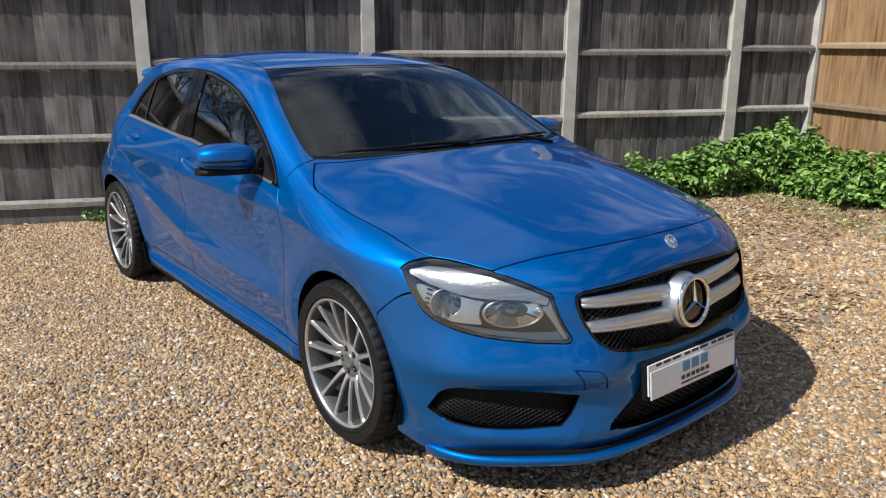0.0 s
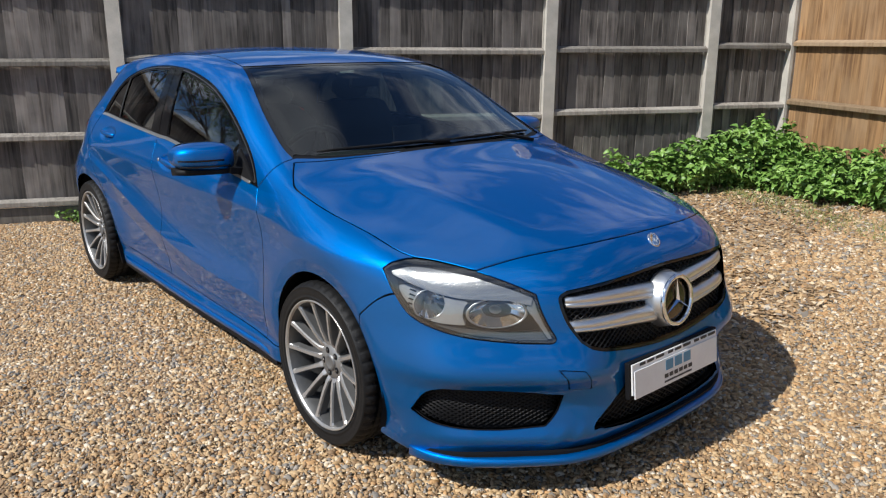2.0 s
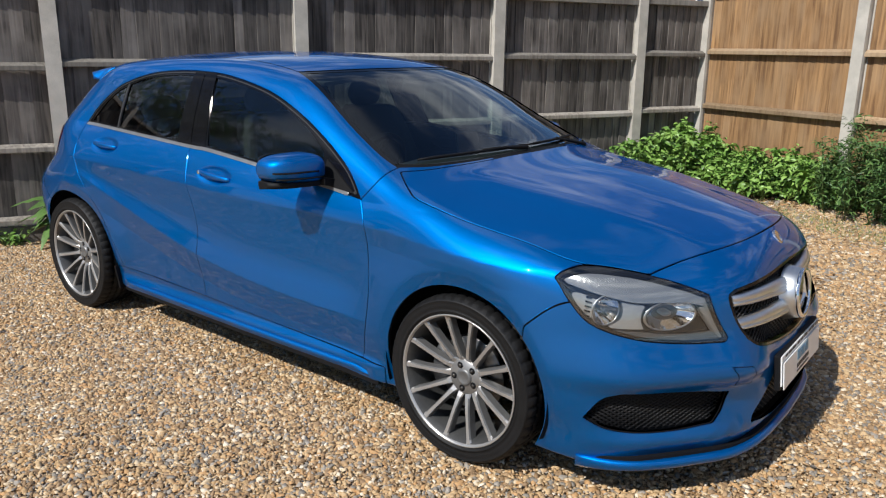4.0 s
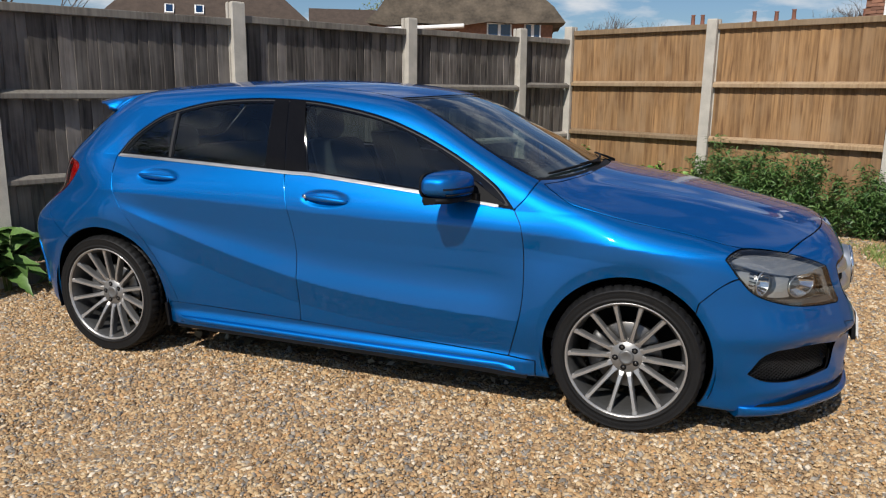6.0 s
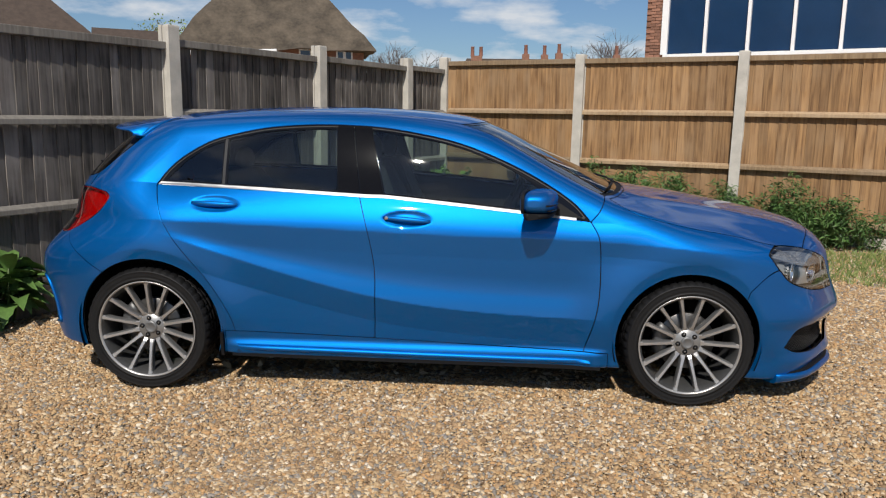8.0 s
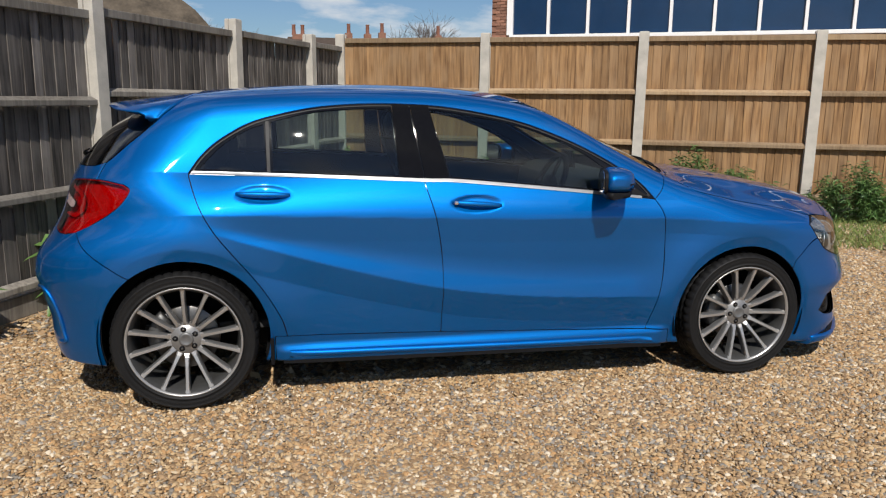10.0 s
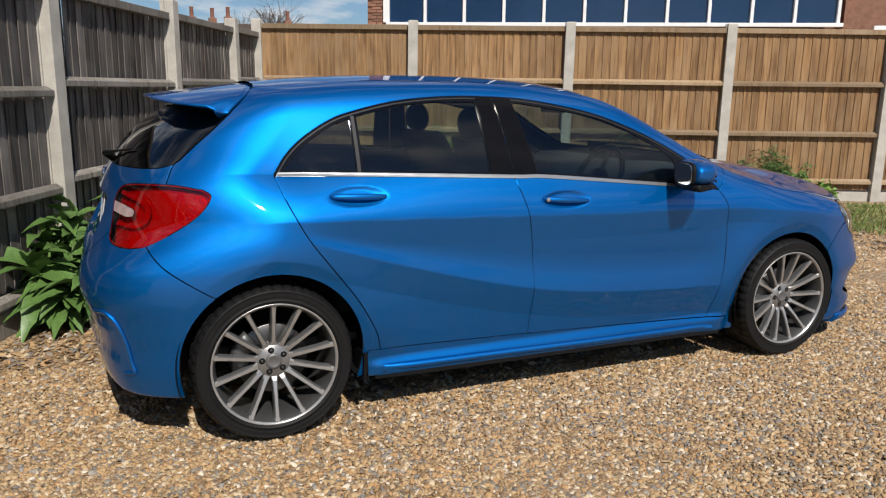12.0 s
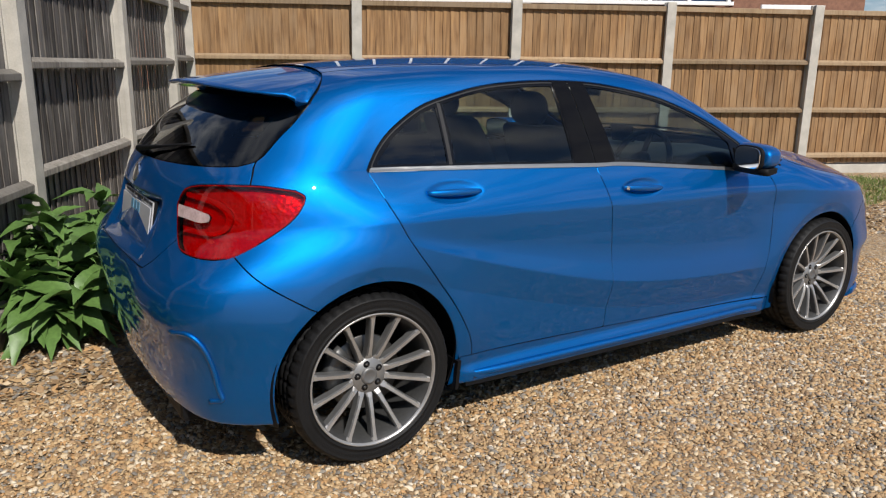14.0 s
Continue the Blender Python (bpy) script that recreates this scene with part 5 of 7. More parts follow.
FOG = outline([(0.705, 0.299), (0.755, 0.371), (0.815, 0.396)], [(0.815, 0.396), (1.0, 0.392), (1.205, 0.368)], [(1.205, 0.368), (1.185, 0.31), (1.150, 0.266)], [(1.150, 0.266), (0.98, 0.256), (0.79, 0.266), (0.705, 0.299)])
for side in (1, -1):
    shell("fog_well", panel(("fog",), (), gap=-0.003), BLACK, front_bumper, "black side intake", (side,), deep=0.0, offset=-0.05)
    def at_fog(s, z, side=side):
        x, y = skew_nose(s, z)
        return (x - 0.022, side * (y - 0.018), z)
    mesh_wires("fog_mesh", FOG[::3], at_fog, 0.024, 0.55, 0.0024, front_bumper, -0.02, "black honeycomb mesh")
shell("intake_well", panel(("intake",), (), gap=-0.003), BLACK, front_bumper, "black lower intake", deep=0.0, offset=-0.06)
INTAKE = np.array([(-0.38, 0.238), (-0.24, 0.376), (0.24, 0.376), (0.38, 0.238), (0.2, 0.218), (-0.2, 0.218)])
mesh_wires("intake_mesh", INTAKE, lambda u, z: (nose_at(u, z) - 0.035, u, z), 0.032, 0.6, 0.0026, front_bumper, -0.03, "black diamond mesh")


# plates with printed bars
def plate(name, at, face, tilt, white, label, parent, low):
    m = pose(*at, 0, tilt, 0 if face > 0 else 180)
    holder = part(name, box((0.020, 0.530, 0.128), m, 0.004), BLACK, parent, label)
    part("number_plate", box((0.006, 0.512, 0.108), m @ pose(0.012, 0, 0.004), 0.002), white, holder, "number plate, its characters covered")
    card = part("dealer_card", box((0.004, 0.500, 0.098), m @ pose(0.019, 0, -0.014), 0.0015), white, holder, "plain dealer card")
    x = -0.2
    for i in range(9):
        w = 0.030 + 0.008 * ((i * 7) % 3)
        part("dark_mark", box((0.002, w, 0.010), m @ pose(0.0155, x, 0.050)), PRINT, holder)
        x += w + 0.016
    for i in range(3):
        part("blue_block", box((0.002, 0.042, 0.036), m @ pose(0.0215, -0.054 + 0.054 * i, 0.010)), PLATE_BLUE, holder)
    for i in range(6):
        part("dark_bar", box((0.002, 0.021, 0.014), m @ pose(0.0215, -0.072 + 0.029 * i, -0.028)), PRINT, holder)
    part("thin_bar", box((0.002, 0.165, 0.006), m @ pose(0.0215, 0.0, -0.048)), PRINT, holder)
    return holder


plate("front_plate", (2.268, 0, 0.388), 1, -6, PLATE_WHITE, "white front plate in a black holder", front_bumper, True)
plate("rear_plate", (tail_at(0, 0.85) + 0.020, 0, 0.842), -1, -10, PLATE_SHADED, "pale rear plate in a black holder", tailgate, False)


# splitter lip: a blade under the bumper; a black strip above stands for the shaded gap
rows, gap_rows = [], []
for i in range(61):
    t = -1 + i / 30
    a = radians(56 * t)
    way = np.array([[math.cos(a), abs(math.sin(a)), 0.0]])
    q = cast(np.array([[1.25, 0.0, 0.20]]), way)[0]
    x, y = float(q[0]), math.copysign(float(q[1]), t)
    edge = min(1.0, (1 - abs(t)) * 3.2) ** 0.8
    nx, ny = math.cos(a), math.sin(a)
    lift = 0.012 * t * t
    sec = ((-0.06, 0.162), (-0.004 + 0.008 * edge, 0.166), (-0.004 + 0.022 * edge, 0.160), (-0.004 + 0.026 * edge, 0.150), (-0.004 + 0.018 * edge, 0.134), (-0.02, 0.118), (-0.08, 0.118))
    rows.append([(x + k * nx, y + k * ny, z - lift) for k, z in sec])
    e = 0.0015 - 0.02 * (1 - min(1.0, (1 - abs(t)) * 5))
    gap_rows.append([(x + k * nx, y + k * ny, z - lift) for k, z in ((-0.06, 0.180), (e, 0.176), (e, 0.163), (-0.06, 0.160))])
part("front_lip", loft(rows), PAINT, front_bumper, "blue splitter lip")
part("lip_gap_shade", loft(gap_rows, smooth=False), BLACK, front_bumper, "black strip for the shaded gap above the lip")


# wheels
def make_wheel():
    bm = bmesh.new()
    add_lathe(bm, [(0.236, 0.094), (0.2475, 0.106), (0.2490, 0.1115), (0.2470, 0.1135), (0.2425, 0.1125), (0.2385, 0.104)], Matrix(), 96, 0)
    add_lathe(bm, [(0.2385, 0.104), (0.228, 0.085), (0.222, 0.03), (0.216, -0.05), (0.222, -0.1)], Matrix(), 96, 1)
    add_lathe(bm, [(0.0, 0.060), (0.064, 0.060), (0.070, 0.05), (0.074, 0.0)], Matrix(), 60, 2)
    wheel = part("wheel", bm, [SPOKE, BARREL, HUB], car, "alloy wheel with fourteen slim spokes")
    bm = bmesh.new()
    prof = [(0.238, 0.090), (0.244, 0.103), (0.252, 0.110), (0.256, 0.1125), (0.2575, 0.1150), (0.262, 0.1150), (0.2635, 0.1128), (0.272, 0.1150), (0.284, 0.1165), (0.294, 0.1145), (0.296, 0.1160), (0.299, 0.1155), (0.302, 0.1100), (0.309, 0.102), (0.3135, 0.090), (0.3145, 0.078)]
    tread = []
    for z in (0.058, 0.022, -0.018, -0.058):
        tread += [(0.3150, z + 0.005), (0.3080, z + 0.0035), (0.3080, z - 0.0035), (0.3150, z - 0.005)]
    prof = prof + tread + [(r, -z) for r, z in prof[::-1]]
    add_lathe(bm, prof, Matrix(), 240, 0)
    n = len(prof)
    bm.verts.ensure_lookup_table()
    for k in range(240):
        for i, (r, z) in enumerate(prof):
            if r > 0.306 and ((abs(z) > 0.05 and (k + (0 if z > 0 else 2)) % 5 == 0) or (abs(z) < 0.05 and (k + int(z * 60)) % 8 == 0)):
                v = bm.verts[k * n + i]
                v.co.x, v.co.y = v.co.x * 0.976, v.co.y * 0.976
    part("tyre", bm, RUBBER, wheel, "low-profile black tyre")
    rows = []
    for r, w, z in ((0.064, 0.0150, 0.058), (0.080, 0.0115, 0.068), (0.12, 0.0095, 0.080), (0.18, 0.0090, 0.092), (0.225, 0.0105, 0.100), (0.243, 0.0140, 0.104)):
        rows.append([(r, -w * 0.62, z), (r, w * 0.62, z), (r, w, z - 0.006), (r, w * 1.05, z - 0.036), (r, -w * 1.05, z - 0.036), (r, -w, z - 0.006)])
    bm = loft(rows, smooth=False)
    for f in bm.faces:
        f.material_index = 0 if f.normal.z > 0.55 else 1
    first = None
    for k in range(14):
        if first is None:
            first = part("spoke", bm, [SPOKE, SPOKE_SIDE], wheel)
            ob = first
        else:
            ob = new("spoke", first.data)
            ob.parent = wheel
        ob.matrix_basis = pose(0, 0, 0, 0, 0, 360 * k / 14)
    cap = part("centre_cap", add_lathe(bmesh.new(), [(0.0, 0.068), (0.020, 0.0675), (0.022, 0.069), (0.030, 0.067), (0.033, 0.060)], Matrix(), 40), SPOKE_SIDE, wheel, "plain satin cap")
    hole = bolt = None
    for k in range(5):
        m = pose(0, 0, 0, 0, 0, 72 * k + 12)
        if hole is None:
            # flat black disc on the hub face stands for the shaded bolt recess
            hole = part("bolt_shade_disc", add_lathe(bmesh.new(), [(0.0128, 0.0602), (0.0122, 0.0608), (0.0, 0.0608)], pose(0.046, 0, 0.0), 18), BLACK, wheel)
            bolt = part("wheel_bolt", add_lathe(bmesh.new(), [(0.0, 0.0655), (0.0045, 0.0655), (0.0055, 0.0645), (0.006, 0.062)], pose(0.046, 0, 0.0), 6), DISC, wheel)
            hole.matrix_basis = bolt.matrix_basis = m
        else:
            for src in (hole, bolt):
                ob = new(src.name.split(".")[0], src.data)
                ob.parent, ob.matrix_basis = wheel, m
    bm = add_lathe(bmesh.new(), [(0.06, 0.020), (0.140, 0.020), (0.143, 0.017), (0.143, -0.004), (0.06, -0.004)], Matrix(), 72)
    part("brake_disc", bm, DISC, wheel, "grey steel brake disc")
    rings = []
    for a in range(40, 101, 10):
        ca, sa = math.cos(radians(a)), math.sin(radians(a))
        rings.append([(r * ca, r * sa, z) for r, z in ((0.095, 0.045), (0.155, 0.045), (0.165, 0.03), (0.165, -0.03), (0.095, -0.03))])
    part("brake_caliper", loft(rings), BARREL, wheel, "dull grey caliper")
    part("axle_stub", add_lathe(bmesh.new(), [(0.0, -0.02), (0.09, -0.02), (0.06, -0.2), (0.0, -0.2)], Matrix(), 24), BLACK, wheel)
    return wheel


wheel = make_wheel()
WHEELS = [(-1.35, -1, 90 + 0), (1.35, -1, 90 + 13), (-1.35, 1, 40), (1.35, 1, 70)]
for i, (x, side, spin) in enumerate(WHEELS):
    m = pose(x, side * 0.777, 0.311, -90 * side, 0, 0) @ pose(0, 0, 0, 0, 0, spin)
    if i == 0:
        wheel.matrix_basis = m
    else:
        copy_thing(wheel, m)

# wheel wells
for x, r in ((1.345, 0.372), (-1.345, 0.384)):
    for side in (1, -1):
        bm = bmesh.new()
        arc = [math.radians(a) for a in range(-22, 203, 5)]
        rows = []
        for y in (0.855, 0.80, 0.52):
            rr = r if y < 0.84 else r - 0.012
            rows.append([bm.verts.new((x + rr * math.cos(a), side * y, 0.315 + rr * math.sin(a))) for a in arc])
        for a, b in zip(rows, rows[1:]):
            for k in range(len(arc) - 1):
                bm.faces.new((a[k], a[k + 1], b[k + 1], b[k])).smooth = True
        bm.faces.new(rows[-1])
        part("wheel_well", bm, BLACK, car, "black wheel-arch liner")


# mirrors
def mirror(side, door):
    rings = []
    for i in range(15):
        t = 0.5 - 0.5 * math.cos(math.pi * i / 14)
        y = 0.842 + 0.232 * t
        full = (1 - abs(2 * t - 1) ** 3.2) ** 0.5
        lift = 0.006 * t
        ring = []
        for k in range(28):
            a = 2 * math.pi * k / 28
            cx, cz = math.cos(a), math.sin(a)
            ex = math.copysign(abs(cx) ** 0.74, cx)
            ez = math.copysign(abs(cz) ** 0.58, cz)
            depth = 0.092 if cx > 0 else 0.054
            x = 0.610 - 0.06 * t + depth * ex * (0.35 + 0.65 * full)
            z = 1.003 + lift + (0.068 - 0.016 * t) * ez * (0.25 + 0.75 * full)
            ring.append((x, side * y, z))
        rings.append(ring)
    ob = part("door_mirror", loft(rings), PAINT, door, "blue door mirror housing")
    rows = []
    for i in range(15):
        t = 0.5 - 0.5 * math.cos(math.pi * i / 14)
        y = 0.835 + 0.232 * t
        full = (1 - abs(2 * t - 1) ** 3.2) ** 0.5
        w = 0.35 + 0.65 * full
        rows.append([(0.610 - 0.06 * t + a * w, side * y, z) for a, z in ((0.086, 0.960), (0.078, 0.940), (-0.044, 0.932), (-0.054, 0.946), (-0.052, 0.962))])
    part("mirror_base", loft(rows), BLACK, ob, "black lower shell")
    bm = bmesh.new()
    for dz, y0, y1 in ((0.000, 0.90, 1.066), (-0.024, 0.875, 1.060)):
        rr = []
        for i in range(9):
            t = i / 8
            y = y0 + (y1 - y0) * t
            q = (y - 0.842) / 0.232
            full = (1 - abs(2 * q - 1) ** 3.2) ** 0.5
            x = 0.610 - 0.06 * q + 0.0925 * (0.35 + 0.65 * full)
            rr.append((x, side * y, 1.000 + dz))
        add_tube(bm, rr, 0.0042, 6)
    part("indicator_line", bm, GLOSS_BLACK, ob, "dark indicator slots")
    face = pose(0.5225, side * 0.960, 1.006, 0, -90, 14 * side)
    for name, grow, lift, material, label in (("mirror_rim", 1.0, 0.0, BLACK, "black rim round the mirror glass"), ("mirror_glass", 0.90, 0.0035, CHROME, "mirror glass")):
        rings = []
        for k, h in ((1.0, -0.012), (1.0, 0.0), (0.97, 0.003)):
            ring = []
            for q in range(32):
                a = 2 * math.pi * q / 32
                ring.append(face @ Vector((0.055 * grow * k * math.copysign(abs(math.cos(a)) ** 0.55, math.cos(a)), 0.092 * grow * k * math.copysign(abs(math.sin(a)) ** 0.6, math.sin(a)), h + lift)))
            rings.append(ring)
        part(name, loft(rings, smooth=False), material, ob, label)
    bm = loft([[(0.66 + a, side * y, z + b) for a, b in ((0.035, 0.012), (0.035, -0.014), (-0.035, -0.014), (-0.035, 0.012))] for y, z in ((0.88, 0.955), (0.845, 0.950), (0.800, 0.950))], smooth=False)
    part("mirror_arm", bm, BLACK, ob, "black mirror arm")
    bm = loft([[(x, side * (side_at(x, z) + d), z) for x, z in ((0.63, 1.030), (0.63, 0.935), (0.81, 0.918))] for d in (0.004, -0.02)], smooth=False)
    part("mirror_sail", bm, BLACK, ob, "black corner panel")


for k, side in enumerate((1, -1)):
    mirror(side, doors_f[k])

# rear spoiler: the roof and the pillars run on past the glass to a thin lip
seam = curve([(0, -1.30), (0.3, -1.305), (0.425, -1.325), (0.545, -1.385), (0.592, -1.442), (0.64, -1.50)])
tip_x = curve([(0, -1.735), (0.3, -1.715), (0.45, -1.675), (0.53, -1.635), (0.565, -1.59), (0.592, -1.50), (0.64, -1.505)])


def spoiler_ring(angle, count):
    """Points of the lengthened skin from the seam to the lip, in a plane through the car's long axis."""
    cy, cz = math.cos(angle), math.sin(angle)
    pts = []
    x0 = x1 = None
    for i in range(count):
        x = -1.40 if i == 0 else x0 + (x1 - x0) * i / (count - 1)
        for _ in range(4 if i == 0 else 1):
            grow = 0.0 if i == 0 else 0.35 * float(step(0.0, 0.16, np.array(x0 - x)))
            lo, hi = 0.2, 1.2
            for _ in range(26):
                r = (lo + hi) / 2
                y, z = np.array(r * cy), np.array(0.80 + r * cz)
                f = smax(y - side_y(np.array(x), z), (z - top_z(np.array(x), y)) * 0.93, 0.07)
                f = smax(f, (back_x(y, z) - x) * 0.9 - grow, 0.15)
                lo, hi = (lo, r) if f > 0 else (r, hi)
            if i == 0:
                x = float(seam(r * cy))
        if i == 0:
            x0, x1 = x - 0.0035, float(tip_x(r * cy))
            x1 = min(x1, x0 - 0.004)
        pts.append(np.array((x - (0.0035 if i == 0 else 0), r * cy, 0.80 + r * cz)))
    return pts


half = [spoiler_ring(radians(38.2 + 51.8 * (i / 24) ** 1.3), 12) for i in range(25)]
rings = [[p * np.array([1, -1, 1]) for p in pts] for pts in half[:-1]] + half[::-1]
full = []
for pts in rings:
    under = []
    for i, p in enumerate(pts[::-1]):
        n = np.array((0, p[1], p[2] - 0.80))
        n = n / np.linalg.norm(n)
        under.append(p - n * (0.014 if i == 0 else 0.020 + 0.002 * i) + np.array((0.012 if i == 0 else 0.0, 0, 0)))
    full.append(pts + [pts[-1] - np.array((0.002, 0, 0.006))] + under)
part("spoiler", loft(full), PAINT, tailgate, "blue roof spoiler")

# rear bumper details, skirts and wipers
for side in (1, -1):
    pts = []
    for x, z in ((-1.984, 0.536), (-1.947, 0.543), (-1.911, 0.505), (-1.884, 0.432), (-1.868, 0.347), (-1.860, 0.310), (-1.893, 0.301)):
        pts.append((x, side * (side_at(x, z) + 0.001), z))
    part("bumper_fin", add_tube(bmesh.new(), [tuple(p) for p in spline(pts, 5)], 0.009, 8), PAINT, rear_bumper, "blue raised bumper fin")
    # black tube along the fin draws the shade of the slot
    part("fin_shade_line", add_tube(bmesh.new(), [(p[0] + 0.011, p[1] - side * 0.002, p[2] - 0.004) for p in spline(pts, 5)], 0.0045, 6), BLACK, rear_bumper, "black line for the shaded slot beside the fin")
    pipe = loft([[(x, side * (0.47 + w * math.copysign(abs(math.cos(a)) ** 0.6, math.cos(a))), 0.205 + h * math.copysign(abs(math.sin(a)) ** 0.6, math.sin(a))) for a in [2 * math.pi * q / 24 for q in range(24)]] for x, w, h in ((-1.70, 0.060, 0.024), (-1.905, 0.064, 0.027), (-1.912, 0.062, 0.025), (-1.912, 0.056, 0.020), (-1.85, 0.054, 0.018))])
    part("exhaust_tip", pipe, SATIN, rear_bumper, "flattened satin exhaust tip")
    rows = []
    for i in range(25):
        t = i / 24
        x = -0.90 + 1.78 * t
        e = min(1.0, 12 * t, 9 * (1 - t)) ** 0.6
        z = 0.215 - 0.020 * t
        y = side_at(x, z)
        rows.append([(x, side * (y + a * e), z + b) for a, b in ((0.000, 0.026), (0.013, 0.012), (0.012, 0.000), (-0.006, -0.012), (-0.02, 0.0))])
    part("skirt_blade", loft(rows), PAINT, skirts[0 if side > 0 else 1])
    rows = []
    for i in range(15):
        x = -0.93 + 1.86 * i / 14
        z = float(under_z(x)) + 0.004
        rows.append([(x, side * (side_at(x, 0.20) + a), z + b) for a, b in ((-0.004, 0.010), (-0.004, -0.014), (-0.06, -0.016), (-0.06, 0.010))])
    part("skirt_edge", loft(rows, smooth=False), BLACK, skirts[0 if side > 0 else 1], "black lower edge")
    mud = loft([[(x + a, side * y, z) for a, y, z in ((0, 0.72, 0.165), (0, 0.850, 0.175), (0, 0.868, 0.30), (0, 0.72, 0.30))] for x in (-0.985, -0.970)], smooth=False)
    part("mud_flap", mud, BLACK, car, "black arch edge flap")
    mud = loft([[(x + a, side * y, z) for a, y, z in ((0, 0.60, 0.15), (0, 0.77, 0.15), (0, 0.79, 0.30), (0, 0.60, 0.30))] for x in (1.715, 1.730)], smooth=False)
    part("mud_flap", mud, BLACK, car, "black arch edge flap")
part("diffuser", box((0.10, 1.15, 0.10), pose(-1.90, 0, 0.215), 0.02), BLACK, rear_bumper, "black lower diffuser")


def on_top(x, y, up):
    return (x, y, _top(x, abs(y)) + up)


for y0, y1, ya in ((-0.62, 0.02, -0.02), (0.02, 0.60, 0.52)):
    row = [on_top(1.055 - 0.14 * ((y0 + (y1 - y0) * i / 10) / 0.7) ** 2, y0 + (y1 - y0) * i / 10, 0.007) for i in range(11)]
    blade = part("wiper", add_tube(bmesh.new(), row, [0.004] + [0.0065] * 9 + [0.004], 6), BLACK, windscreen, "black wiper blade")
    mid = row[5]
    part("wiper_arm", add_tube(bmesh.new(), [on_top(1.075, ya, 0.006), on_top(1.05, (ya + mid[1]) / 2, 0.011), (mid[0], mid[1], mid[2] + 0.006)], [0.010, 0.007, 0.005], 8), BLACK, blade)
lo = tail_at(0.0, 1.075)
part("rear_wiper", add_tube(bmesh.new(), [(lo - 0.012, 0.03, 1.060), (lo - 0.035, 0.01, 1.075), (tail_at(0.2, 1.10) - 0.02, -0.20, 1.10), (tail_at(0.36, 1.12) - 0.012, -0.36, 1.12)], [0.018, 0.013, 0.005, 0.004], 8), BLACK, tailgate, "black rear wiper")
bm = add_lathe(bmesh.new(), [(0.0, 0.004), (0.024, 0.004), (0.036, 0.003), (0.038, -0.004)], pose(tail_at(0, 0.985) - 0.002, 0, 0.985, 0, -72, 0), 36)
part("boot_badge", bm, CHROME, tailgate, "round chrome badge")

# ---- cabin ----
part("cabin_floor", box((2.6, 1.36, 0.04), pose(-0.25, 0, 0.32), 0.01), TRIM_GREY, car, "dark cabin floor")
rows = []
for x, z, h in ((1.02, 0.95, 0.05), (0.90, 0.975, 0.12), (0.74, 0.975, 0.20), (0.64, 0.93, 0.26), (0.62, 0.84, 0.22)):
    rows.append([(x, -0.70, z - h), (x, -0.70, z), (x, -0.36, z + 0.022), (x, 0.0, z), (x, 0.70, z), (x, 0.70, z - h)])
part("dashboard", loft(rows), TRIM_GREY, car, "dark moulded dashboard")
part("screen", box((0.015, 0.17, 0.10), pose(0.72, 0.02, 1.035, 0, -12, 0), 0.006), GLOSS_BLACK, car, "dashboard display")
ring_pose = pose(0.47, -0.36, 0.915, 0, -66, 0)
wheel_rim = part("steering_wheel", add_lathe(bmesh.new(), [(0.180 + 0.015 * math.cos(a), 0.015 * math.sin(a)) for a in [2 * math.pi * q / 10 for q in range(10)]], ring_pose, 48, closed=True), BLACK, car, "black leather steering wheel")
bm = add_lathe(bmesh.new(), [(0.0, 0.03), (0.055, 0.025), (0.068, 0.0), (0.05, -0.03)], ring_pose, 28)
for a in (0, 180, 270):
    add_box(bm, (0.12, 0.032, 0.012), ring_pose @ pose(0, 0, 0, 0, 0, a + 90) @ pose(0.115, 0, 0), 0.003)
part("steering_hub", bm, BLACK, wheel_rim)
part("column", add_tube(bmesh.new(), [(0.50, -0.36, 0.90), (0.70, -0.36, 0.82)], 0.035, 10), BLACK, wheel_rim)


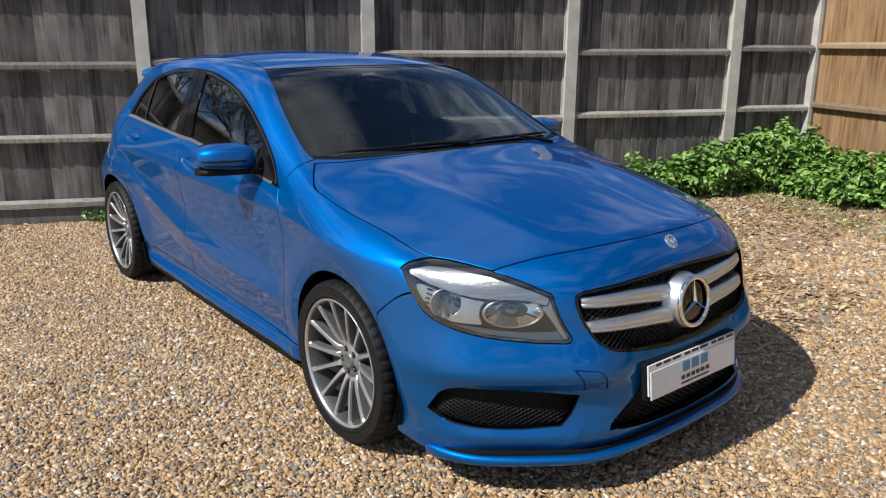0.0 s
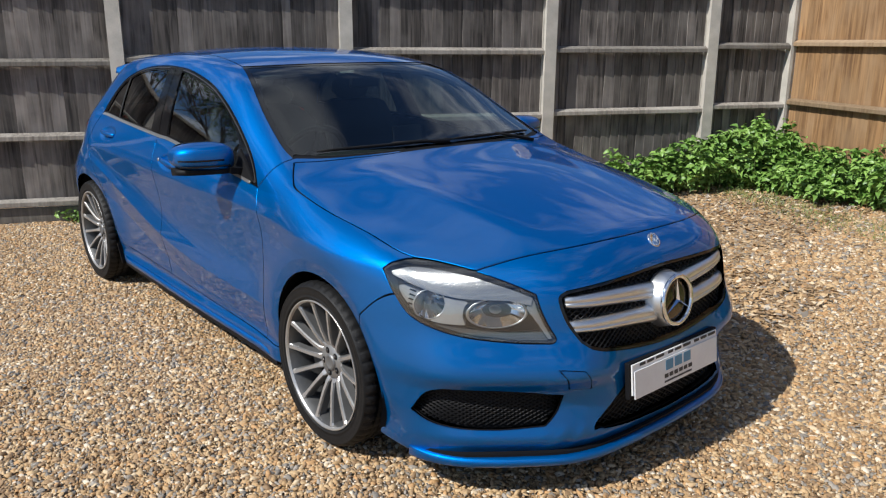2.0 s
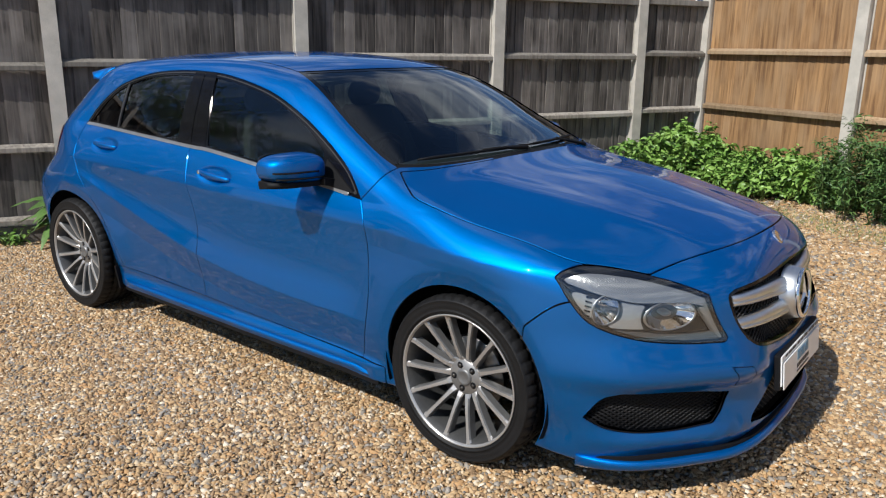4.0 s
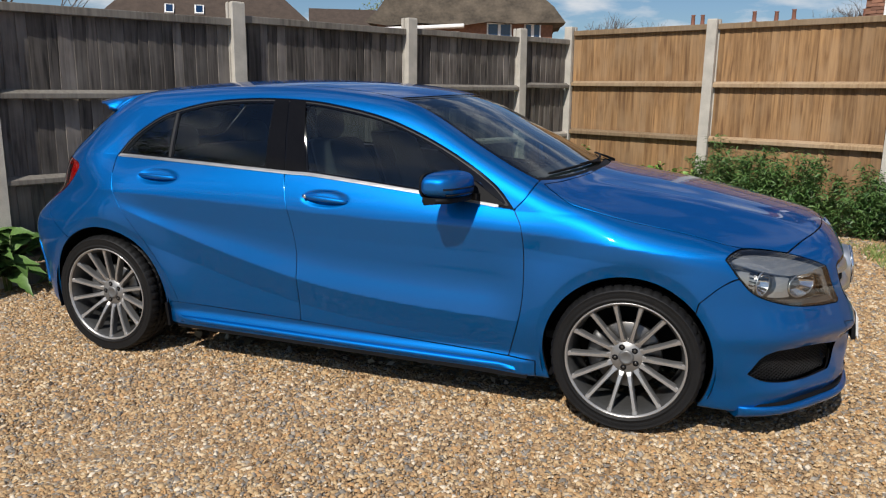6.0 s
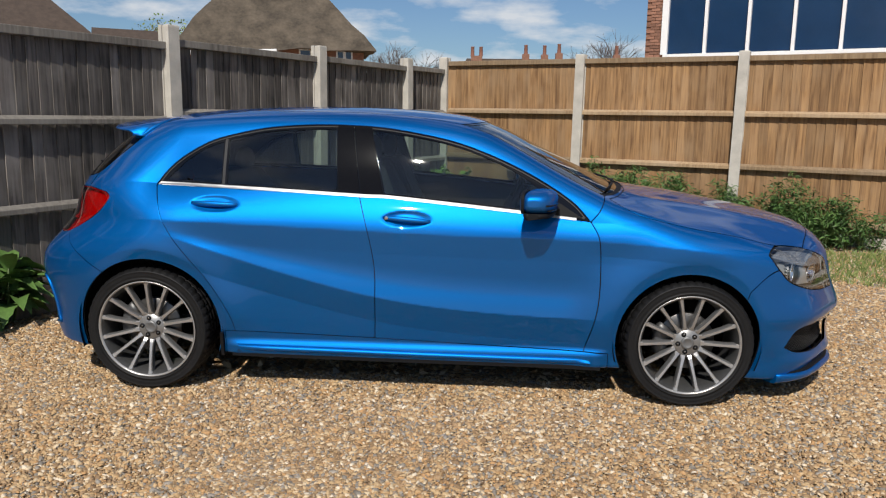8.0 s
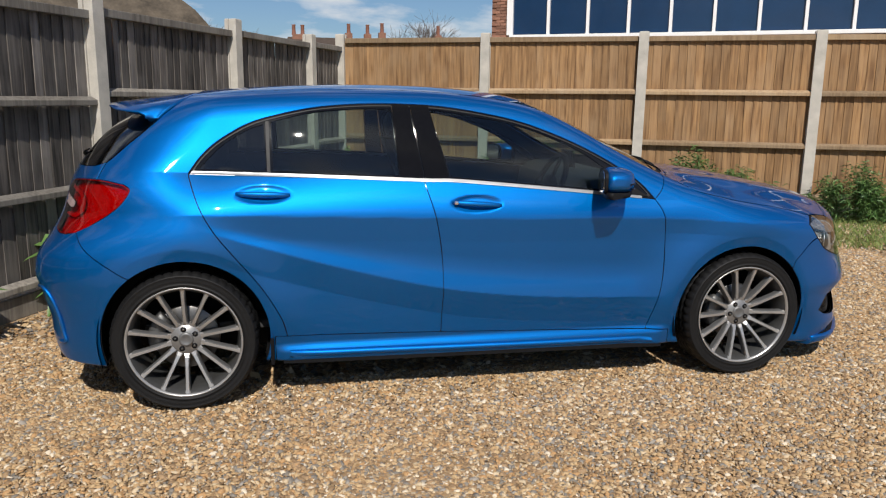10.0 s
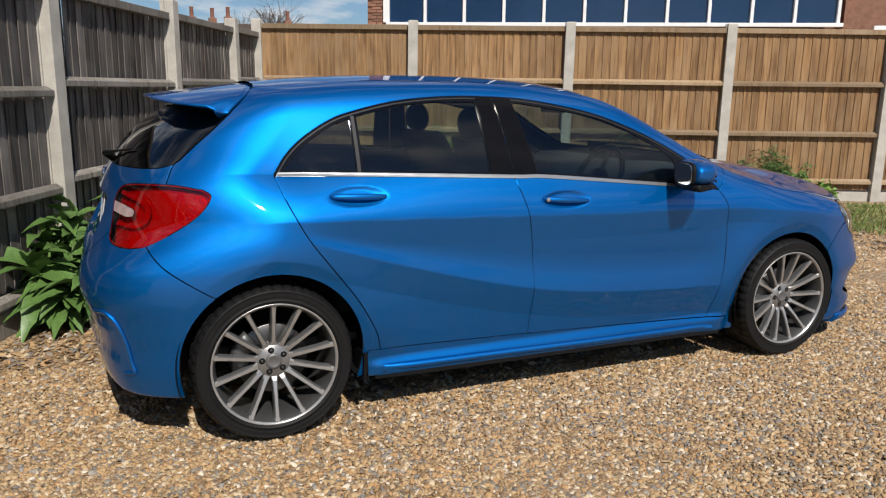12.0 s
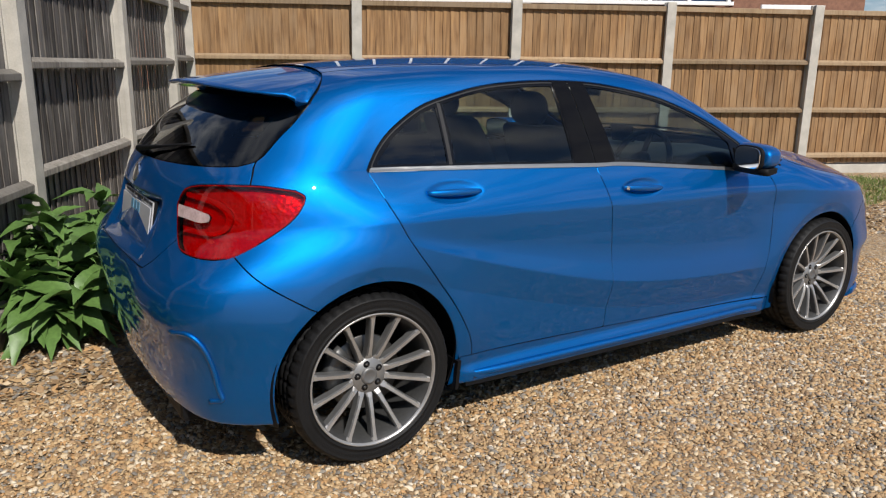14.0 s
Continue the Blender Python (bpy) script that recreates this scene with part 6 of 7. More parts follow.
def seat(x, y, width, rear=False):
    rows = []
    for t, dx, w in ((0.0, 0.0, 0.90), (0.12, -0.02, 1.0), (0.5, -0.11, 1.0), (0.8, -0.19, 0.92), (0.97, -0.235, 0.75), (1.0, -0.25, 0.55)):
        z = 0.52 + 0.62 * t * (0.86 if rear else 1.0)
        hw = width * w
        rows.append([(x + dx + 0.05, y - hw * 0.7, z), (x + dx + 0.02, y, z), (x + dx + 0.05, y + hw * 0.7, z), (x + dx + 0.07, y + hw, z), (x + dx - 0.02, y + hw, z), (x + dx - 0.07, y + hw * 0.7, z), (x + dx - 0.07, y - hw * 0.7, z), (x + dx - 0.02, y - hw, z), (x + dx + 0.07, y - hw, z)])
    back = part("seat", loft(rows), SEAT, car, "dark cloth seat")
    rows = [[(x + a, y - width * b, z + c) for b, c in ((-1, 0.0), (-0.9, 0.10), (0.9, 0.10), (1, 0.0))] for a, z in ((-0.05, 0.42), (0.25, 0.44), (0.48, 0.46), (0.52, 0.42))]
    part("cushion", loft(rows), SEAT, back)
    heads = ((0,),) if not rear else ((-0.36,), (0.36,))
    for (dy,) in heads:
        zc = 1.21 if not rear else 1.10
        xc = x - (0.255 if not rear else 0.235)
        rows = []
        for i in range(9):
            t = -1 + i / 4
            f = (1 - abs(t) ** 3) ** 0.5 if abs(t) < 1 else 0.25
            rows.append([(xc + 0.045 * max(f, 0.25) * math.cos(a), y + dy + 0.125 * t, zc + 0.080 * max(f, 0.3) * math.sin(a)) for a in [2 * math.pi * q / 14 for q in range(14)]])
        head = part("headrest", loft(rows), SEAT, back, "padded headrest")
        bm = bmesh.new()
        for q in (-0.05, 0.05):
            add_tube(bm, [(xc, y + dy + q, zc - 0.16), (xc, y + dy + q, zc - 0.03)], 0.006, 6)
        part("headrest_rod", bm, CHROME, head)


seat(-0.02, -0.36, 0.245)
seat(-0.02, 0.36, 0.245)
seat(-0.98, 0.0, 0.64, True)
part("interior_mirror", box((0.02, 0.20, 0.055), pose(0.40, 0.0, 1.275, 0, 10, 10), 0.012), BLACK, windscreen, "black interior mirror")
part("headlining", loft([[(x, y, float(top_z(np.array([x]), np.array([y]))[0]) - d) for y, d in ((-0.5, 0.03), (0.0, 0.03), (0.5, 0.03), (0.5, 0.045), (0.0, 0.045), (-0.5, 0.045))] for x in (0.30, 0.0, -0.5, -1.0, -1.5)]), TRIM_GREY, car, "dark headlining")


# ---- buildings beyond the fences ----
def prism_roof(length, depth, eave, ridge, hip, over):
    """A hipped or gabled roof: hip is how far the ridge stops short of each end."""
    a, b = length / 2 + over, depth / 2 + over
    bm = bmesh.new()
    v = [bm.verts.new(p) for p in ((-a, -b, eave), (a, -b, eave), (a, b, eave), (-a, b, eave), (-a + hip, 0, ridge), (a - hip, 0, ridge))]
    for f in ((0, 1, 5, 4), (1, 2, 5), (2, 3, 4, 5), (3, 0, 4), (3, 2, 1, 0)):
        bm.faces.new([v[k] for k in f])
    return bm


def house(at, turn, length, depth, eave, ridge, hip, over, roof_mat, label, thick=0.0):
    home = thing("house", label, "house", at, turn)
    part("wall", box((length, depth, eave), pose(0, 0, eave / 2)), BRICK, home, "red brick wall")
    bm = prism_roof(length, depth, eave - 0.05, ridge, hip, over)
    if thick:  # soft, swollen thatch
        bmesh.ops.subdivide_edges(bm, edges=bm.edges, cuts=7, use_grid_fill=True)
        for v in bm.verts:
            n = noise.noise(v.co * 1.3) * 0.16 + noise.noise(v.co * 5) * 0.05
            v.co.z += n + (0.22 * math.sin(min(1, max(0, (v.co.z - eave) / (ridge - eave))) * math.pi))
    part("roof", bm, roof_mat, home)
    return home


def house_window(home, x, z, w, h, face):
    win = part("window", box((w, 0.05, h), pose(x, face, z), 0.01), UPVC, home, "white casement window")
    for s in (-1, 1):
        part("pane", box((w / 2 - 0.09, 0.03, h - 0.14), pose(x + s * w / 4, face - 0.022, z)), BLUE_PANEL, win)


thatched = house((-6.75, 21.2, 0), 17.6, 5.3, 5.2, 3.3, 6.1, 2.6, 0.35, THATCH, "red brick cottage under a thick old thatched roof", 0.3)
house_window(thatched, 1.05, 2.85, 0.75, 0.95, -2.62)
house_window(thatched, 2.05, 2.85, 0.5, 0.95, -2.62)
part("porch_eave", box((2.6, 0.5, 0.10), pose(-1.3, -2.9, 3.12, 0, -3, 0), 0.02), UPVC, thatched, "white eave board")
house_window(thatched, -0.6, 2.8, 0.9, 0.5, -2.62)
brown = house((-14.9, 18.3, 0), 36, 6.6, 4.6, 2.9, 5.4, 2.4, 0.35, TILE, "house with a dark brown tiled roof")
for x in (-1.1, -0.22):
    sl = part("skylight", box((0.28, 0.06, 0.40), pose(x, -1.86, 3.66, -46, 0, 0), 0.01), UPVC, brown, "pale framed skylight")
    part("pane", box((0.20, 0.02, 0.31), pose(x, -1.885, 3.685, -46, 0, 0)), BLUE_PANEL, sl)
part("chimney", box((0.5, 0.45, 1.1), pose(1.40, 0.0, 5.35), 0.02), BRICK, brown, "brick chimney")
part("chimney", box((0.7, 0.6, 1.5), pose(-2.0, 0.2, 5.0), 0.02), BRICK, brown, "brick chimney")
house((-13.1, 24.6, 0), 30, 2.4, 2.2, 3.55, 4.40, 0.0, 0.15, TILE, "small outbuilding with a brown tiled gable roof")
terrace = house((4.6, 42.0, 0), -1, 11.0, 4.0, 3.2, 4.75, 0.3, 0.2, TILE, "low terrace with a dark slate roof and clay chimney pots")
for x, n, h in ((-4.8, 2, 0.25), (-1.9, 1, 0.5), (-0.8, 1, 0.45), (0.05, 1, 0.65), (3.4, 1, 0.5)):
    st = part("chimney", box((0.42 + 0.25 * (n - 1), 0.4, 0.55 + h), pose(x, 0, 4.5), 0.02), BRICK, terrace, "weathered brick stack")
    for k in range(n):
        part("chimney_pot", add_lathe(bmesh.new(), [(0.13, 0.0), (0.11, 0.1), (0.10, 0.5), (0.13, 0.55), (0.09, 0.55), (0.08, 0.0)], pose(x + 0.5 * (k - (n - 1) / 2), 0, 4.755 + h / 2), 14), TERRACOTTA, st, "terracotta pot")

# the building with the long window band
HALL_TURN = math.degrees(math.atan2(-5.5, 9.43))
hall = thing("hall", "brick hall with a long band of dark blue windows", "building", (4.77, 15.34, 0), HALL_TURN)
part("wall", box((11.6, 5.0, 2.86), pose(5.35, 2.55, 1.43)), BRICK, hall, "red brick wall")
part("wall", box((11.6, 4.6, 3.0), pose(5.35, 2.75, 4.36)), BRICK, hall)
part("roof", box((12.2, 5.6, 0.25), pose(5.35, 2.5, 6.0), 0.03), TILE, hall, "flat dark roof edge")
part("window_sill", box((11.0, 0.16, 0.09), pose(5.5, -0.03, 2.93), 0.01), UPVC, hall, "white sill")
part("window_head", box((11.0, 0.12, 0.12), pose(5.5, 0.0, 5.75), 0.01), UPVC, hall, "white frame head")
for k in range(12):
    part("mullion", box((0.075 if k else 0.16, 0.12, 2.74), pose(k * 0.99, 0.0, 4.34), 0.008), UPVC, hall, "white mullion")
for k in range(11):
    part("pane", box((0.91, 0.03, 2.70), pose(0.495 + k * 0.99, 0.04, 4.34)), BLUE_PANEL, hall)
part("spandrel", box((1.0, 0.10, 0.14), pose(5.45, -0.02, 2.82), 0.005), UPVC, hall, "white panel")
brick_mesh = None
for row in range(38):
    for col in range(2):
        w = 0.215
        x = -0.44 + col * 0.225 + (0.11 if row % 2 else 0)
        if brick_mesh is None:
            first_brick = part("brick", box((w, 0.03, 0.065), Matrix(), 0.004), BRICK_PIECE, hall)
            brick_mesh = first_brick.data
            ob = first_brick
        else:
            ob = new("brick", brick_mesh)
            ob.parent = hall
        ob.matrix_basis = pose(x + 0.06, 0.035, 2.95 + row * 0.075)
part("pier", box((0.52, 0.3, 2.9), pose(-0.24, 0.20, 4.36)), BRICK, hall, "brick pier")
part("window", box((1.6, 0.08, 0.5), pose(12.4, -0.3, 2.65), 0.01), UPVC, hall, "low white window")
part("annexe", box((3.4, 4.0, 4.6), pose(12.8, 2.2, 2.3)), BRICK, hall, "lower brick wing")


# ---- trees and plants ----
def branch(bm, p, d, length, r, depth):
    q = p + d * length
    add_tube(bm, [tuple(p), tuple(p + d * length * 0.5 + Vector((random.uniform(-1, 1), random.uniform(-1, 1), 0)) * length * 0.05), tuple(q)], [r, r * 0.8, r * 0.6], 5)
    if depth:
        for _ in range(3 if depth > 1 else 4):
            t = (d + Vector((random.gauss(0, 0.5), random.gauss(0, 0.5), random.gauss(0.15, 0.3)))).normalized()
            branch(bm, p + d * length * random.uniform(0.5, 1), t, length * random.uniform(0.55, 0.8), r * 0.55, depth - 1)


def bare_tree(at, height, spread, label, leafy=None):
    tree = thing("tree", label, "tree", at)
    bm = bmesh.new()
    branch(bm, Vector((0, 0, 0)), Vector((0, 0, 1)), height * 0.42, 0.12, 0)
    for _ in range(int(5 * spread)):
        d = Vector((random.gauss(0, 0.55), random.gauss(0, 0.55), 1)).normalized()
        branch(bm, Vector((0, 0, height * random.uniform(0.25, 0.42))), d, height * 0.30, 0.06, 3)
    part("trunk", bm, BARK, tree)
    if leafy:
        v, f = [], []
        for _ in range(2600):
            c = Vector((random.gauss(0, 1), random.gauss(0, 1), random.gauss(0, 0.8)))
            if c.length > 2.2:
                continue
            c = Vector((c.x * height * 0.16, c.y * height * 0.16, height * 0.72 + c.z * height * 0.14))
            s = random.uniform(0.05, 0.12)
            a = Vector((random.gauss(0, 1), random.gauss(0, 1), random.gauss(0, 1))).normalized() * s
            b = a.orthogonal().normalized() * s * 0.6
            n0 = len(v)
            v += [c - a, c + b, c + a, c - b]
            f.append((n0, n0 + 1, n0 + 2, n0 + 3))
        mesh_object("crown", v, f, leafy, tree)
    return tree


bare_tree((8.9, 52, 0), 7.4, 2.8, "bare reddish tree above the roofs")
bare_tree((-7.0, 55, 0), 6.5, 2.8, "distant bare tree above the fence")
bare_tree((-4.4, 56, 0), 6.2, 2.4, "distant pale tree above the fence")
bare_tree((-20.5, 46, 0), 7.6, 1.2, "distant tree in fresh leaf", GRASS)
bare_tree((-24.5, 19.5, 0), 7.5, 1.4, "bare tree beside the brown roof")
for tx, ty, th in ((-13.5, -8.0, 9.0), (-17.0, -5.0, 10.5), (-11.5, -13.0, 9.5), (-20.0, -11.0, 11.0)):
    bare_tree((tx, ty, 0), th, 1.2, "leafy green tree behind the yard", LEAF)


def leaf_shape(length, width, fold, droop, rows=5):
    """A pointed leaf with a mid rib fold and a downward curl, along +x."""
    v, f = [], []
    for i in range(rows + 1):
        t = i / rows
        w = width * math.sin(math.pi * (0.06 + 0.94 * t) ** 0.8) * (1 - 0.15 * t)
        x, z = length * t, length * (0.35 * t - droop * t * t)
        v += [(x, -w, z + fold * w), (x, 0, z), (x, w, z + fold * w)]
    for i in range(rows):
        for k in (0, 1):
            a = 3 * i + k
            f.append((a, a + 3, a + 4, a + 1))
    return v, f


BIG_LEAVES = []
for q in range(5):
    lv, lf = leaf_shape(random.uniform(0.26, 0.40), random.uniform(0.058, 0.084), random.uniform(0.2, 0.5), random.uniform(0.5, 1.0), 11)
    me = bpy.data.meshes.new("leaf")
    me.from_pydata([(x, y * (1 + 0.22 * noise.noise(Vector((x * 32, 3.0 if y > 0 else 7.0, q)))), z + 0.016 * noise.noise(Vector((x * 28, y * 30, q + 5)))) for x, y, z in lv], [], lf)
    me.materials.append(LEAF)
    for p in me.polygons:
        p.use_smooth = True
    BIG_LEAVES.append(me)


def broad_plant(x, y, height, spread, count):
    plant = thing("leafy_plant", "clump of broad glossy green leaves by the fence", "plant", (x, y, rise(x, y)), 0, "broad-leaved plants")
    bm = bmesh.new()
    heads = []
    for _ in range(max(4, count // 11)):
        d = Vector((random.gauss(0, 0.45) * spread, random.gauss(0, 0.45) * spread, 0))
        top = Vector((d.x * 1.6, d.y * 1.6, height * random.uniform(0.45, 1.0)))
        add_tube(bm, [(d.x * 0.4, d.y * 0.4, -0.02), tuple(top * 0.5 + d * 0.2), tuple(top)], [0.009, 0.008, 0.005], 5)
        heads.append(top)
    part("stem", bm, STEM, plant)
    for k in range(int(count * 1.35)):
        h = random.choice(heads)
        t = random.uniform(0.25, 1.0)
        ob = new("leaf", random.choice(BIG_LEAVES))
        ob.parent = plant
        s = random.uniform(0.65, 1.1) * (1.15 - 0.35 * t)
        ob.matrix_basis = Matrix.Translation((h.x * t, h.y * t, max(0.04, h.z * t))) @ Euler((random.gauss(0, 0.3), random.uniform(-0.5, 0.25) - 0.35 * t, random.uniform(0, 6.28))).to_matrix().to_4x4() @ Matrix.Scale(s, 4)


for x, y, h, s, n in ((-2.88, -0.20, 0.40, 0.06, 36), (-2.80, 0.20, 0.46, 0.12, 50), (-2.22, 1.10, 0.50, 0.15, 80), (-2.16, 1.36, 0.55, 0.16, 80), (-1.98, 1.24, 0.48, 0.17, 80), (-1.90, 1.66, 0.58, 0.17, 64), (-2.08, 1.55, 0.62, 0.12, 50), (-1.76, 2.05, 0.62, 0.13, 40)):
    broad_plant(x, y, h, s, n)


def bush(x, y, rx, ry, height, leaves, size, material, label, turn=0.0, fine=False):
    """Stems and many small leaves under an uneven, open outline."""
    plant = thing("bush", label, "bush", (x, y, rise(x, y)), turn, "weeds along the fence")
    bm = bmesh.new()
    tips = []
    for _ in range(int(26 + 30 * rx * ry)):
        a, r = random.uniform(0, 6.28), math.sqrt(random.random())
        p = Vector((rx * r * math.cos(a), ry * r * math.sin(a), 0))
        h = height * (1 - 0.45 * r * r) * random.uniform(0.55, 1.12)
        tip = p + Vector((random.gauss(0, 0.08), random.gauss(0, 0.08), h))
        tips.append((p, tip))
        add_tube(bm, [tuple(p - Vector((0, 0, 0.02))), tuple((p + tip) / 2 + Vector((random.gauss(0, 0.02), random.gauss(0, 0.02), 0))), tuple(tip)], [0.005, 0.004, 0.002], 4)
    part("stem", bm, STEM, plant)
    v, f = [], []
    base_v, base_f = leaf_shape(1.0, 0.12 if fine else 0.30, 0.4, 0.7, 2 if fine else 3)
    base_v = np.array(base_v)
    for _ in range(leaves):
        p, tip = random.choice(tips)
        t = random.random() ** 0.6
        c = p + (tip - p) * t + Vector((random.gauss(0, 0.035), random.gauss(0, 0.035), random.gauss(0, 0.02)))
        s = size * random.uniform(0.6, 1.3)
        e = Euler((random.gauss(0, 0.5), random.uniform(-0.7, 0.5), random.uniform(0, 6.28))).to_matrix()
        q = base_v @ np.array(e).T * s + np.array(c)
        n0 = len(v)
        v += [tuple(k) for k in q]
        f += [tuple(n0 + k for k in face) for face in base_f]
    mesh_object("foliage", v, f, material, plant, smooth=True)
    return plant


PALE_DEG = math.degrees(math.atan2(PALE_WAY.y, PALE_WAY.x))
for d, off, rx, ry, h, n in ((-0.15, 0.46, 0.55, 0.34, 0.58, 2600), (0.45, 0.36, 0.55, 0.30, 0.52, 2600), (1.15, 0.28, 0.60, 0.24, 0.46, 2600), (1.75, 0.26, 0.45, 0.22, 0.42, 1800), (0.2, 0.62, 0.6, 0.20, 0.28, 1800), (0.95, 0.52, 0.6, 0.18, 0.24, 1500)):
    p = CORNER + PALE_WAY * d + Vector((-0.416, -0.909, 0)) * off
    bush(p.x, p.y, rx, ry, h, n, 0.075, WEED, "bright green nettle-like weeds against the fence", PALE_DEG)
for d, off, rx, ry, h, n in ((0.55, 0.40, 0.45, 0.32, 0.66, 2200), (1.15, 0.36, 0.50, 0.28, 0.56, 2000), (1.85, 0.32, 0.45, 0.23, 0.40, 1400)):
    p = CORNER + DARK_WAY * d + Vector((0.883, -0.470, 0)) * off
    bush(p.x, p.y, rx, ry, h, n, 0.08, WEED, "bright green nettle-like weeds in the fence corner", PALE_DEG + 90)
for d, off, rx, ry, h, n in ((2.36, 0.40, 0.40, 0.32, 0.90, 3800), (2.90, 0.36, 0.45, 0.30, 0.78, 3600), (3.45, 0.36, 0.45, 0.27, 0.66, 3000), (4.15, 0.34, 0.55, 0.28, 0.74, 3400), (4.75, 0.32, 0.40, 0.25, 0.55, 2200), (5.95, 0.34, 0.36, 0.28, 0.66, 2600)):
    p = CORNER + PALE_WAY * d + Vector((-0.416, -0.909, 0)) * off
    bush(p.x, p.y, rx, ry, h, int(n * 1.35), 0.068, FERN, "dark feathery green bush by the golden fence", PALE_DEG, True)
p = CORNER + PALE_WAY * 6.45 + Vector((-0.416, -0.909, 0)) * 0.25
bush(p.x, p.y, 0.30, 0.2, 0.30, 900, 0.07, WEED, "low weeds at the fence foot", PALE_DEG)
bush(-3.14, -0.5, 0.10, 0.08, 0.10, 120, 0.05, WEED, "tiny weed at the fence foot", 0)


def grass_patch():
    v, f = [], []
    for _ in range(9500):
        a, r = random.uniform(0, 6.28), math.sqrt(random.random())
        d = 6.0 + 2.2 * r * math.cos(a)
        off = 1.15 + 0.85 * r * math.sin(a) + 0.15 * math.sin(3 * d)
        p = CORNER + PALE_WAY * d + Vector((-0.416, -0.909, 0)) * off
        h, w, t = random.uniform(0.03, 0.085), 0.0035, random.uniform(0, 6.28)
        l = Vector((random.gauss(0, 0.4), random.gauss(0, 0.4), 0)) * h
        s = Vector((math.cos(t), math.sin(t), 0)) * w
        n0 = len(v)
        b = Vector((p.x, p.y, rise(p.x, p.y) - 0.012))
        v += [b - s, b + s, b + l * 0.4 + s * 0.7 + Vector((0, 0, h * 0.6)), b + l + Vector((0, 0, h))]
        f += [(n0, n0 + 1, n0 + 2), (n0, n0 + 2, n0 + 3)]
    for _ in range(5000):
        d, off = random.uniform(-0.2, 5.5), abs(random.gauss(0.95, 0.16))
        p = CORNER + PALE_WAY * d + Vector((-0.416, -0.909, 0)) * off
        h, w, t = random.uniform(0.02, 0.06), 0.003, random.uniform(0, 6.28)
        l = Vector((random.gauss(0, 0.5), random.gauss(0, 0.5), 0)) * h
        s = Vector((math.cos(t), math.sin(t), 0)) * w
        n0 = len(v)
        b = Vector((p.x, p.y, rise(p.x, p.y) - 0.012))
        v += [b - s, b + s, b + l + Vector((0, 0, h))]
        f.append((n0, n0 + 1, n0 + 2))
    tagged(mesh_object("grass", v, f, GRASS), "short bright grass at the edge of the gravel", "grass", kind="stuff")


grass_patch()


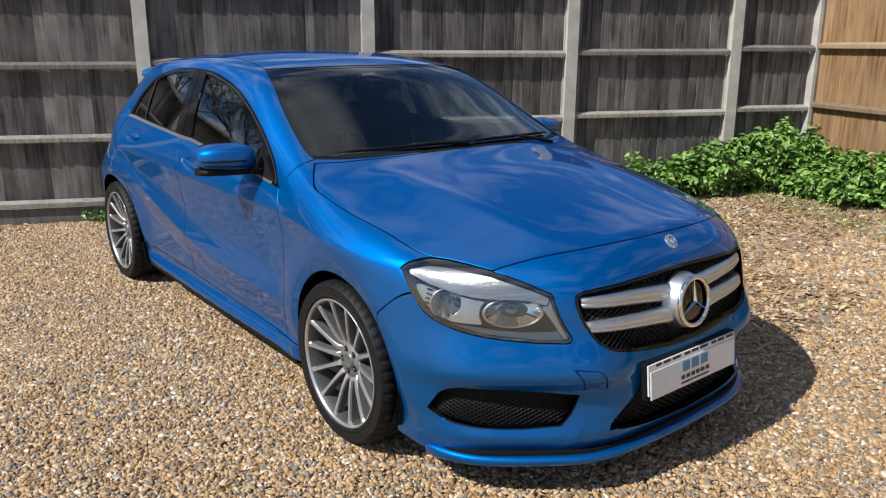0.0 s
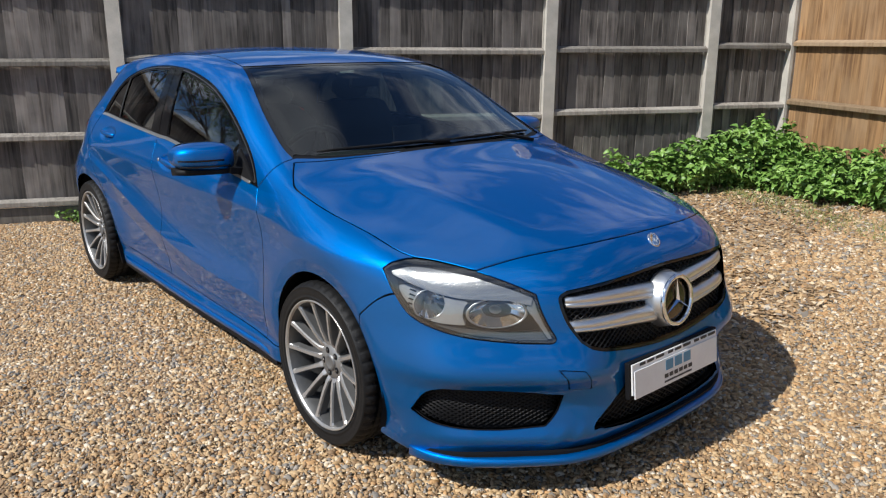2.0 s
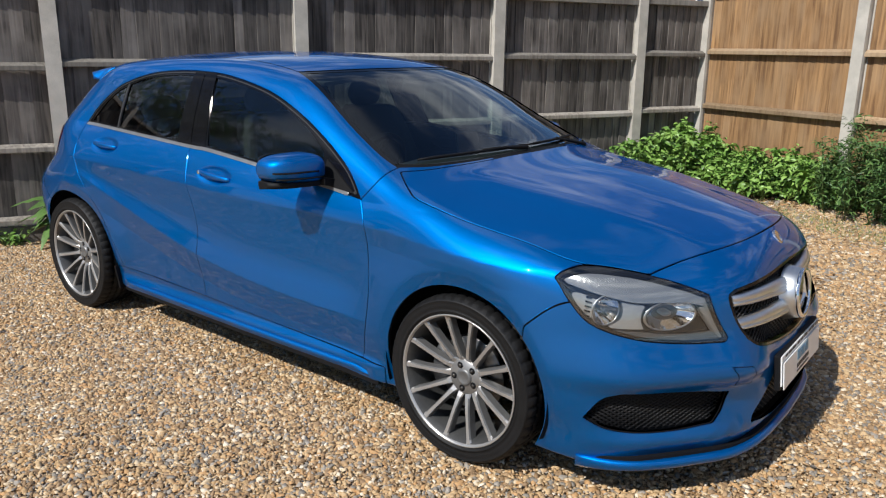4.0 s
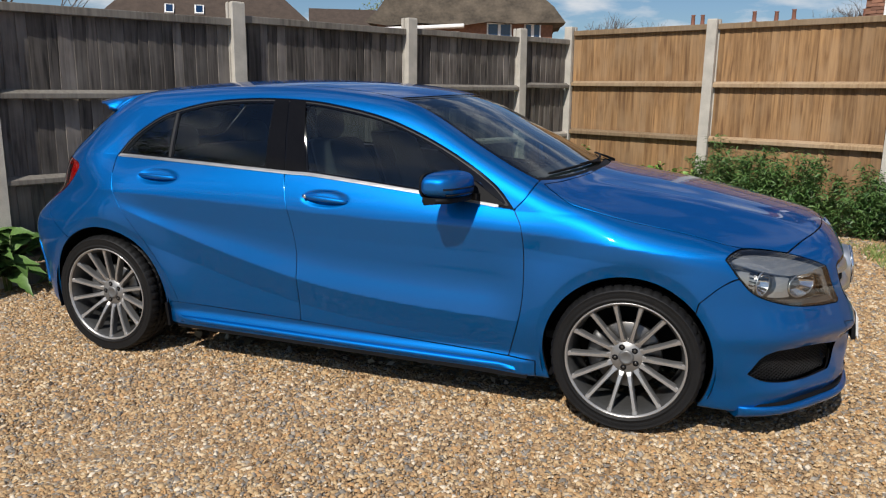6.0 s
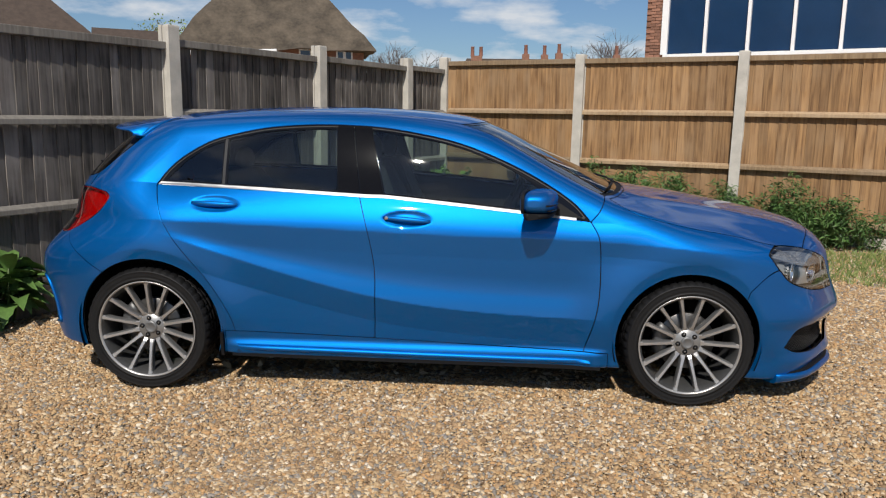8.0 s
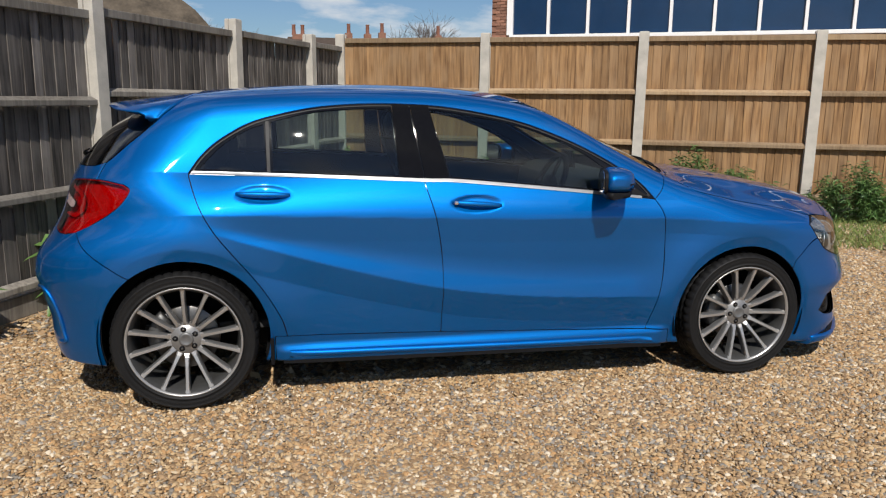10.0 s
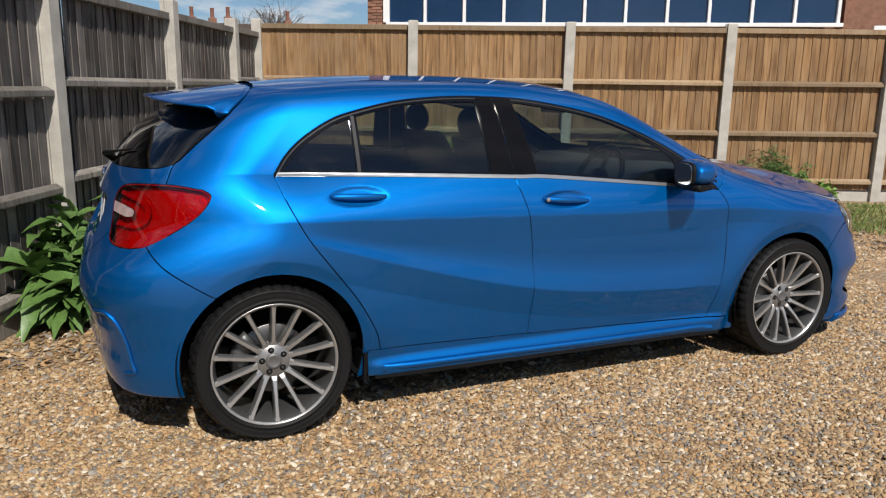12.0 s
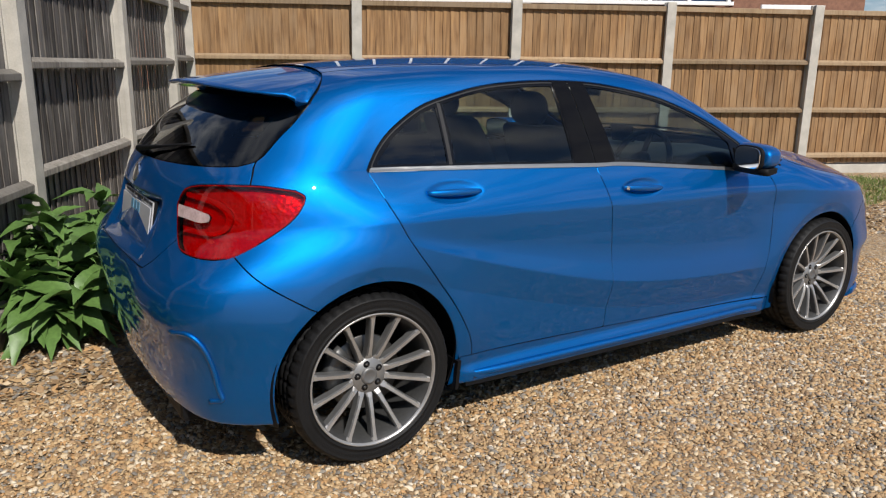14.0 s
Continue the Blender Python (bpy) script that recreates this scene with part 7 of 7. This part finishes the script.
# ---- loose gravel ----
def pebbles(name, pitch, x0, x1, y0, y1, size, sides, seed, clear=None):
    """Flat, angular flints packed side by side, each its own lump, lying in and on the bed."""
    rng = np.random.default_rng(seed)
    gx, gy = np.meshgrid(np.arange(x0, x1, pitch), np.arange(y0, y1, pitch * 0.9))
    gx[1::2] += pitch / 2
    px = gx.ravel() + rng.uniform(-0.42, 0.42, gx.size) * pitch
    py = gy.ravel() + rng.uniform(-0.42, 0.42, gx.size) * pitch
    # keep to the yard side of both fences
    dark = (px - CORNER.x) * 0.9005 + (py - CORNER.y) * -0.4351
    pale = (px - CORNER.x) * -0.416 + (py - CORNER.y) * -0.909
    keep = (dark > 0.06) & (pale > 0.06)
    if clear:
        keep &= ~((px > clear[0]) & (px < clear[1]) & (py > clear[2]) & (py < clear[3]))
    px, py = px[keep], py[keep]
    n = len(px)
    turn = 2 * np.pi * np.arange(sides) / sides
    ring = np.stack([np.cos(turn), np.sin(turn)], 1)
    if sides > 4:
        base = np.concatenate([np.column_stack([ring, np.full(sides, -0.9)]), np.column_stack([ring * 0.70, np.full(sides, 0.85)])])
        tris = [(k, (k + 1) % sides, sides + (k + 1) % sides) for k in range(sides)] + [(k, sides + (k + 1) % sides, sides + k) for k in range(sides)]
        tris += [(sides, sides + k, sides + k + 1) for k in range(1, sides - 1)]
    else:
        base = np.concatenate([np.column_stack([ring, np.full(sides, -0.6)]), [(0, 0, 0.75)]])
        tris = [(k, (k + 1) % sides, sides) for k in range(sides)]
    tris = np.array(tris)
    k = len(base)
    if sides == 4:
        base[:, 2] *= 0.28
    a = size * (0.5 + 1.15 * rng.random(n) ** 1.8)
    shape = np.stack([a * rng.uniform(1.0, 1.75, n), a * rng.uniform(0.55, 0.95, n), a * rng.uniform(0.28, 0.55, n)], 1)
    v = base[None] * shape[:, None, :] * rng.uniform(0.66, 1.28, (n, k, 3))
    yaw, tip, lean = rng.uniform(0, 6.283, n), rng.normal(0, 0.30, n), rng.normal(0, 0.30, n)
    c, s = np.cos(tip)[:, None], np.sin(tip)[:, None]
    v = np.stack([v[..., 0], v[..., 1] * c - v[..., 2] * s, v[..., 1] * s + v[..., 2] * c], -1)
    c, s = np.cos(lean)[:, None], np.sin(lean)[:, None]
    v = np.stack([v[..., 0] * c + v[..., 2] * s, v[..., 1], -v[..., 0] * s + v[..., 2] * c], -1)
    c, s = np.cos(yaw)[:, None], np.sin(yaw)[:, None]
    v = np.stack([v[..., 0] * c - v[..., 1] * s, v[..., 0] * s + v[..., 1] * c, v[..., 2]], -1)
    v[..., 0] += px[:, None]
    v[..., 1] += py[:, None]
    climb = np.clip(((px + 0.195) * -0.416 + (py - 5.71) * -0.909 - 0.3) / 3.9, 0, 1)
    bed = 0.10 * (1 - climb * climb * (3 - 2 * climb)) + 0.005 * np.sin(px * 2.1 + 0.7 * py) * np.sin(py * 2.7 - 0.4 * px)
    v[..., 2] += (bed + rng.uniform(-0.005, 0.002, n) - 0.003)[:, None]
    faces = (tris[None] + (np.arange(n) * k)[:, None, None]).reshape(-1)
    m = len(faces) // 3
    me = bpy.data.meshes.new(name)
    me.vertices.add(n * k)
    me.vertices.foreach_set("co", v.reshape(-1))
    me.loops.add(3 * m)
    me.loops.foreach_set("vertex_index", faces.astype(np.int32))
    me.polygons.add(m)
    me.polygons.foreach_set("loop_start", np.arange(0, 3 * m, 3, dtype=np.int32))
    me.polygons.foreach_set("loop_total", np.full(m, 3, dtype=np.int32))
    me.materials.append(STONE)
    me.update(calc_edges=True)
    return tagged(new(name, me), "loose angular flint gravel, buff, rust and grey", "gravel", kind="stuff")


UNDER_CAR = (-1.7, 1.95, -0.55, 0.9)
pebbles("gravel", 0.0135, -3.3, 3.3, -2.25, 0.3, 0.0088, 5, 3, UNDER_CAR)
pebbles("gravel", 0.0145, 1.95, 4.2, 0.3, 2.4, 0.0095, 5, 4)
pebbles("gravel", 0.025, -1.7, 1.95, -0.55, 0.3, 0.017, 4, 7)
pebbles("gravel", 0.022, -4.0, 1.95, 0.3, 5.6, 0.0145, 4, 5)
pebbles("gravel", 0.020, 1.2, 6.0, 2.4, 5.0, 0.0132, 5, 6)
pebbles("gravel", 0.024, 4.2, 6.6, -0.6, 2.4, 0.0155, 4, 8)
pebbles("gravel", 0.022, -4.6, -3.3, -3.0, 0.3, 0.014, 4, 9)
